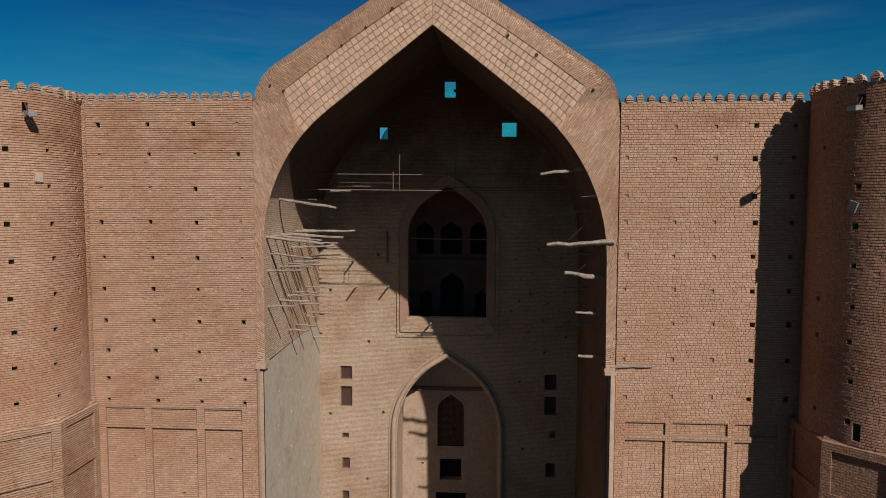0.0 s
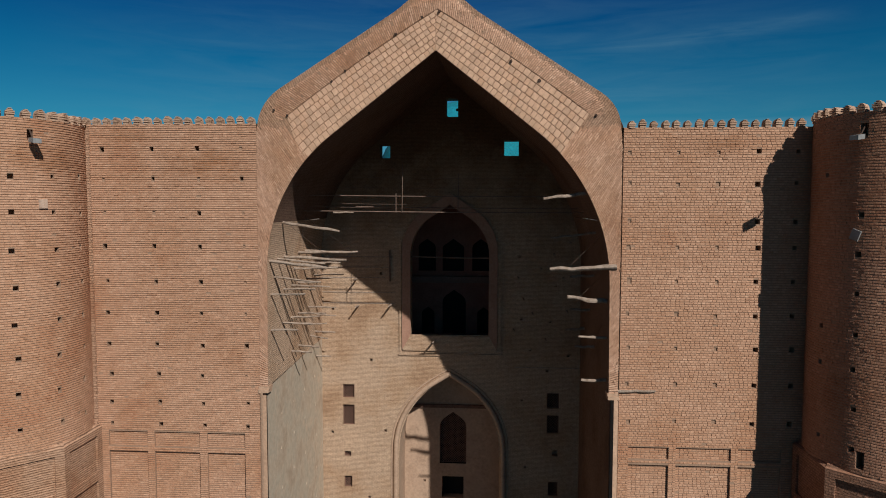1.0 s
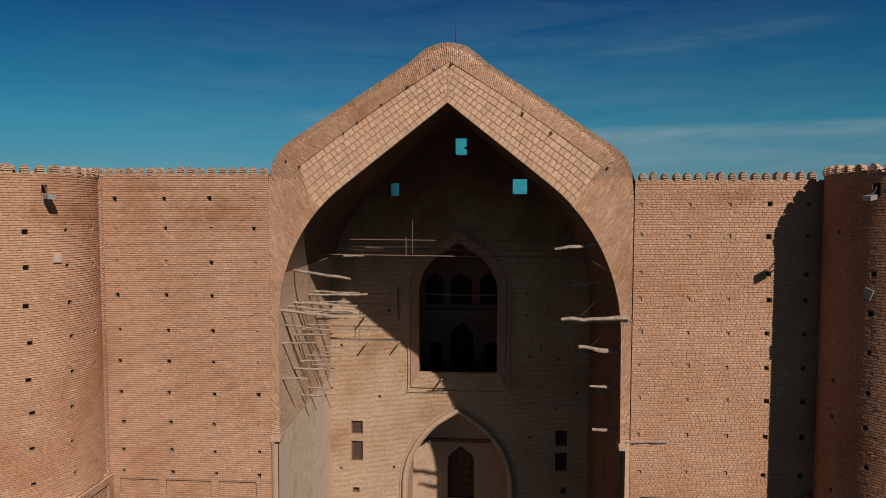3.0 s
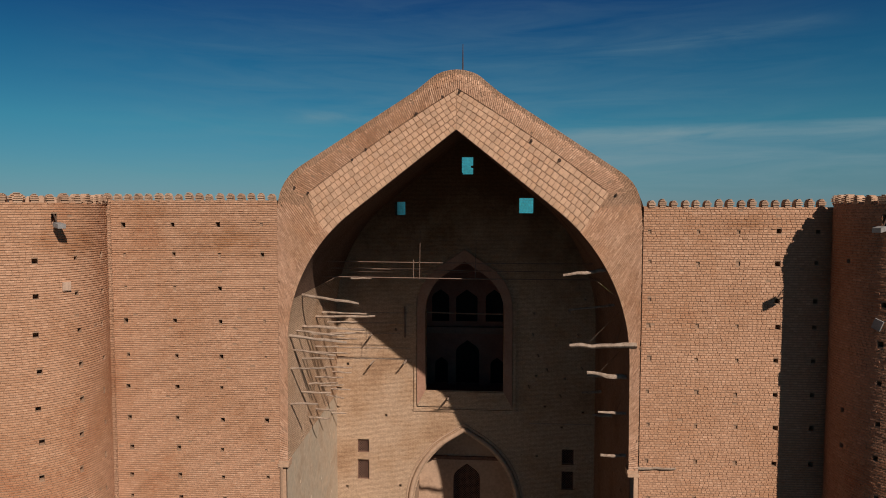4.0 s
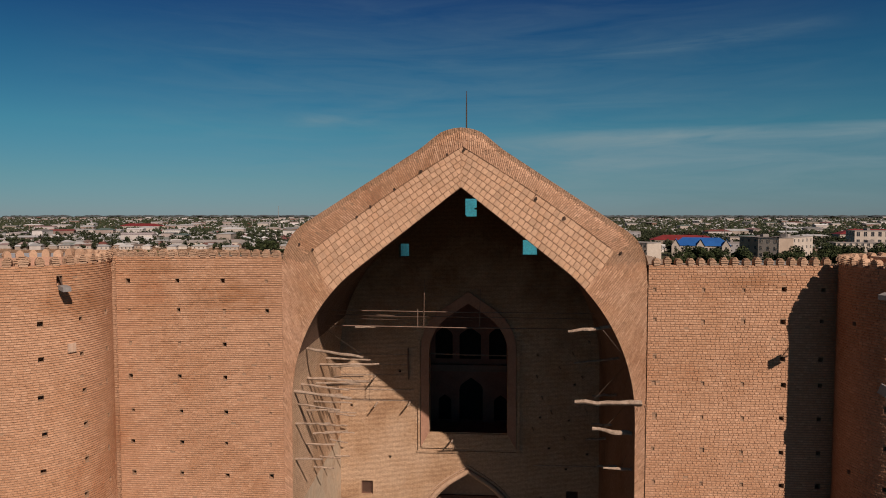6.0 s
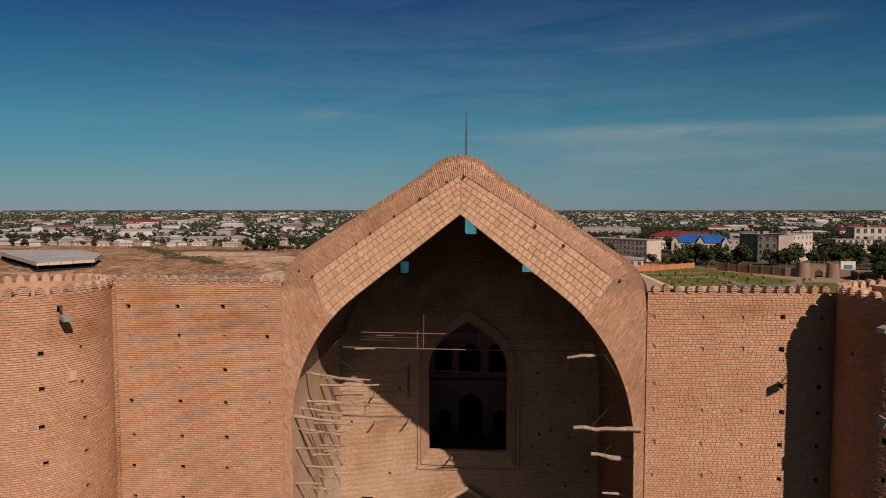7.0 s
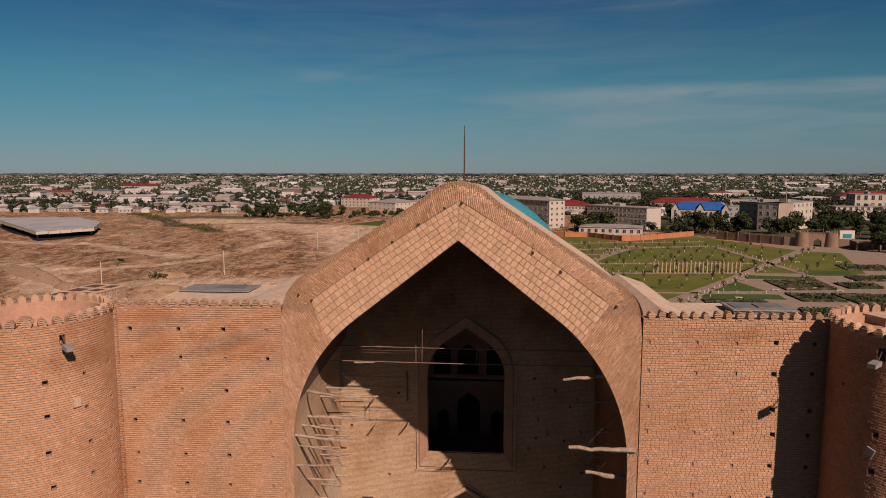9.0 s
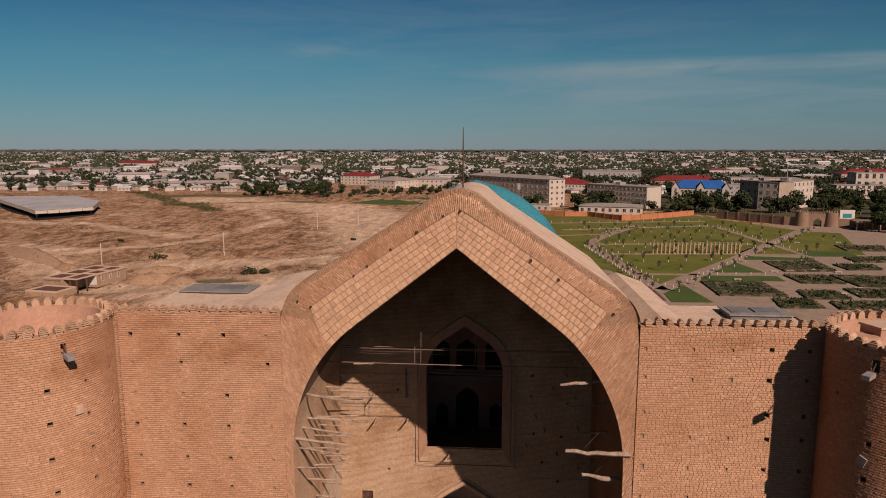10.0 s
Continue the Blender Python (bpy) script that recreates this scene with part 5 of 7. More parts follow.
for side in (1, -1):
    out = [p for p in outer_half(side) if p[1] > 30.2][::-1]
    op, lo = resample(out, 240)
    tp, lt = resample([tile_line(side, k / 48) for k in range(49)] + [(side * 8.8, 30.75), (side * 9.25, 30.3)], 240)
    n = int(lo / 0.125)
    for i in range(n):
        half_ = 0.14 * (i % 2)
        cut = [0.02] + [0.2 * k + half_ * 0.7 + RR.uniform(-0.035, 0.035) for k in (1, 2, 3)] + [0.86 + RR.uniform(-0.03, 0.03), 0.985]
        for fa, fb in zip(cut, cut[1:]):
            fb -= 0.012
            s0, s1 = (i + 0.19 + RR.uniform(-0.035, 0.035)) / n * 240, (i + 0.81 + RR.uniform(-0.035, 0.035)) / n * 240
            lift = RR.uniform(0.035, 0.065) if RR.random() > 0.05 else 0.01
            def at(s, f, up):
                k = max(0, min(239, int(s)))
                t_ = Vector(tp[k]).lerp(Vector(tp[k + 1]), s - k)
                o_ = Vector(op[k]).lerp(Vector(op[k + 1]), s - k)
                y = FRONT - 0.015 + 0.05 * max(0, f - 0.6) / 0.2 + 1.6 * max(0.0, f - 0.8) ** 1.3 + max(0.0, (s - 196) / 44) * 0.14
                dirn = (o_ - t_).normalized() * (max(0.0, f - 0.6) * 2.2)
                p = t_.lerp(o_, f) + dirn * up
                return (p.x, y - up * (1 - 0.75 * max(0.0, f - 0.6) / 0.4), p.y)
            q = [at(s0, fa, -0.02), at(s0, fb, -0.02), at(s1, fb, -0.02), at(s1, fa, -0.02)]
            q2 = [at(s0, fa, lift), at(s0, fb, lift), at(s1, fb, lift), at(s1, fa, lift)]
            if side > 0:
                q, q2 = q[::-1], q2[::-1]
            edge_brick(rims, q, q2, RIM, fa < 0.05 and 4 < i < 104)
tagged(part("bricks", rims, M_RIMS, RIM), "edge-laid bricks of the arch rim", kind="stuff")
pile = Bricks()
for side, inner in ((1, ARCH_R), (-1, ARCH_L)):
    xe = 6.9 if side > 0 else 7.45
    ip, li = resample(inner, 300)
    op, lo = resample(outer_half(side), 300)
    n = int(li / 0.115)
    for i in range(n):
        s0, s1 = (i + 0.16 + RR.uniform(-0.06, 0.06)) / n * 300, (i + 0.84 + RR.uniform(-0.04, 0.04)) / n * 300
        f = 0.0
        width = math.dist(ip[int(s0)], op[int(s0)])
        while f < 0.97:
            df = RR.uniform(0.24, 0.42) / width
            fa, fb = f, min(1.0, f + df - 0.012 / width)
            f += df
            def at(s, g_, y):
                k = min(299, int(s))
                p = Vector(ip[k]).lerp(Vector(ip[k + 1]), s - k).lerp(Vector(op[k]).lerp(Vector(op[k + 1]), s - k), g_)
                return (p.x, y, p.y)
            c = at((s0 + s1) / 2, (fa + fb) / 2, 0)
            xa = abs(c[0])
            # not under the stone band or the rim
            if c[2] > 30.6 or (xa < 8.25 and c[2] > 28.8 and (c[2] - 29.5) * 1.0 > (xa - xe) * 1.25 - 0.1):
                continue
            y = FRONT - (RR.uniform(0.04, 0.065) if RR.random() > 0.06 else 0.006)
            q = [at(s0, fa, FRONT + 0.01), at(s0, fb, FRONT + 0.01), at(s1, fb, FRONT + 0.01), at(s1, fa, FRONT + 0.01)]
            q2 = [(p[0], y, p[2]) for p in q]
            if side < 0:
                q, q2 = q[::-1], q2[::-1]
            pile.add(q, q2)
tagged(part("bricks", pile, M_RIMS, PORTAL), "radially laid bricks of the portal front", kind="stuff")


# pale square stones of the arch band, in rows along each slope
def clipped(poly, nx, nz, d):
    """What of a polygon lies on the side nx x + nz z >= d."""
    res = []
    for p, q in zip(poly, poly[1:] + poly[:1]):
        a, b = p.x * nx + p.y * nz - d, q.x * nx + q.y * nz - d
        if a >= 0:
            res.append(p)
        if a * b < 0:
            res.append(p.lerp(q, a / (a - b)))
    return res


def line_at(pts, a):
    """Height of a polyline of (run, height) at a, carried on straight past its ends."""
    for p, q in zip(pts, pts[1:]):
        if a <= q[0]:
            break
    return p[1] + (q[1] - p[1]) * (a - p[0]) / (q[0] - p[0])


SLOPE = radians(35.5)
RS = random.Random(9)
stones_rest = Geo()
for side, inner in ((1, ARCH_R), (-1, ARCH_L)):
    xe = 6.9 if side > 0 else 7.45
    low = [p for p in inner if abs(p[0]) <= xe + 1.5 and p[1] > 26][::-1]
    cs, sn = math.cos(SLOPE), math.sin(SLOPE)
    turn_in = lambda p: (abs(p[0]) * cs - p[1] * sn, abs(p[0]) * sn + p[1] * cs)
    lo_l = [turn_in(p) for p in low]
    up_l = [turn_in(tile_line(side, k / 40)) for k in range(41)]
    zi = min(low, key=lambda p: abs(abs(p[0]) - xe))[1]
    a_min, a_max = min(lo_l[0][0], up_l[0][0]) - 0.4, up_l[-1][0] + 0.5
    foot = Vector((8.25 - xe, tile_line(side, 1.0)[1] - zi)).normalized()
    nr = 6
    for j in range(nr):
        a = a_min + 0.17 * (j % 2) + RS.uniform(0, 0.1)
        while a < a_max:
            w = RS.uniform(0.27, 0.38)
            f0, f1 = (j + RS.uniform(0.0, 0.04)) / nr + 0.003, (j + 1 - RS.uniform(0.02, 0.06)) / nr
            g_ = RS.uniform(0.008, 0.014)
            sk = RS.uniform(-0.025, 0.025)
            quad = []
            for aa, ff in ((a + g_, f0), (a + w - g_, f0), (a + w - g_ + sk, f1), (a + g_ + sk, f1)):
                l_, u_ = line_at(lo_l, aa), line_at(up_l, aa)
                bb = l_ + (u_ - l_) * ff
                quad.append(Vector((aa * cs + bb * sn, -aa * sn + bb * cs)))
            a += w
            quad = clipped(quad, 1.0, 0.0, 0.006)
            quad = clipped(quad, -foot.y, foot.x, -foot.y * xe + foot.x * zi) if quad else quad
            if len(quad) < 3:
                continue
            c = sum(quad, Vector((0, 0))) / len(quad)
            if max((p - c).length for p in quad) < 0.07:
                continue
            proud = FRONT - RS.uniform(0.022, 0.036)
            pull = RS.uniform(0.9, 0.95)
            local = [(side * (p.x - c.x), p.y - c.y) for p in quad]
            if side < 0:
                local = local[::-1]
            alone = c.x < 5.2
            geo = Geo() if alone else stones_rest
            ox, oz = (0.0, 0.0) if alone else (side * c.x, c.y)
            bed = [(x + ox, FRONT + 0.02, z + oz) for x, z in local]
            edge = [(x * 0.985 + ox, proud + 0.022, z * 0.985 + oz) for x, z in local]
            face_ = [(x * pull + ox, proud, z * pull + oz) for x, z in local]
            geo.face(face_)
            for k in range(len(local)):
                n_ = (k + 1) % len(local)
                geo.face([bed[k], bed[n_], edge[n_], edge[k]])
                geo.face([edge[k], edge[n_], face_[n_], face_[k]])
            if alone:
                st = part("stone", geo, M_STONE, PORTAL)
                st.location = (side * c.x, 0, c.y)
tagged(part("masonry_rest", stones_rest, M_STONES, PORTAL), "pale square stones at the foot of the arch band", kind="stuff")


# ---- ground and town ----
def ground_mat():
    m, nt, b = base_mat("dry steppe soil", 0.95)
    pos = position(nt)
    mp = nt.nodes.new("ShaderNodeMapping")
    mp.inputs["Scale"].default_value = (1.0, 0.42, 1.0)
    nt.links.new(pos, mp.inputs["Vector"])
    a = noise_node(nt, 0.028, mp.outputs["Vector"], 10, 0.74)
    r = ramp_node(nt, [(0.34, (0.15, 0.078, 0.039)), (0.46, (0.21, 0.109, 0.055)), (0.53, (0.255, 0.14, 0.076)), (0.6, (0.32, 0.194, 0.116)), (0.72, (0.4, 0.266, 0.17))])
    nt.links.new(a.outputs["Fac"], r.inputs["Fac"])
    f = noise_node(nt, 0.2, mp.outputs["Vector"], 11, 0.76)
    rf = ramp_node(nt, [(0.4, (0.34, 0.3, 0.25)), (0.48, (0.85, 0.82, 0.77)), (0.53, (1.05, 1.04, 1.02)), (0.6, (1.6, 1.6, 1.58))])
    nt.links.new(f.outputs["Fac"], rf.inputs["Fac"])
    col = mix_node(nt, "MULTIPLY", 0.85, r.outputs["Color"], rf.outputs["Color"])
    crust = noise_node(nt, 0.11, mp.outputs["Vector"], 9, 0.8)
    rcr = ramp_node(nt, [(0.5, (0, 0, 0)), (0.545, (0.8, 0.8, 0.8)), (0.6, (0, 0, 0))])
    nt.links.new(crust.outputs["Fac"], rcr.inputs["Fac"])
    col = mix_node(nt, "MIX", rcr.outputs["Color"], col, (0.44, 0.29, 0.185))
    # small bare patches and dark scrubby ones with crisp edges
    mp2 = nt.nodes.new("ShaderNodeMapping")
    mp2.inputs["Scale"].default_value = (0.55, 0.3, 1.0)
    nt.links.new(pos, mp2.inputs["Vector"])
    bare = noise_node(nt, 0.55, mp2.outputs["Vector"], 9, 0.66)
    rbare = ramp_node(nt, [(0.545, (0, 0, 0)), (0.575, (0.85, 0.85, 0.85))])
    nt.links.new(bare.outputs["Fac"], rbare.inputs["Fac"])
    rdark = ramp_node(nt, [(0.4, (0.8, 0.8, 0.8)), (0.44, (0, 0, 0))])
    nt.links.new(bare.outputs["Fac"], rdark.inputs["Fac"])
    col = mix_node(nt, "MIX", rbare.outputs["Color"], col, (0.43, 0.285, 0.18))
    col = mix_node(nt, "MIX", rdark.outputs["Color"], col, (0.12, 0.066, 0.033))
    att = nt.nodes.new("ShaderNodeVertexColor")
    att.layer_name = "sand"
    edge = noise_node(nt, 0.12, pos, 8, 0.7)
    sm = nt.nodes.new("ShaderNodeMath")
    sm.operation = "MULTIPLY_ADD"
    nt.links.new(edge.outputs["Fac"], sm.inputs[0])
    sm.inputs[1].default_value = 0.9
    asep = nt.nodes.new("ShaderNodeSeparateColor")
    nt.links.new(att.outputs["Color"], asep.inputs[0])
    nt.links.new(asep.outputs[0], sm.inputs[2])
    rs = ramp_node(nt, [(0.66, (0, 0, 0)), (0.9, (0.92, 0.92, 0.92))])
    nt.links.new(sm.outputs[0], rs.inputs["Fac"])
    sandy = mix_node(nt, "MULTIPLY", 0.5, (0.51, 0.37, 0.258), rf.outputs["Color"])
    col = mix_node(nt, "MIX", rs.outputs["Color"], col, sandy)
    g_ = noise_node(nt, 0.012, pos, 7, 0.6)
    rg = ramp_node(nt, [(0.62, (0, 0, 0)), (0.76, (0.8, 0.8, 0.8))])
    gm = nt.nodes.new("ShaderNodeMath")
    gm.operation = "MULTIPLY_ADD"
    nt.links.new(edge.outputs["Fac"], gm.inputs[0])
    gm.inputs[1].default_value = 0.6
    nt.links.new(asep.outputs[1], gm.inputs[2])
    nt.links.new(gm.outputs[0], rg.inputs["Fac"])
    col = mix_node(nt, "MIX", rg.outputs["Color"], col, (0.06, 0.06, 0.026))
    tn = noise_node(nt, 1.6, pos, 4, 0.6)
    rt = ramp_node(nt, [(0.36, (0.35, 0.33, 0.28)), (0.5, (1, 1, 1))])
    nt.links.new(tn.outputs["Fac"], rt.inputs["Fac"])
    col = mix_node(nt, "MULTIPLY", 0.75, col, rt.outputs["Color"])
    nt.links.new(col, b.inputs["Base Color"])
    bump_node(nt, b, f.outputs["Fac"], 0.6, 1.4)
    return m


M_SOIL = ground_mat()
M_LAWN = mottled("dry lawn", [(0.3, (0.06, 0.082, 0.01)), (0.5, (0.1, 0.108, 0.017)), (0.75, (0.15, 0.13, 0.032))], 0.05, 0.9, relief=0.15)
M_LUSH = mottled("green lawn", [(0.3, (0.034, 0.065, 0.012)), (0.7, (0.058, 0.09, 0.02))], 0.12, 1.2, relief=0.15)
M_PAVE = mottled("pale paving", [(0.3, (0.19, 0.143, 0.106)), (0.55, (0.265, 0.202, 0.154)), (0.75, (0.21, 0.158, 0.118))], 0.35, 1.0, relief=0.02)
M_HEDGE = mottled("hedge leaves", [(0.35, (0.014, 0.022, 0.008)), (0.5, (0.03, 0.04, 0.014)), (0.58, (0.13, 0.092, 0.06)), (0.7, (0.05, 0.055, 0.022))], 0.45, 2.5, relief=0.3)
M_LEAF = by_piece("tree leaves", [(0.0, (0.014, 0.023, 0.008)), (0.5, (0.027, 0.041, 0.013)), (1.0, (0.046, 0.058, 0.02))], 0.6, island=True)
M_LEAFFAR = by_piece("distant leaves", [(0.0, (0.014, 0.022, 0.009)), (0.6, (0.026, 0.036, 0.015)), (1.0, (0.046, 0.05, 0.024))], 0.3, relief=0.0, island=True)
M_BARK = mottled("bark", [(0.3, (0.09, 0.065, 0.045)), (0.7, (0.15, 0.11, 0.08))], 2.0, 9.0)
M_CREAM = mottled("cream render", [(0.3, (0.4, 0.345, 0.285)), (0.7, (0.485, 0.425, 0.355))], 0.2, 2.0, relief=0.0)
M_BUFF = mottled("buff render", [(0.3, (0.29, 0.225, 0.17)), (0.7, (0.36, 0.285, 0.22))], 0.2, 2.0, relief=0.0)
M_GREYWALL = mottled("grey render", [(0.3, (0.25, 0.24, 0.24)), (0.7, (0.33, 0.32, 0.31))], 0.2, 2.0, relief=0.0)
M_SLATE = mottled("grey sheet roof", [(0.3, (0.2, 0.18, 0.165)), (0.7, (0.29, 0.265, 0.24))], 0.15, 1.5, relief=0.0)
M_REDROOF = mottled("red sheet roof", [(0.3, (0.15, 0.02, 0.021)), (0.7, (0.22, 0.034, 0.031))], 0.15, 1.5, relief=0.0, rough=0.6)
M_BLUEROOF = mottled("blue sheet roof", [(0.3, (0.008, 0.075, 0.25)), (0.7, (0.012, 0.105, 0.33))], 0.15, 1.5, relief=0.0, rough=0.55)
M_GLASS = mottled("dark window glass", [(0.3, (0.02, 0.022, 0.025)), (0.7, (0.035, 0.038, 0.042))], 0.3, 2.0, 0.2, 0.0, 0.0, 0.5)
M_ORANGE = mottled("orange brick fence", [(0.3, (0.36, 0.13, 0.06)), (0.7, (0.44, 0.18, 0.085))], 0.2, 2.0, relief=0.0)
M_TOWNWALL = by_piece("town walls", [(0.0, (0.436, 0.401, 0.366)), (0.35, (0.245, 0.201, 0.162)), (0.6, (0.524, 0.506, 0.479)), (0.8, (0.174, 0.105, 0.078)), (1.0, (0.576, 0.558, 0.541))], 0.1, relief=0.0, island=True)
M_TOWNROOF = by_piece("town roofs", [(0.0, (0.370, 0.389, 0.394)), (0.18, (0.185, 0.189, 0.187)), (0.36, (0.481, 0.493, 0.487)), (0.52, (0.157, 0.147, 0.131)), (0.64, (0.389, 0.398, 0.394)), (0.76, (0.157, 0.037, 0.033)), (0.84, (0.074, 0.114, 0.104)), (0.92, (0.278, 0.255, 0.224)), (1.0, (0.612, 0.626, 0.619))], 0.1, relief=0.0, island=True)

M_HWALL = by_piece("house walls", [(0.0, (0.456, 0.410, 0.347)), (0.3, (0.274, 0.218, 0.173)), (0.55, (0.529, 0.492, 0.438)), (0.8, (0.329, 0.264, 0.210)), (1.0, (0.218, 0.137, 0.101))], 0.3, relief=0.0)
M_HROOF = by_piece("house roofs", [(0.0, (0.328, 0.335, 0.336)), (0.25, (0.189, 0.189, 0.181)), (0.5, (0.431, 0.432, 0.414)), (0.68, (0.146, 0.132, 0.113)), (0.78, (0.155, 0.040, 0.030)), (0.88, (0.069, 0.106, 0.087)), (1.0, (0.500, 0.503, 0.483))], 0.3, relief=0.0)
R2 = random.Random(11)


def relief_z(x, y):
    """Height of the open ground: low mounds left of the building, level elsewhere."""
    m = max(0.0, min(1.0, (-25 - x) / 60)) * max(0.0, min(1.0, (y - 70) / 50)) * max(0.0, min(1.0, (560 - y) / 80)) * max(0.0, min(1.0, (x + 700) / 100))
    return GROUND + m * (2.2 * noise.noise((x * 0.02, y * 0.02, 1.0)) + 1.0 * noise.noise((x * 0.07, y * 0.07, 5.0)) + 0.35 * noise.noise((x * 0.2, y * 0.2, 2.0)))


g = Geo()
xs = [-4900, -3000, -1800, -1200, -800] + [-700 + 10 * k for k in range(70)] + [0, 30, 80, 160, 300, 600, 1200, 2000, 3200, 4900]
ys = [-400, -150, -40, 0, 40, 65] + [70 + 6 * k for k in range(85)] + [600, 800, 1200, 2000, 3200, 4950]
gz = {(x, y): relief_z(x, y) for x in xs for y in ys}
for x0, x1 in zip(xs, xs[1:]):
    for y0, y1 in zip(ys, ys[1:]):
        g.face([(x0, y0, gz[x0, y0]), (x1, y0, gz[x1, y0]), (x1, y1, gz[x1, y1]), (x0, y1, gz[x0, y1])])
TRACKS = [([(-230, 480), (-150, 440), (-95, 400), (-60, 330), (-40, 250)], 34), ([(-190, 225), (-150, 178), (-110, 150), (-60, 130)], 9), ([(-210, 235), (-160, 215), (-130, 250), (-120, 330), (-175, 420)], 5),
          ([(-115, 190), (-80, 200), (-40, 215)], 10), ([(-330, 330), (-220, 310), (-150, 270)], 6), ([(-60, 120), (-90, 150), (-60, 165)], 16), ([(-124, 188), (-108, 186)], 8), ([(-260, 200), (-190, 150)], 12)]


DITCH = [(-330, 562), (-288, 517), (-227, 436), (-184, 396)]
# the last ellipse darkens unseen ground before the portal against bounced light
GREENS = [(-84, 160, 17, 12), (-200, 445, 60, 12), (-150, 470, 40, 10), (-240, 520, 90, 25), (0, -40, 120, 90)]


def sandiness(x, y):
    best = 0.0
    for pts, w in TRACKS:
        for (ax, ay), (bx, by) in zip(pts, pts[1:]):
            dx, dy = bx - ax, by - ay
            f = max(0.0, min(1.0, ((x - ax) * dx + (y - ay) * dy) / (dx * dx + dy * dy)))
            d = math.hypot(x - ax - f * dx, y - ay - f * dy)
            best = max(best, 1.0 - 0.55 * d / w)
    return max(0.0, best) * 0.6


gme = g.mesh("ground", 60)
lay = gme.color_attributes.new("sand", "FLOAT_COLOR", "POINT")
for i, v in enumerate(gme.vertices):
    s = sandiness(v.co.x, v.co.y)
    far = max(0.0, min(1.0, (v.co.y - 575) / 40)) * 0.42
    gr = max([far] + [0.62 * (1.25 - math.hypot((v.co.x - cx) / rx, (v.co.y - cy) / ry)) for cx, cy, rx, ry in GREENS])
    for (ax, ay), (bx, by) in zip(DITCH, DITCH[1:]):
        f = max(0.0, min(1.0, ((v.co.x - ax) * (bx - ax) + (v.co.y - ay) * (by - ay)) / ((bx - ax) ** 2 + (by - ay) ** 2)))
        gr = max(gr, 0.75 * (1.2 - math.hypot(v.co.x - ax - f * (bx - ax), v.co.y - ay - f * (by - ay)) / 11))
    lay.data[i].color = (s, max(0.0, min(0.7, gr)), 0, 1)
tagged(part("ground", gme, M_SOIL), "dry brown and pale steppe ground", "ground", kind="structure")


def flat(name, poly, z, mat_, label, h=0.5, cat="ground", kind="structure"):
    geo = Geo()
    area = sum(p[0] * q[1] - q[0] * p[1] for p, q in zip(poly, poly[1:] + poly[:1]))
    poly = poly if area > 0 else poly[::-1]
    geo.prism(poly, GROUND - h, GROUND + z)
    return tagged(part(name, geo, mat_), label, cat, kind=kind)


def strip(name, pts, w, z, mat_, label):
    geo = Geo()
    left, right = [], []
    for i, p in enumerate(pts):
        a, b_ = Vector(pts[max(0, i - 1)]), Vector(pts[min(len(pts) - 1, i + 1)])
        d = (b_ - a).normalized()
        n_ = Vector((-d.y, d.x)) * w / 2
        left.append(tuple(Vector(p) + n_))
        right.append(tuple(Vector(p) - n_))
    geo.prism(right + left[::-1], GROUND - 0.3, GROUND + z)
    return tagged(part(name, geo, mat_), label, "path", kind="structure")


flat("pavement", [(24, 60), (330, 60), (330, 300), (160, 330), (24, 330)], 0.05, M_PAVE, "pale paved plaza beside the building")
flat("lawn", [(26, 200), (44, 190), (51, 162), (160, 305), (128, 378), (98, 354), (75, 341), (55, 398), (26, 404)], 0.14, M_LAWN, "dry green park lawn crossed by paths")
flat("lawn_edge", [(100, 229), (150, 229), (175, 296), (160, 304)], 0.14, M_LAWN, "dry green park lawn near the gate")
for k, poly in enumerate(([(62, 167), (63.5, 143.6), (52.3, 143.3), (53.0, 154.2)], [(92.6, 210), (95.5, 189), (77.3, 188)], [(103, 223), (126, 219.5), (124, 214.6), (99, 215)], [(72, 182.3), (96.7, 182.5), (96, 174.3), (70.2, 174.3)],
                          [(126, 238), (146, 236), (146, 225), (128, 224)])):
    flat("lawn_patch", poly, 0.16, M_LUSH, "small bright green lawn between the paths")
flat("lawn_strip", [(-102, 452), (-47, 446), (-30, 512), (-80, 500)], 0.3, M_LUSH, "strip of watered grass before the trees", 3)
flat("lawn_shaded", [(176, 334), (205, 322), (330, 300), (440, 330), (560, 560), (100, 600), (92, 430), (134, 386)], 0.03, mottled("dark rough grass", [(0.3, (0.03, 0.036, 0.014)), (0.55, (0.06, 0.058, 0.026)), (0.75, (0.1, 0.08, 0.045))], 0.06, 0.8, relief=0.15), "dark rough grass between the trees and buildings")
for pts, w in (([(53.6, 158.6), (162.7, 308.4), (176.5, 325)], 4.6), ([(53.6, 158.6), (45.8, 244.6), (50, 262), (58.5, 280.4), (82, 321.6)], 4.5), ([(50.5, 224.7), (101.6, 228.2)], 2.4), ([(48.6, 251.1), (117.4, 255.8)], 2.4),
               ([(51.6, 183.2), (72.4, 183.5)], 2.2), ([(122.1, 324.4), (125.9, 229.8)], 3.0), ([(40, 300), (122, 324)], 3.0), ([(34, 278), (58, 284)], 2.0), ([(36, 330), (125, 345)], 2.5)):
    strip("garden_path", pts, w, 0.22, M_PAVE, "pale paved path across the park")


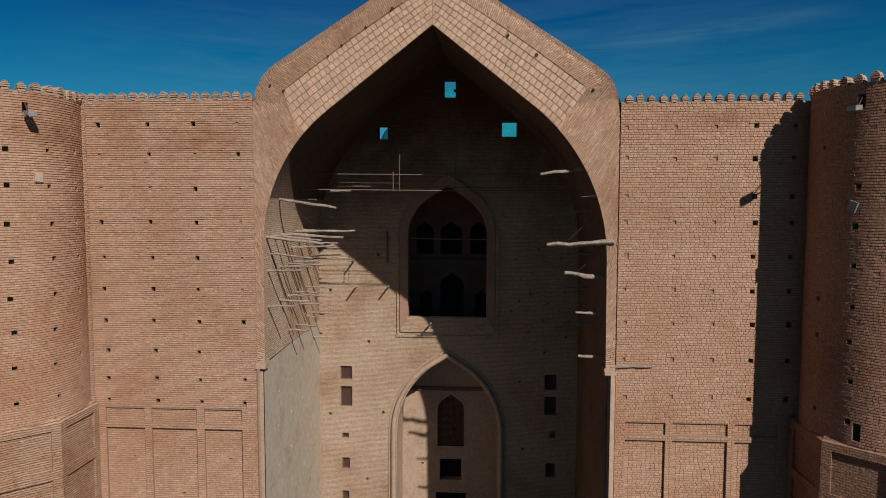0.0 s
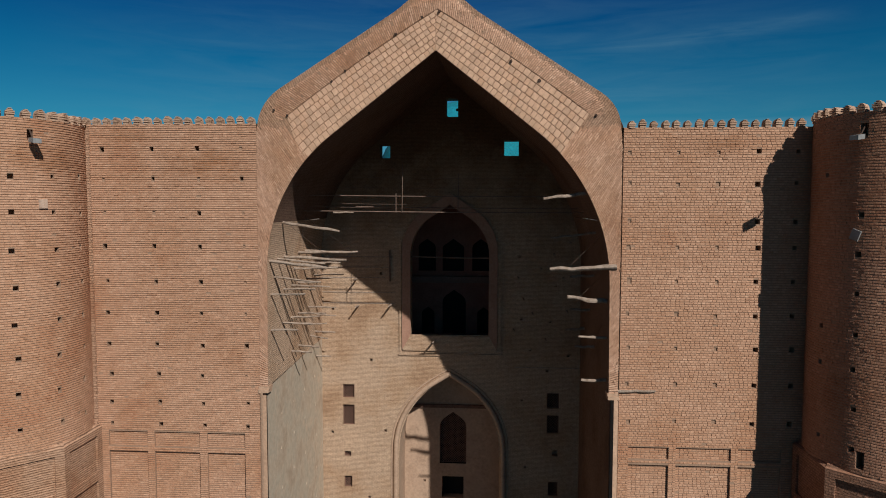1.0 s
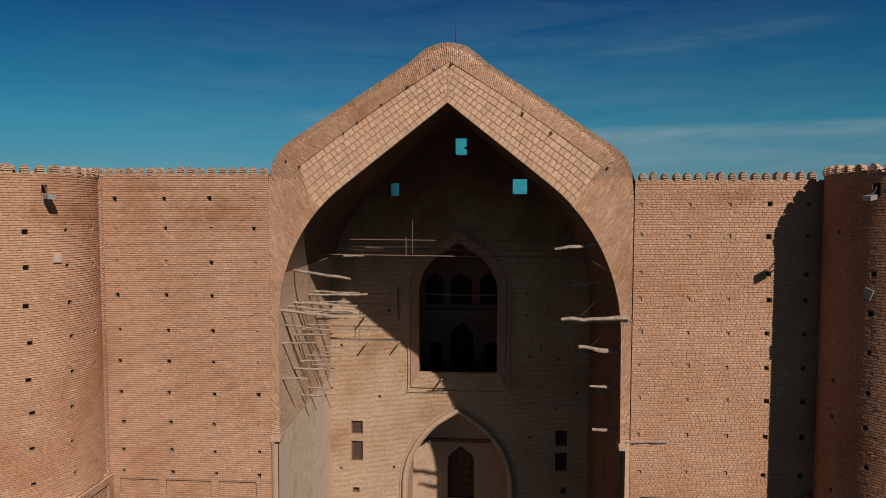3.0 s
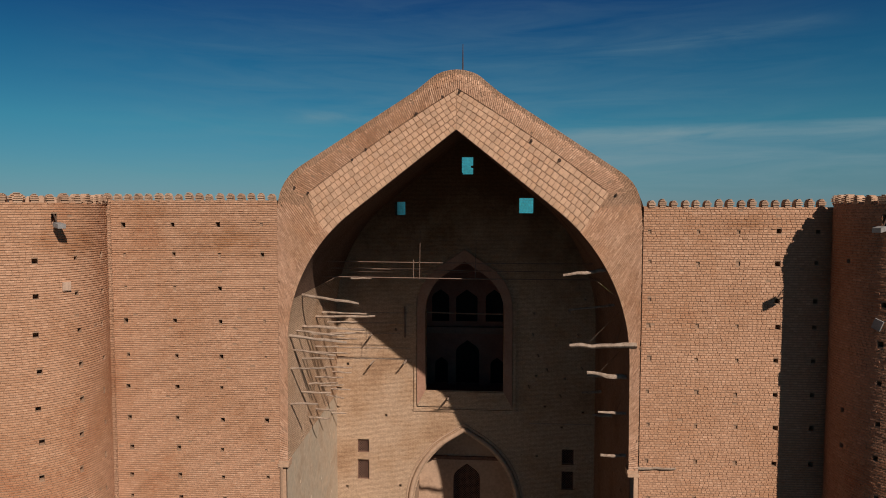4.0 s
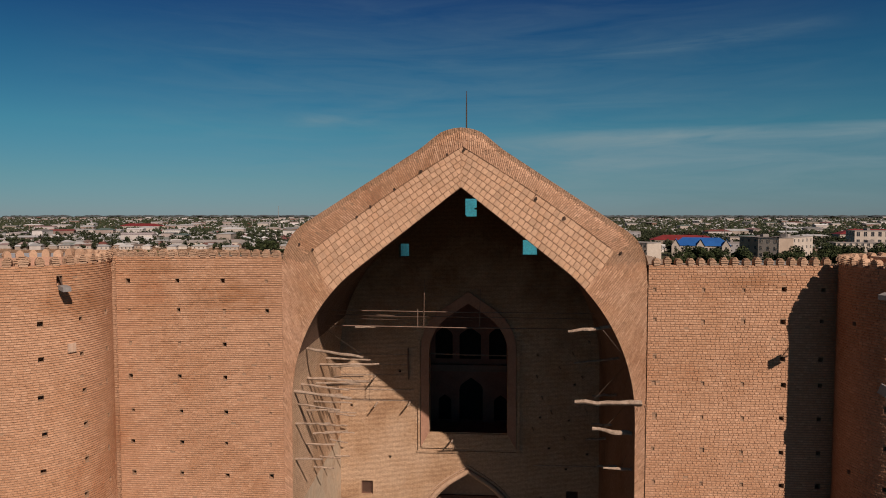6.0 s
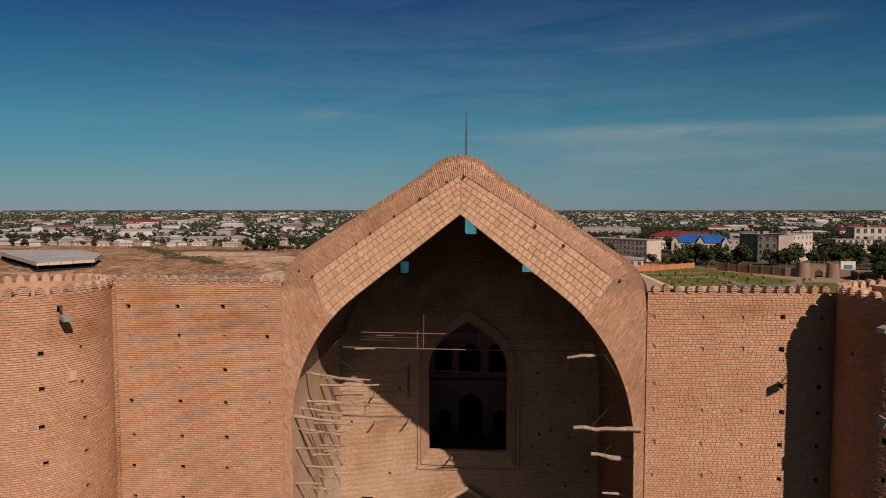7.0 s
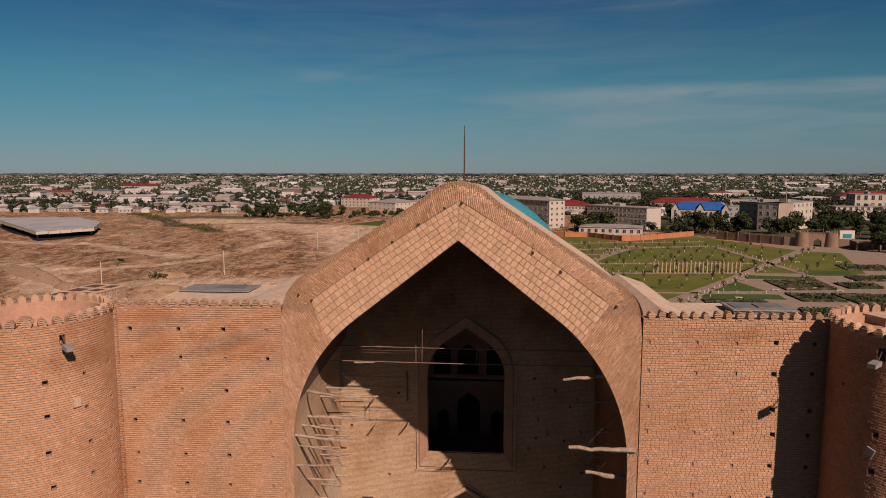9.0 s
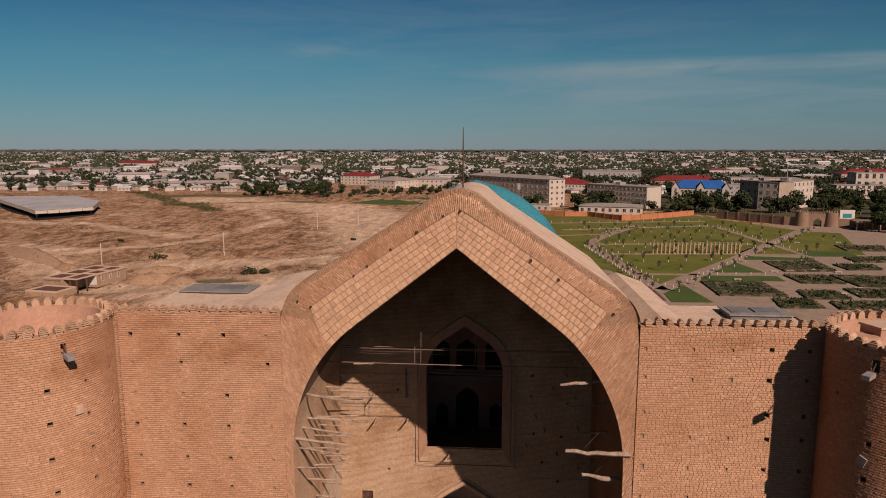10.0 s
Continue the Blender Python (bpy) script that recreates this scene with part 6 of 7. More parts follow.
def hedge_bed(poly, label):
    """A clipped dark bed with an uneven leafy top."""
    t_ = thing("hedge_bed", label, "hedge", "hedge beds in the park")
    geo = Geo()
    c = sum((Vector(p) for p in poly), Vector((0, 0))) / len(poly)
    rnd = random.Random(int(c.x * 7 + c.y))
    n_ = 14
    quad = [Vector(p) for p in poly]
    def at(u, v):
        return quad[0].lerp(quad[1], u).lerp(quad[3].lerp(quad[2], u), v)
    hz = {(i, j): GROUND + (0.6 + rnd.uniform(-0.2, 0.25) if min(i, j, n_ - i, n_ - j) > 0 else 0.5) - (0.4 if 2 < i < n_ - 2 and 2 < j < n_ - 2 else 0) for i in range(n_ + 1) for j in range(n_ + 1)}
    for i in range(n_):
        for j in range(n_):
            geo.face([(*at(a / n_, b_ / n_), hz[a, b_]) for a, b_ in ((i, j), (i, j + 1), (i + 1, j + 1), (i + 1, j))])
    ring = [(i, 0) for i in range(n_)] + [(n_, j) for j in range(n_)] + [(i, n_) for i in range(n_, 0, -1)] + [(0, j) for j in range(n_, 0, -1)]
    for a, b_ in zip(ring, ring[1:] + ring[:1]):
        pa, pb = at(a[0] / n_, a[1] / n_), at(b_[0] / n_, b_[1] / n_)
        geo.face([(*pa, GROUND), (*pb, GROUND), (*pb, hz[b_]), (*pa, hz[a])])
    part("hedge", geo, M_HEDGE, t_)
    geo = Geo()
    for k in range(260):
        p = at(rnd.random(), rnd.random())
        s = rnd.uniform(0.25, 0.6)
        z = GROUND + 0.35 + rnd.uniform(0, 0.35)
        a = rnd.uniform(0, 6.3)
        d = Vector((math.cos(a), math.sin(a))) * s
        geo.face([(p.x - d.x, p.y - d.y, z - s * 0.5), (p.x + d.x, p.y + d.y, z - s * 0.3), (p.x + d.y * 0.3, p.y - d.x * 0.3, z + s * 0.7)])
    tagged(part("shrub_growth", geo, M_LEAF, t_), kind="stuff")


for poly in ([(69, 172.5), (87.7, 172.1), (87.3, 152.3), (68, 151.8)], [(103.5, 210.8), (123.3, 212.1), (120.9, 192.6), (103, 190.6)], [(99.5, 184.2), (112.9, 184.4), (112.9, 171), (99.6, 171.2)],
             [(92.8, 159.8), (103.8, 160.6), (103.4, 149.9), (90.9, 149.1)], [(114.7, 185.2), (131.8, 183.8), (129, 166), (114.7, 167.2)], [(81.5, 149.2), (91.5, 149.1), (90.8, 138.6), (79.2, 138.2)],
             [(95.4, 146.2), (110.9, 147.3), (109, 137.2), (93.9, 137.6)], [(150.4, 253.6), (170.9, 253.1), (163.5, 239), (147.7, 237.9)], [(108, 164), (122, 163), (120, 152), (107, 152)],
             [(126, 206), (140, 206), (138, 196), (126, 195)], [(138, 222), (156, 224), (152, 212), (137, 211)], [(96, 132), (112, 133), (111, 124), (96, 123)]):
    hedge_bed(poly, "clipped dark hedge bed with low shrubs on the plaza")

M_SANDSTONE = mottled("yellow sandstone", [(0.3, (0.3, 0.215, 0.125)), (0.7, (0.38, 0.28, 0.17))], 0.5, 4.0)
# row of pale columns
geo = Geo()
tube(geo, [(0, 0, -0.3), (0, 0, 0.1), (0, 0, 0.12), (0, 0, 4.1), (0, 0, 4.12), (0, 0, 4.4)], [0.55, 0.55, 0.4, 0.36, 0.5, 0.5], 10)
COL = geo.mesh("column", 40)
COL.materials.append(M_SANDSTONE)
for k in range(22):
    ob = part("column", COL, M_CREAM)
    ob.location = (67.4 + 34.2 * k / 21, 226.4 + 2.4 * k / 21, GROUND + 0.2)
    tagged(ob, "pale free-standing stone column in a row on the lawn", "column", "column row in the park")

# short white posts along the paths
geo = Geo()
geo.prism([(-0.08, -0.08), (0.08, -0.08), (0.08, 0.08), (-0.08, 0.08)], -0.3, 0.85)
geo.prism([(-0.13, -0.13), (0.13, -0.13), (0.13, 0.13), (-0.13, 0.13)], 0.85, 0.95)
POST = geo.mesh("path_post")
POST.materials.append(M_WHITE)
for (ax, ay), (bx, by), off in (((53.6, 162), (140, 281), -3.4), ((53.6, 162), (45.8, 244.6), -2.8), ((53.6, 162), (45.8, 244.6), 2.8), ((50.5, 224.7), (101.6, 228.2), 1.6), ((48.6, 251.1), (117.4, 255.8), -1.6), ((40, 300), (122, 324), -2.0), ((36, 330), (125, 345), 1.8), ((122.1, 324.4), (125.9, 229.8), 2.2), ((70, 183.8), (96.7, 184.0), 0.0), ((58.5, 280.4), (82, 321.6), 2.8)):
    ln = math.dist((ax, ay), (bx, by))
    for k in range(int(ln / 5.2)):
        f = (k + 0.5 + R2.uniform(-0.2, 0.2)) / int(ln / 5.2)
        ob = part("path_post", POST, M_WHITE)
        ob.location = (ax + (bx - ax) * f - (by - ay) / ln * off, ay + (by - ay) * f + (bx - ax) / ln * off, GROUND + 0.1)
        tagged(ob, "short white post beside a park path", "post", "white posts along the paths")

# benches
geo = Geo()
geo.box(-1.1, 1.1, -0.4, 0.4, 0.4, 0.55)
geo.box(-1.0, -0.7, -0.35, 0.35, 0, 0.4)
geo.box(0.7, 1.0, -0.35, 0.35, 0, 0.4)
BENCH = geo.mesh("bench")
BENCH.materials.append(M_CREAM)
for x, y in ((81.4, 175.1), (112.5, 164.2), (104, 156.2), (108.6, 155.7), (114, 194.1), (104.8, 191.5), (156.3, 261.8), (138, 260.5), (99, 190), (120, 190)):
    ob = part("bench", BENCH, M_CREAM)
    ob.matrix_basis = pose(x, y, GROUND + 0.05, 0, 0, R2.choice((0, 4, -5)))
    tagged(ob, "pale stone bench on the plaza", "bench", "benches on the plaza")


def leaf_cloud(geo, c, rx, rz_, n_, size, rnd):
    """Leaf clumps scattered through a lumpy crown."""
    lumps = [(Vector((rnd.uniform(-0.55, 0.55) * rx, rnd.uniform(-0.55, 0.55) * rx, rnd.uniform(-0.5, 0.6) * rz_)), rnd.uniform(0.4, 0.65)) for _ in range(7)]
    for _ in range(n_):
        o, s = rnd.choice(lumps)
        d = Vector((rnd.gauss(0, 1), rnd.gauss(0, 1), rnd.gauss(0, 1))).normalized()
        p = Vector(c) + o + Vector((d.x * rx * s, d.y * rx * s, d.z * rz_ * s)) * rnd.uniform(0.75, 1.05)
        a = Vector((rnd.gauss(0, 1), rnd.gauss(0, 1), rnd.gauss(0, 1))).normalized() * size * rnd.uniform(0.6, 1.3)
        b_ = a.cross(d + Vector((0.01, 0.02, 0.03))).normalized() * size * rnd.uniform(0.5, 1.0)
        geo.face([tuple(p - a), tuple(p - b_), tuple(p + a), tuple(p + b_)])


def tree_kind(h, r, n_, size, seed, white=False):
    rnd = random.Random(seed)
    t_ = thing("young_tree" if white else "tree", "broad-leaved tree with dense dark green crown" if not white else "young park tree with a whitewashed trunk", "tree", "trees" if not white else "young park trees")
    geo = Geo()
    th = h * 0.42
    tube(geo, [(0, 0, -0.3), (0.05, 0, th * 0.5), (0.0, 0.08, th), (0.1, 0.1, h * 0.8)], [0.035 * h, 0.028 * h, 0.022 * h, 0.008 * h], 7)
    for k in range(5):
        a = k * 1.3 + rnd.random()
        tube(geo, [(0, 0.05, th * (0.8 + 0.1 * k)), (math.cos(a) * r * 0.6, math.sin(a) * r * 0.6, h * (0.55 + 0.06 * k))], [0.016 * h, 0.005 * h], 5)
    part("trunk", geo, M_BARK, t_)
    if white:
        geo = Geo()
        tube(geo, [(0, 0, 0), (0.02, 0, 1.0)], [0.13, 0.11], 6)
        part("whitewash", geo, M_WHITE, t_)
    geo = Geo()
    leaf_cloud(geo, (0, 0, h * 0.66), r, h * 0.36, n_, size, rnd)
    part("crown", geo, M_LEAF, t_)
    return t_


# unseen dark sheet added before and inside the portal to damp bounced light
flat("forecourt", [(-220, -380), (220, -380), (220, 13.8), (-220, 13.8)], 0.06, mottled("bounce-damping dark ground", [(0.3, (0.032, 0.029, 0.026)), (0.7, (0.055, 0.05, 0.044))], 0.1, 2.0), "unseen dark ground before the portal, damping bounced light")
KINDS = [tree_kind(9, 3.9, 620, 0.6, 1), tree_kind(11, 4.4, 700, 0.65, 2), tree_kind(7.5, 3.6, 520, 0.55, 3), tree_kind(13, 3.4, 640, 0.6, 4)]
spots = []
for k in range(95):  # grove behind the field
    f = R2.random()
    spots.append((-205 + 165 * f + R2.uniform(-6, 6), 500 + 62 * max(0, f - 0.55) + R2.uniform(0, 50)))
for k in range(40):
    spots.append((R2.uniform(-60, 30), R2.uniform(560, 640)))
for k in range(38):  # along the park's far side
    spots.append((R2.uniform(100, 170), R2.uniform(392, 425)))
for k in range(100):
    spots.append((R2.uniform(225, 350), R2.uniform(352, 480)))
for k in range(16):
    f = R2.random()
    spots.append((183 + 60 * f, 395 + 26 * f + R2.uniform(-4, 6)))
for k in range(20):
    spots.append((R2.uniform(62, 84), R2.uniform(400, 425)))
for k in range(12):
    spots.append((R2.uniform(8, 40), R2.uniform(412, 424)))
for k in range(14):
    spots.append((R2.uniform(196, 250), R2.uniform(290, 330)))
for i, (x, y) in enumerate(spots):
    src = KINDS[i % 4]
    s = R2.uniform(0.75, 1.2) * (0.55 if 0.245 < x / y < 0.31 and y < 440 or -0.225 < x / y < 0.01 and y > 480 else 1.0)
    m = pose(x, y, GROUND, 0, 0, R2.uniform(0, 360)) @ Matrix.Diagonal((s * 1.15, s * 1.15, s, 1))
    if i < 4:
        src.matrix_basis = m
    else:
        copy_thing(src, m)
YOUNG = [tree_kind(3.2, 0.7, 60, 0.2, 21, True), tree_kind(4.0, 0.9, 75, 0.22, 22, True), tree_kind(2.6, 0.6, 45, 0.18, 23, True)]
young = []
for row in range(8):
    for col in range(12):
        x = 52 + 8 * col + R2.uniform(-1, 1)
        y = 190 + 17 * row + 0.1 * col * 8 + R2.uniform(-1.5, 1.5)
        on = y - 158.6 > (x - 53.6) * 1.373 + 4 and x > 47 and y < 372 - abs(x - 100) * 0.3
        if on:
            young.append((x, y))
for k in range(15):
    f = k / 14
    young.append((53.6 + 109 * f + 4.2, 158.6 + 149.8 * f - 2.6))
    young.append((45.8 + 7.8 * f - 3.2 + 0.5, 244.6 - 86 * f))
for k in range(22):
    young.append((78 + R2.uniform(0, 85), 176 + R2.uniform(0, 100)))
for i, (x, y) in enumerate(young):
    m = pose(x, y, GROUND, 0, 0, R2.uniform(0, 360))
    if i < 3:
        YOUNG[i].matrix_basis = m
    else:
        copy_thing(YOUNG[i % 3], m)


# ---- buildings ----
WIN_MESH = {}


def window_mesh(w, h):
    k = (round(w, 2), round(h, 2))
    if k not in WIN_MESH:
        geo = Geo()
        pane = Geo()
        pane.box(-w / 2, w / 2, -0.04, 0.1, 0, h)
        pane = pane.mesh("pane")
        pane.materials.append(M_GLASS)
        for x0, x1, z0_, z1_ in ((-w / 2 - 0.1, -w / 2, -0.1, h + 0.1), (w / 2, w / 2 + 0.1, -0.1, h + 0.1), (-w / 2, w / 2, h, h + 0.1), (-w / 2 - 0.15, w / 2 + 0.15, -0.14, 0), (-0.04, 0.04, 0, h)):
            geo.box(x0, x1, -0.1, 0.1, z0_, z1_)
        me = geo.mesh("window")
        me.materials.append(M_WHITE)
        WIN_MESH[k] = (me, pane)
    return WIN_MESH[k]


def window(parent, w, h, m):
    """A framed window with its pane."""
    me, pane = window_mesh(w, h)
    ob = part("window", me, M_WHITE, parent)
    ob.matrix_basis = m
    part("pane", pane, M_GLASS, ob)
    return ob


def house(name, label, p0, p1, depth, height, floors, bays, wall, roof, kind="flat", roof_h=3.0, side_bays=3, win=(1.5, 1.6), ends=(True, True)):
    """A block whose front runs from p0 to p1 (as seen from the mausoleum), with windows and a roof of its own."""
    a, b_ = Vector(p0), Vector(p1)
    w = (b_ - a).length
    turn = math.degrees(math.atan2(b_.y - a.y, b_.x - a.x))
    t_ = thing(name, label, "building", at=(a.x, a.y, GROUND), turn=turn)
    geo = Geo()
    geo.box(0, w, 0, depth, -0.5, height)
    part("wall", geo, wall, t_)
    geo = Geo()
    o = 0.5
    if kind == "flat":
        geo.box(-0.2, w + 0.2, -0.2, depth + 0.2, height, height + 0.5)
        geo.box(w * 0.42, w * 0.5, depth * 0.3, depth * 0.7, height + 0.5, height + 2.4)
    else:
        e = (depth / 2) if kind == "hip" else 0.0
        e = min(e, w * 0.4)
        r0, r1 = (e, depth / 2, height + roof_h), (w - e, depth / 2, height + roof_h)
        c = [(-o, -o, height), (w + o, -o, height), (w + o, depth + o, height), (-o, depth + o, height)]
        geo.face([c[0], c[1], r1, r0])
        geo.face([c[1], c[2], r1])
        geo.face([c[2], c[3], r0, r1])
        geo.face([c[3], c[0], r0])
        geo.face(c[::-1])
    part("roof", geo, roof, t_)
    fh = height / floors
    for f in range(floors):
        z = f * fh + fh * 0.32
        for k in range(bays):
            window(t_, *win, pose(w * (k + 0.5) / bays, 0, z))
        for k in range(side_bays):
            if ends[1]:
                window(t_, *win, pose(w, depth * (k + 0.5) / side_bays, z, 0, 0, 90))
            if ends[0]:
                window(t_, *win, pose(0, depth * (k + 0.5) / side_bays, z, 0, 0, -90))
    return t_


house("dormitory", "cream five-storey block with rows of small windows", (-14, 503), (44.6, 428), 15, 19.5, 5, 18, M_CREAM, M_SLATE, "hip", 2.2, 3)
house("office_block", "long grey four-storey block with a cream end wall", (76, 463), (110.5, 422), 16, 14.5, 4, 16, M_CREAM, M_SLATE, "flat", 0, 0, (2.0, 1.7), (False, False))
house("low_hall", "low cream hall with a wide grey roof", (60, 388), (98, 379), 22, 4.6, 1, 9, M_CREAM, M_SLATE, "hip", 1.6, 3, (1.8, 2.2))
house("low_hall", "low cream rear hall with a stepped grey roof", (64, 412), (86, 407), 14, 8.0, 2, 6, M_CREAM, M_SLATE, "flat", 0, 2, (1.8, 1.6))
school_blue = house("blue_roofed_school", "white two-storey school under a bright blue roof", (152, 513.4), (194, 498.9), 16, 9, 2, 14, M_CREAM, M_BLUEROOF, "hip", 6.5, 3)
for f_ in (0.07, 0.5, 0.93):  # cross gables with white pediments
    gx, gw, gd = 44.4 * f_, 3.6, 6.5
    geo = Geo()
    r0, r1 = (gx, -1.4, 14.6), (gx, gd, 14.6)
    geo.face([(gx - gw, -1.4, 8.6), (gx - gw, gd, 8.6), r1, r0][::-1])
    geo.face([(gx + gw, -1.4, 8.6), r0, r1, (gx + gw, gd, 8.6)][::-1])
    part("gable_roof", geo, M_BLUEROOF, school_blue)
    geo = Geo()
    geo.box(gx - gw + 0.5, gx + gw - 0.5, -0.9, 0.0, -0.5, 9.0)
    geo.face([(gx - gw + 0.5, -0.9, 9.0), (gx + gw - 0.5, -0.9, 9.0), (gx, -0.9, 13.9)])
    bay = part("bay", geo, M_CREAM, school_blue)
    window(bay, 1.4, 2.0, pose(gx, -0.9, 6.6)).name = "bay_window"
house("stone_office", "cream four-storey office with tall windows", (194, 412), (232.6, 448), 14, 18.6, 4, 8, M_CREAM, M_SLATE, "flat", 0, 3, (1.6, 2.2))
# shaded face of the same cream office, its shade given as buff
house("stone_office", "four-storey office wing, shade put into its buff colour", (178.8, 440), (193.7, 412), 14, 18.6, 4, 6, M_BUFF, M_SLATE, "flat", 0, 0, (1.6, 2.2), (False, False))
house("hotel", "pale long hotel of three storeys", (288, 525), (352, 522), 16, 10.6, 3, 14, M_CREAM, M_SLATE, "flat", 0, 3, (2.0, 2.4))
house("hotel", "pale upper hotel wing with tall openings", (316, 550), (344, 547), 18, 20, 3, 5, M_CREAM, M_SLATE, "flat", 0, 3, (2.6, 4.0))
house("school", "white school under a dark red roof", (-165, 700), (-129, 686.5), 22, 10, 3, 8, M_CREAM, M_REDROOF, "hip", 4.0, 4)
house("hall", "cream hall with a pale roof", (-122, 640), (-92, 622), 40, 8, 2, 6, M_CREAM, M_SLATE, "hip", 3.5, 6)
house("hall", "cream hall with a pale roof", (-84, 660), (-45, 652), 30, 8, 2, 8, M_CREAM, M_SLATE, "hip", 3.0, 5)
house("red_roofed_market", "long white market under a red roof", (-777, 1297), (-684, 1266), 30, 9, 2, 16, M_CREAM, M_REDROOF, "hip", 5.0, 4)
house("long_shed", "low long shed with a green-grey roof", (-330, 612), (-250, 640), 16, 5, 1, 12, M_CREAM, M_SLATE, "hip", 2.5, 3)
house("red_roofed_hall", "wide hall under a dark red roof", (58, 585), (94, 575), 26, 8, 2, 12, M_CREAM, M_REDROOF, "hip", 5.0, 5)
house("red_roofed_hall", "wide hall under a dark red roof", (168, 650), (226, 638), 26, 8, 2, 16, M_BUFF, M_REDROOF, "hip", 5.0, 5)
house("red_roofed_hall", "long hall under a dull red roof", (211, 725), (258, 715), 24, 6, 2, 16, M_BUFF, M_REDROOF, "hip", 4.0, 5)
house("red_roofed_college", "long college under a red roof", (425, 785), (560, 760), 30, 10, 2, 24, M_CREAM, M_REDROOF, "hip", 6.0, 5)
house("warehouse", "wide pale flat-roofed warehouse in town", (120, 800), (190, 790), 40, 12, 2, 12, M_GREYWALL, M_SLATE, "flat", 0, 5)
house("apartment_block", "pale four-storey apartment block with small windows", (30, 640), (60, 610), 14, 12, 4, 8, M_CREAM, M_SLATE, "hip", 2.0, 3)
house("flat_hall", "pale flat-roofed hall behind dark trees", (205, 560), (232, 556), 20, 9, 2, 6, M_GREYWALL, M_SLATE, "flat", 0, 3)
house("flat_hall", "long pale hall with a flat grey roof", (262, 690), (330, 680), 26, 9, 2, 14, M_CREAM, M_SLATE, "flat", 0, 4)
house("kiosk", "small white kiosk by the fence", (30, 404), (42, 400), 7, 4, 1, 3, M_CREAM, M_SLATE, "flat", 0, 2)


def fence(name, pts, h, mat_, label):
    t_ = thing(name, label, "fence")
    for p, q in zip(pts, pts[1:]):
        a, b_ = Vector(p), Vector(q)
        n_ = max(1, int((b_ - a).length / 6))
        for k in range(n_):
            u, v = a.lerp(b_, k / n_), a.lerp(b_, (k + 1) / n_)
            d = (v - u).normalized()
            s = Vector((-d.y, d.x)) * 0.2
            geo = Geo()
            geo.prism([tuple(u + d * 0.3 - s), tuple(v - d * 0.3 - s), tuple(v - d * 0.3 + s), tuple(u + d * 0.3 + s)], GROUND - 0.3, GROUND + h)
            part("panel", geo, mat_, t_)
            geo = Geo()
            geo.prism([tuple(u - d * 0.3 - s * 1.8), tuple(u + d * 0.3 - s * 1.8), tuple(u + d * 0.3 + s * 1.8), tuple(u - d * 0.3 + s * 1.8)], GROUND - 0.3, GROUND + h + 0.4)
            part("post", geo, mat_, t_)
    return t_


fence("brick_fence", [(20, 385), (49, 367.8), (62.8, 368.8), (79, 347), (97.2, 356.3), (130.2, 381.2)], 3.0, M_ORANGE, "orange brick fence along the park edge")

# fortress gate with two round towers
M_GATE = mottled("brown mud wall", [(0.3, (0.19, 0.12, 0.082)), (0.7, (0.25, 0.165, 0.112))], 0.3, 2.5)
gate = thing("fortress_gate", "rebuilt clay fortress gate with two round towers", "gate")
for x, y in ((170.6, 327.7), (184.2, 324.4)):
    geo = Geo()
    tube(geo, [(x, y, GROUND - 0.5), (x, y, GROUND + 4), (x, y, GROUND + 7.6)], [3.6, 3.3, 3.1], 20)
    part("gate_tower", geo, M_GATE, gate, smooth=40)
    for k in range(12):
        a = k * math.pi / 6
        geo = Geo()
        geo.box(-0.35, 0.35, -0.25, 0.25, 0, 0.9)
        ob = part("merlon", geo, M_GATE, gate)
        ob.matrix_basis = pose(x + 2.65 * math.cos(a), y + 2.65 * math.sin(a), GROUND + 7.55, 0, 0, math.degrees(a) + 90)
geo = Geo()
gp = opening(7.0, 1.9, 0.0, 2.8, 4.4)
arched_panel(geo, 0, 14, 0, 6.8, gp, 0)
arched_panel(geo, 0, 14, 0, 6.8, gp, 3)
sweep_y(geo, gp[::-1], 0, 3, 1)
geo.face([(0, 0, 6.8), (14, 0, 6.8), (14, 3, 6.8), (0, 3, 6.8)])
for k in range(12):
    geo.box(0.4 + 1.15 * k, 1.1 + 1.15 * k, 0.05, 0.5, 6.78, 7.6)
ob = part("gate_wall", geo, M_GATE, gate)
ob.matrix_basis = pose(170.6, 326.2, GROUND, 0, 0, -13.6)
fence("fortress_wall", [(137.9, 363.2), (163.4, 331.5), (168, 328.5)], 4.6, M_GATE, "long clay fortress wall")
fence("fortress_wall", [(187, 323), (206, 316)], 4.6, M_GATE, "short clay fortress wall")
pav = thing("pavilion", "dark open pavilion beside the gate", "pavilion")
geo = Geo()
geo.box(0, 26, 0, 9, 3.8, 4.6)
ob = part("roof", geo, M_GATE, pav)
ob.matrix_basis = pose(189, 309, GROUND, 0, 0, -8)
geo = Geo()
geo.box(0, 26, 8.4, 9, -0.2, 3.8)
ob = part("wall", geo, M_GATE, pav)
ob.matrix_basis = pose(189, 309, GROUND, 0, 0, -8)
for k in range(8):
    geo = Geo()
    geo.box(-0.3, 0.3, 0, 0.6, -0.2, 3.8)
    ob = part("post", geo, M_GATE, pav)
    ob.matrix_basis = pose(189, 309, GROUND, 0, 0, -8) @ pose(0.4 + 25.2 * k / 7, 0.1, 0)
sign = thing("billboard", "pale billboard with a blue dome picture", "billboard", at=(201.5, 342, GROUND))
geo = Geo()
geo.box(-4, 4, -0.2, 0.2, 2.4, 7.4)
part("board", geo, M_WHITE, sign)
geo = Geo()
geo.box(-2.4, 2.4, -0.24, -0.2, 3.0, 5.4)
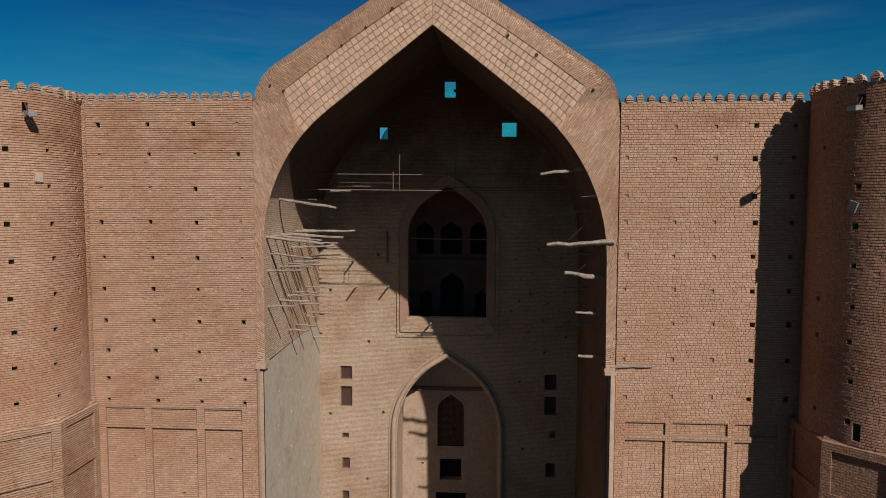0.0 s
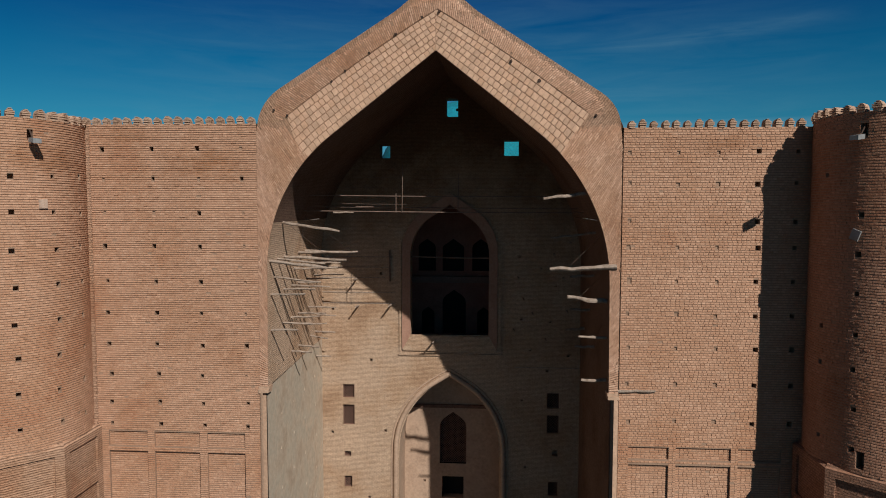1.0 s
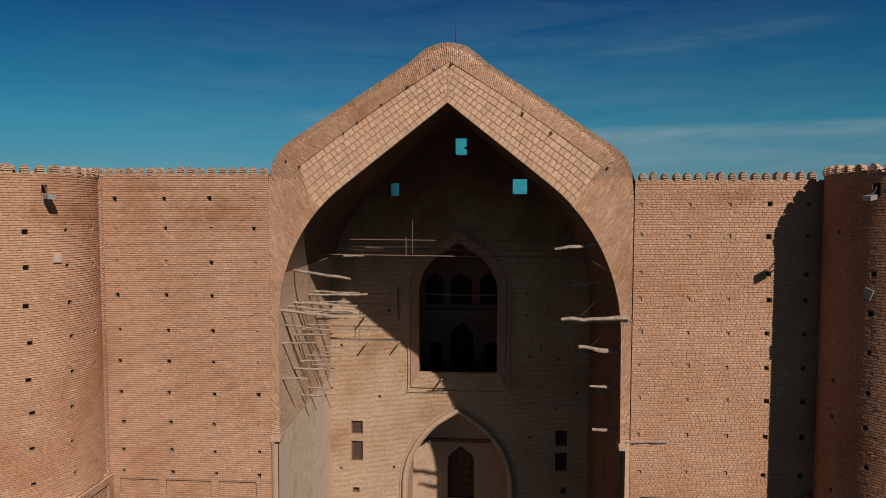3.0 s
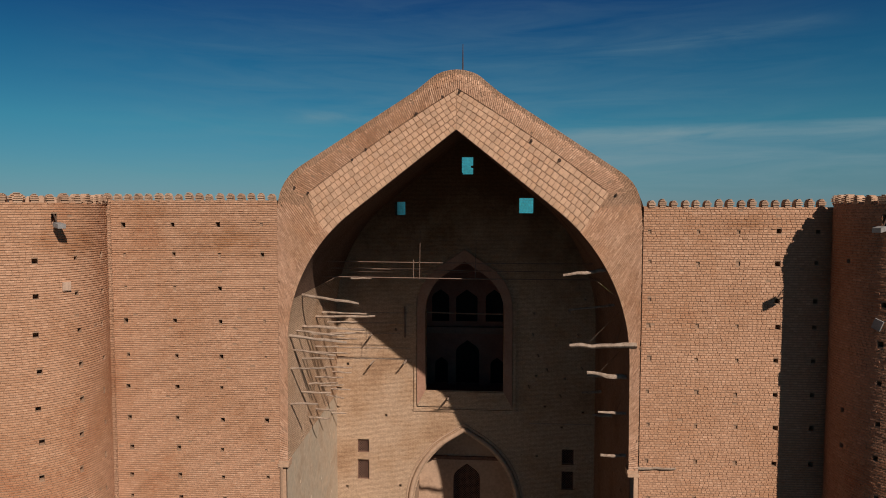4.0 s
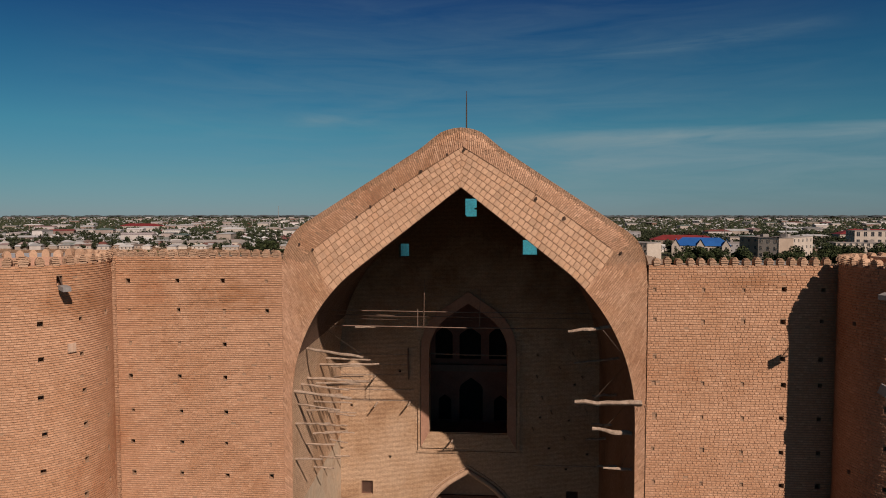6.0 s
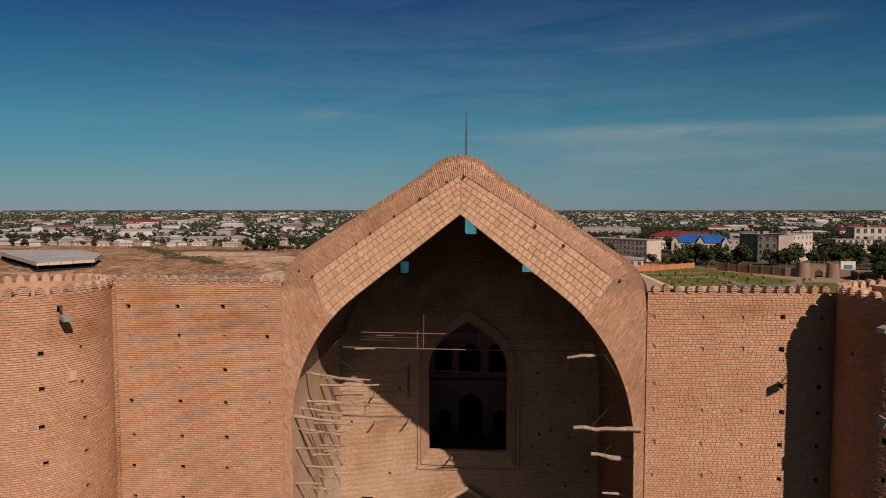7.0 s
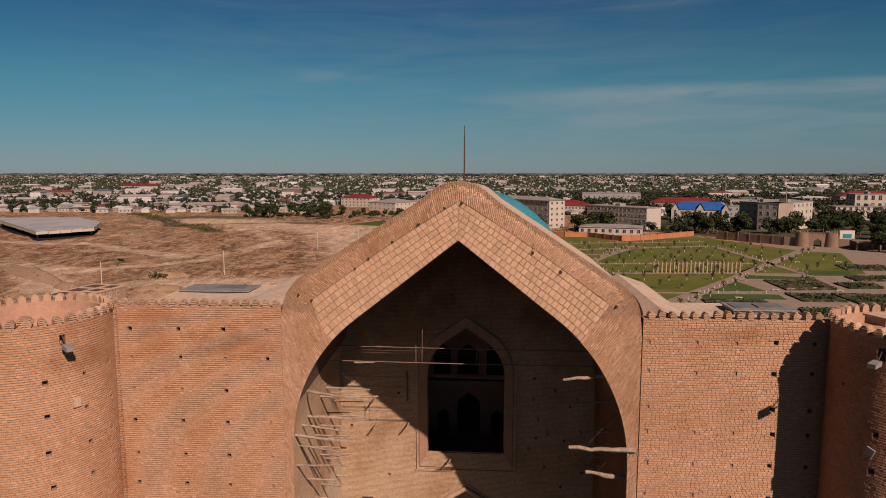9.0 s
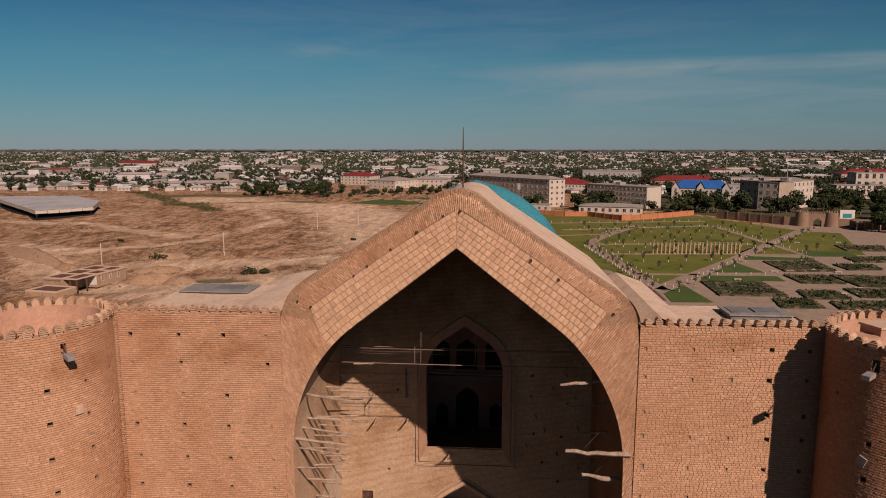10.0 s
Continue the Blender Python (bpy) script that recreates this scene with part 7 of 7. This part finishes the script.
part("picture", geo, M_TILE, sign)
for x in (-3, 3):
    geo = Geo()
    geo.box(x - 0.2, x + 0.2, -0.2, 0.2, -0.3, 2.4)
    part("leg", geo, M_METAL, sign)

# water tower on a lattice mast
wt = thing("water_tower", "grey lattice mast with a tank", "tower", at=(21.8, 405, GROUND))
geo = Geo()
for sx, sy in ((-1, -1), (1, -1), (1, 1), (-1, 1)):
    tube(geo, [(sx * 1.6, sy * 1.6, -0.3), (sx * 1.1, sy * 1.1, 14)], [0.13, 0.1], 6)
for k in range(7):
    for (ax, ay), (bx, by) in (((-1, -1), (1, -1)), ((1, -1), (1, 1)), ((-1, 1), (-1, -1))):
        s0, s1 = 1.6 - 0.07 * k, 1.6 - 0.07 * (k + 1)
        tube(geo, [(ax * s0, ay * s0, 2 * k), (bx * s1, by * s1, 2 * k + 2)], [0.08, 0.08], 4)
part("frame", geo, M_METAL, wt)
geo = Geo()
tube(geo, [(0, 0, 14), (0, 0, 18)], [1.6, 1.6], 14)
part("tank", geo, M_SLATE, wt, smooth=40)

# excavation shelter in the field
M_CANOPY = mottled("dusty sheet canopy", [(0.3, (0.25, 0.26, 0.275)), (0.7, (0.36, 0.36, 0.36))], 0.06, 1.0, relief=0.0)
M_MUD = mottled("mud brick", [(0.3, (0.29, 0.19, 0.125)), (0.7, (0.37, 0.25, 0.17))], 0.4, 3.0)
sh = thing("excavation_shelter", "wide flat grey canopy over a dark dig", "shelter")
C4 = [(-261, 327), (-242, 353), (-263, 395), (-309, 439), (-362, 428), (-348, 409)]
geo = Geo()
geo.prism(C4, 3.1, 3.5)
part("canopy", geo, M_CANOPY, sh)
for p_, q_ in zip(C4, C4[1:] + C4[:1]):
    a_, b_ = Vector(p_), Vector(q_)
    n_ = max(2, int((b_ - a_).length / 6))
    geo = Geo()
    for k in range(n_):
        u_, v_ = a_.lerp(b_, (k + 0.02) / n_), a_.lerp(b_, (k + 0.98) / n_)
        w_ = Vector((-(v_ - u_).y, (v_ - u_).x)).normalized() * 0.25
        geo.prism([tuple(u_), tuple(v_), tuple(v_ + w_), tuple(u_ + w_)], 1.3 + R2.uniform(-0.15, 0.15), 3.54)
    part("fascia", geo, M_CREAM, sh, "pale cladding panels along the canopy edge")
cen = sum((Vector(p) for p in C4), Vector((0, 0))) / 6
for i, p in enumerate(C4):
    q = Vector(p).lerp(cen, 0.06)
    geo = Geo()
    geo.box(q.x - 0.3, q.x + 0.3, q.y - 0.3, q.y + 0.3, GROUND - 3, 3.1)
    part("post", geo, M_METAL, sh)
# black block over the dig that paints the shade below the canopy
geo = Geo()
geo.prism([tuple(Vector(p).lerp(cen, 0.02)) for p in C4], GROUND - 2.5, GROUND + 0.8)
tagged(part("dig_pit", geo, M_BLACK), "black block for the shade under the shelter", "pit", kind="structure")

M_SPOIL = mottled("dug soil", [(0.35, (0.2, 0.12, 0.07)), (0.48, (0.36, 0.235, 0.148)), (0.56, (0.28, 0.175, 0.105)), (0.68, (0.38, 0.255, 0.162))], 0.5, 2.2, relief=0.5)
# clay house in the field
M_ROOFDARK = mottled("brown roof felt", [(0.3, (0.085, 0.042, 0.03)), (0.7, (0.13, 0.068, 0.05))], 0.5, 3.0)
ch = thing("clay_house", "low clay house with sunken brown roof panels and a porch", "house", at=(-131.5, 148.7, GROUND), turn=-9)
W_, D_, H_ = 12.0, 21.0, 3.1
geo = Geo()
geo.prism([(0, 0), (7.2, 0), (7.2, 8.0), (W_, 8.0), (W_, D_), (0, D_)], -0.8, H_)
part("wall", geo, M_MUD, ch)
geo = Geo()
for x0, x1, y0, y1 in ((0, W_, -0.1, 0.5), (0, W_, D_ - 0.5, D_), (0, 0.5, 0.5, D_ - 0.5), (W_ - 0.5, W_, 0.5, D_ - 0.5), (6.3, 7.2, 0.5, D_ - 0.5), (0.5, 6.3, 6.8, 7.6), (7.2, W_ - 0.5, 8.0, 8.9), (0.5, 6.3, 13.6, 14.4), (7.2, W_ - 0.5, 14.2, 15.0)):
    geo.box(x0, x1, y0, y1, H_, H_ + 0.35)
part("parapet", geo, M_CLAY, ch, "pale clay coping between the roof panels")
for x0, x1, y0, y1 in ((0.5, 6.3, 0.5, 6.8), (0.5, 6.3, 7.6, 13.6), (0.5, 6.3, 14.4, 20.5), (7.2, W_ - 0.5, 0.5, 8.0), (7.2, W_ - 0.5, 8.9, 14.2), (7.2, W_ - 0.5, 15.0, 20.5)):
    geo = Geo()
    geo.box(x0, x1, y0, y1, H_ - 0.12, H_ + 0.12)
    part("roof_panel", geo, M_ROOFDARK, ch)
geo = Geo()
geo.box(7.3, W_ - 0.1, 7.85, 7.99, 0, H_ - 0.15)
part("porch_wall", geo, M_WHITE, ch, "whitewashed porch wall")
for x0, y0 in ((9.2, 0.1), (W_ - 0.5, 0.1), (W_ - 0.5, 4.0)):
    geo = Geo()
    geo.box(x0, x0 + 0.35, y0, y0 + 0.35, -0.5, H_)
    part("porch_post", geo, M_ROOFDARK, ch)
for k in range(9):
    geo = Geo()
    geo.box(W_ - 0.1, W_ + 0.25, 8.8 + 1.45 * k, 9.0 + 1.45 * k, H_ - 0.35, H_ - 0.15)
    part("rafter_end", geo, M_ROOFDARK, ch)
for k in range(8):
    geo = Geo()
    geo.box(0.5 + 0.8 * k, 0.68 + 0.8 * k, -0.3, 0.05, H_ - 0.45, H_ - 0.25)
    part("rafter_end", geo, M_ROOFDARK, ch)
for k in range(3):
    window(ch, 0.7, 1.4, pose(W_, 10.5 + 3.4 * k, 0.9, 0, 0, 90))
geo = Geo()
geo.box(3.0, 13.5, -9.5, -2.0, -0.8, 1.35)
part("annex", geo, M_MUD, ch)
geo = Geo()
for x0, x1, y0, y1 in ((3.0, 13.5, -9.5, -9.0), (3.0, 13.5, -2.5, -2.0), (3.0, 3.5, -9.0, -2.5), (13.0, 13.5, -9.0, -2.5)):
    geo.box(x0, x1, y0, y1, 1.35, 1.75)
part("annex_parapet", geo, M_CLAY, ch)
geo = Geo()
geo.box(3.5, 13.0, -9.0, -2.5, 1.3, 1.44)
part("annex_roof", geo, M_ROOFDARK, ch)

# poles in the field
for x, y, h in ((-135.2, 185.1, 8.5), (-101, 210.7, 9.5), (-86.7, 297.8, 8.5), (-68.9, 316.5, 8.5)):
    geo = Geo()
    tube(geo, [(0, 0, -1.5), (0, 0, h)], [0.2, 0.14], 8)
    geo.box(-0.7, 0.7, -0.06, 0.06, h - 0.9, h - 0.75)
    ob = part("utility_pole", geo, M_CREAM)
    ob.location = (x, y, GROUND)
    tagged(ob, "pale concrete utility pole in the field", "pole", "utility poles")
# planting pits and steps on the plaza
for poly in ([(44.6, 186), (46.0, 186), (48.0, 176), (46.4, 176)], [(50.2, 163), (51.6, 163), (51.4, 145), (49.4, 145)], [(47.2, 168), (49.4, 168), (49.2, 164), (47.2, 164)]):
    flat("planting_pit", poly, 0.12, M_ROOFDARK, "dark planting pit in the paving")
# dry tufts and clods over the steppe
g = Geo()
for k in range(9000):
    f = R2.random()
    y = 110 + 460 * f * f if k % 3 else 110 + 460 * f
    x = -25 - R2.random() * (60 + 0.75 * y)
    if sandiness(x, y) > 0.3 and R2.random() < 0.85:
        continue
    if noise.noise((x * 0.03, y * 0.05, 9.0)) < -0.05:
        continue
    z = relief_z(x, y)
    s, h = R2.uniform(0.2, 0.8), R2.uniform(0.12, 0.45)
    a = R2.uniform(0, 6.3)
    p = [(x + s * math.cos(a + j * 2.1), y + s * math.sin(a + j * 2.1), z - 0.1) for j in range(3)]
    for j in range(3):
        g.face([p[j], p[(j + 1) % 3], (x, y, z + h)])
tagged(part("dry_tufts", g, by_piece("dry tufts", [(0.0, (0.09, 0.06, 0.03)), (0.4, (0.17, 0.1, 0.055)), (0.7, (0.1, 0.09, 0.035)), (1.0, (0.3, 0.22, 0.14))], 2.0, relief=0.0, island=True)), "dry grass tufts and clods on the steppe", "tufts", kind="stuff")
# scrub along the ditch
g = Geo()
for (ax, ay), (bx, by) in zip(DITCH, DITCH[1:]):
    for k in range(60):
        f, o = R2.random(), R2.gauss(0, 4.0)
        x, y = ax + (bx - ax) * f + o, ay + (by - ay) * f + o * 0.6
        leaf_cloud(g, (x, y, relief_z(x, y) + 0.4), R2.uniform(0.9, 2.2), R2.uniform(0.5, 1.1), 26, 0.4, R2)
tagged(part("ditch_scrub", g, by_piece("olive scrub", [(0.0, (0.05, 0.05, 0.016)), (0.6, (0.085, 0.08, 0.026)), (1.0, (0.13, 0.105, 0.045))], 0.8, relief=0.0, island=True)), "olive scrub along a shallow ditch", "scrub", kind="stuff")
# spoil heaps and an earth bank beside the clay house
for x, y, rx, ry, h, turn_ in ((-104, 163, 9, 5, 2.6, 10), (-94, 158, 6, 4, 2.0, -20), (-121, 203, 9, 4, 2.4, 0), (-175, 204, 34, 4, 3.2, -38), (-143, 178, 10, 3, 1.8, -38), (-112, 181, 8, 4, 1.5, 15)):
    geo = Geo()
    rings = [[(x + (rx * f * math.cos(a_) * math.cos(radians(turn_)) - ry * f * math.sin(a_) * math.sin(radians(turn_))), y + (rx * f * math.cos(a_) * math.sin(radians(turn_)) + ry * f * math.sin(a_) * math.cos(radians(turn_)))) for a_ in [math.tau * k / 18 for k in range(18)]] for f in (1.15, 0.8, 0.5, 0.22)]
    rings = [[(px, py, relief_z(px, py) - 0.2 + h * hh + (0.6 * h * noise.noise((px * 0.7, py * 0.7, 7.0)) if hh else 0.0)) for px, py in ring] for ring, hh in zip(rings, (0.0, 0.45, 0.85, 1.0))]
    for ra, rb in zip(rings, rings[1:]):
        for k in range(18):
            geo.face([ra[k], ra[(k + 1) % 18], rb[(k + 1) % 18], rb[k]])
    geo.face(rings[-1])
    tagged(part("soil_mound", geo, M_SPOIL, None, smooth=60), "pale heap of dug soil on the steppe", "mound", "soil mounds")
# bushes in the field
for x, y, r in ((-123, 200, 3.2), (-119, 201, 2.6), (-77, 174, 3.0), (-72, 175, 2.4), (-160, 240, 1.5), (-60, 260, 1.2)):
    geo = Geo()
    leaf_cloud(geo, (0, 0, r * 0.3), r, r * 0.5, 260, 0.35, R2)
    ob = part("bush", geo, M_LEAF)
    ob.location = (x, y, relief_z(x, y))
    tagged(ob, "low dry green bush on the steppe", "bush", "bushes")

# the town's houses, uncounted
def keepout(x, y):
    return (y < 575 and -420 < x < 0) or (y < 480 and -40 < x < 360) or (-175 < x < -40 and y < 720) or (140 < x < 360 and y < 570)


g = Geo()
tg = Geo()


def blob(geo, x, y, z, r, h, rnd):
    """A small irregular clump of leaves."""
    n_ = 6
    rings = []
    for zz, rr in ((0.0, 0.55), (0.35, 1.0), (0.7, 0.8)):
        rings.append([(x + r * rr * rnd.uniform(0.7, 1.2) * math.cos(k * math.tau / n_ + zz), y + r * rr * rnd.uniform(0.7, 1.2) * math.sin(k * math.tau / n_ + zz), z + h * (zz + rnd.uniform(-0.08, 0.08))) for k in range(n_)])
    top = (x + rnd.uniform(-0.3, 0.3) * r, y, z + h)
    for a, b_ in zip(rings, rings[1:]):
        for k in range(n_):
            geo.face([a[k], a[(k + 1) % n_], b_[(k + 1) % n_], b_[k]])
    for k in range(n_):
        geo.face([rings[-1][k], rings[-1][(k + 1) % n_], top])


def cottage(w, d, h, hip, rh):
    t_ = thing("town_house", "low plastered town house with a sheet-metal roof", "house", "houses at the town's edge")
    geo = Geo()
    geo.box(-w / 2, w / 2, -d / 2, d / 2, -0.5, h)
    part("wall", geo, M_HWALL, t_)
    geo = Geo()
    o, e = 0.5, (d * 0.45 if hip else 0.0)
    k4 = [(-w / 2 - o, -d / 2 - o, h), (w / 2 + o, -d / 2 - o, h), (w / 2 + o, d / 2 + o, h), (-w / 2 - o, d / 2 + o, h)]
    r0, r1 = (-w / 2 - o + e, 0, h + rh), (w / 2 + o - e, 0, h + rh)
    for f in ([k4[0], k4[1], r1, r0], [k4[1], k4[2], r1], [k4[2], k4[3], r0, r1], [k4[3], k4[0], r0], k4[::-1]):
        geo.face(f)
    part("roof", geo, M_HROOF, t_)
    for k in range(3):
        window(t_, 1.2, 1.3, pose(w * (k - 1) / 3.3, -d / 2, 1.0))
    return t_


COTTAGES = [cottage(R2.uniform(9, 15), R2.uniform(7, 10), R2.uniform(2.8, 4.0), k % 2, R2.uniform(1.4, 2.6)) for k in range(8)]
near_count = 0
yy = 560.0
while yy < 4700:
    step = 12 + yy * 0.0078
    half = yy * 0.8 + 60
    x = -half
    while x < half:
        px, py = x + R2.uniform(-0.4, 0.4) * step, yy + R2.uniform(-0.4, 0.4) * step
        if not keepout(px, py) and py > 560:
            q = R2.random()
            if q < (0.8 if yy < 1900 else 0.6):
                w, d, h = R2.uniform(7, 12), R2.uniform(7, 10), R2.uniform(2.6, 4.0)
                if R2.random() < 0.025:
                    w, d, h = R2.uniform(22, 40), R2.uniform(12, 18), R2.uniform(5, 11)
                a = R2.choice((0.25, 0.25 + math.pi / 2, 0.15)) + R2.uniform(-0.12, 0.12)
                if py < 770 and abs(px) < py * 0.72 and near_count < 285:
                    near_count += 1
                    m = pose(px, py, GROUND, 0, 0, math.degrees(a))
                    k8 = near_count % 8
                    if near_count <= 8:
                        COTTAGES[k8].matrix_basis = m
                    else:
                        copy_thing(COTTAGES[k8], m)
                    x += step
                    continue
                ca, sa = math.cos(a), math.sin(a)
                def T(u, v, z):
                    return (px + u * ca - v * sa, py + u * sa + v * ca, GROUND + z)
                c = [(-w / 2, -d / 2), (w / 2, -d / 2), (w / 2, d / 2), (-w / 2, d / 2)]
                for k in range(4):
                    (u0, v0), (u1, v1) = c[k], c[(k + 1) % 4]
                    g.face([T(u0, v0, 0), T(u1, v1, 0), T(u1, v1, h), T(u0, v0, h)], None, 0)
                e = R2.choice((0, d * 0.45))
                rh = R2.uniform(1.2, 2.6)
                o = 0.5
                k4 = [T(-w / 2 - o, -d / 2 - o, h + 0.02), T(w / 2 + o, -d / 2 - o, h + 0.02), T(w / 2 + o, d / 2 + o, h + 0.02), T(-w / 2 - o, d / 2 + o, h + 0.02)]
                r0, r1 = T(-w / 2 - o + e, 0, h + rh), T(w / 2 + o - e, 0, h + rh)
                g.face([k4[0], k4[1], r1, r0], None, 1)
                g.face([k4[1], k4[2], r1], None, 1)
                g.face([k4[2], k4[3], r0, r1], None, 1)
                g.face([k4[3], k4[0], r0], None, 1)
            if q > (0.42 if yy > 1200 else 0.3 if px > 0 else 0.52):
                for _ in range(R2.choice((1, 2, 2, 3))):
                    r = R2.uniform(1.8, 3.8) * (1 + yy * 0.00015)
                    bx, by = px + R2.uniform(-0.5, 0.5) * step, py + R2.uniform(-0.5, 0.5) * step
                    if by < 1000:
                        leaf_cloud(tg, (bx, by, GROUND + 3.6), r * 1.1, R2.uniform(2.4, 4.2), 46, 1.1, R2)
                    else:
                        blob(tg, bx, by, GROUND + R2.uniform(0.2, 1.0), r, R2.uniform(4.0, 8.5), R2)
                if py < 2600:
                    for _ in range(3 if 0.12 * py < px and py < 1100 else 1):
                        bx, by, r = px + R2.uniform(-0.6, 0.6) * step, py + R2.uniform(-0.6, 0.6) * step, R2.uniform(2.4, 4.6)
                        if by < 1000:
                            leaf_cloud(tg, (bx, by, GROUND + 4.6), r, R2.uniform(3, 5), 46, 1.2, R2)
                        else:
                            blob(tg, bx, by, GROUND + 0.5, r, R2.uniform(6, 10), R2)
        x += step
    yy += step * 0.95
for k in range(420):  # dark belts of trees round the larger buildings
    bx, by = R2.uniform(95, 560), R2.uniform(455, 760)
    if by < 760 - 0.1 * bx:
        leaf_cloud(tg, (bx, by, GROUND + 5.0), R2.uniform(2.6, 4.6), R2.uniform(3.4, 5.2), 60, 1.1, R2)
tagged(part("town_houses", g, [M_TOWNWALL, M_TOWNROOF]), "countless low pale houses of the town reaching the horizon", "houses", kind="stuff")
tagged(part("town_trees", tg, M_LEAFFAR), "dark green garden trees between the town houses", "trees", kind="stuff")
# far belt of trees added to lift the horizon, haze painted into its leaves
g = Geo()
x = -4300.0
while x < 4300:
    w = R2.uniform(30, 90)
    blob(g, x, 4780 + R2.uniform(-60, 60), GROUND - 2, w, R2.uniform(22, 26), R2)
    x += w * 0.5
tagged(part("backdrop", g, by_piece("hazy far leaves", [(0.0, (0.05, 0.062, 0.066)), (1.0, (0.075, 0.088, 0.09))], 0.05, relief=0.0, island=True)), "far dark belt of trees along the horizon", "trees", kind="structure")
# chimneys and masts over the town
for x, y, h in ((-760, 2300, 62), (-560, 2600, 50), (-520, 2600, 40), (330, 900, 30), (206, 430, 30)):
    geo = Geo()
    tube(geo, [(0, 0, -1), (0, 0, h * 0.6), (0, 0, h)], [h * 0.02, h * 0.014, h * 0.01], 8)
    geo.box(-h * 0.018, h * 0.018, -h * 0.018, h * 0.018, h * 0.96, h * 0.985)
    ob = part("mast", geo, M_METAL)
    ob.location = (x, y, GROUND)
    tagged(ob, "tall thin grey mast over the town", "mast", "masts over the town")
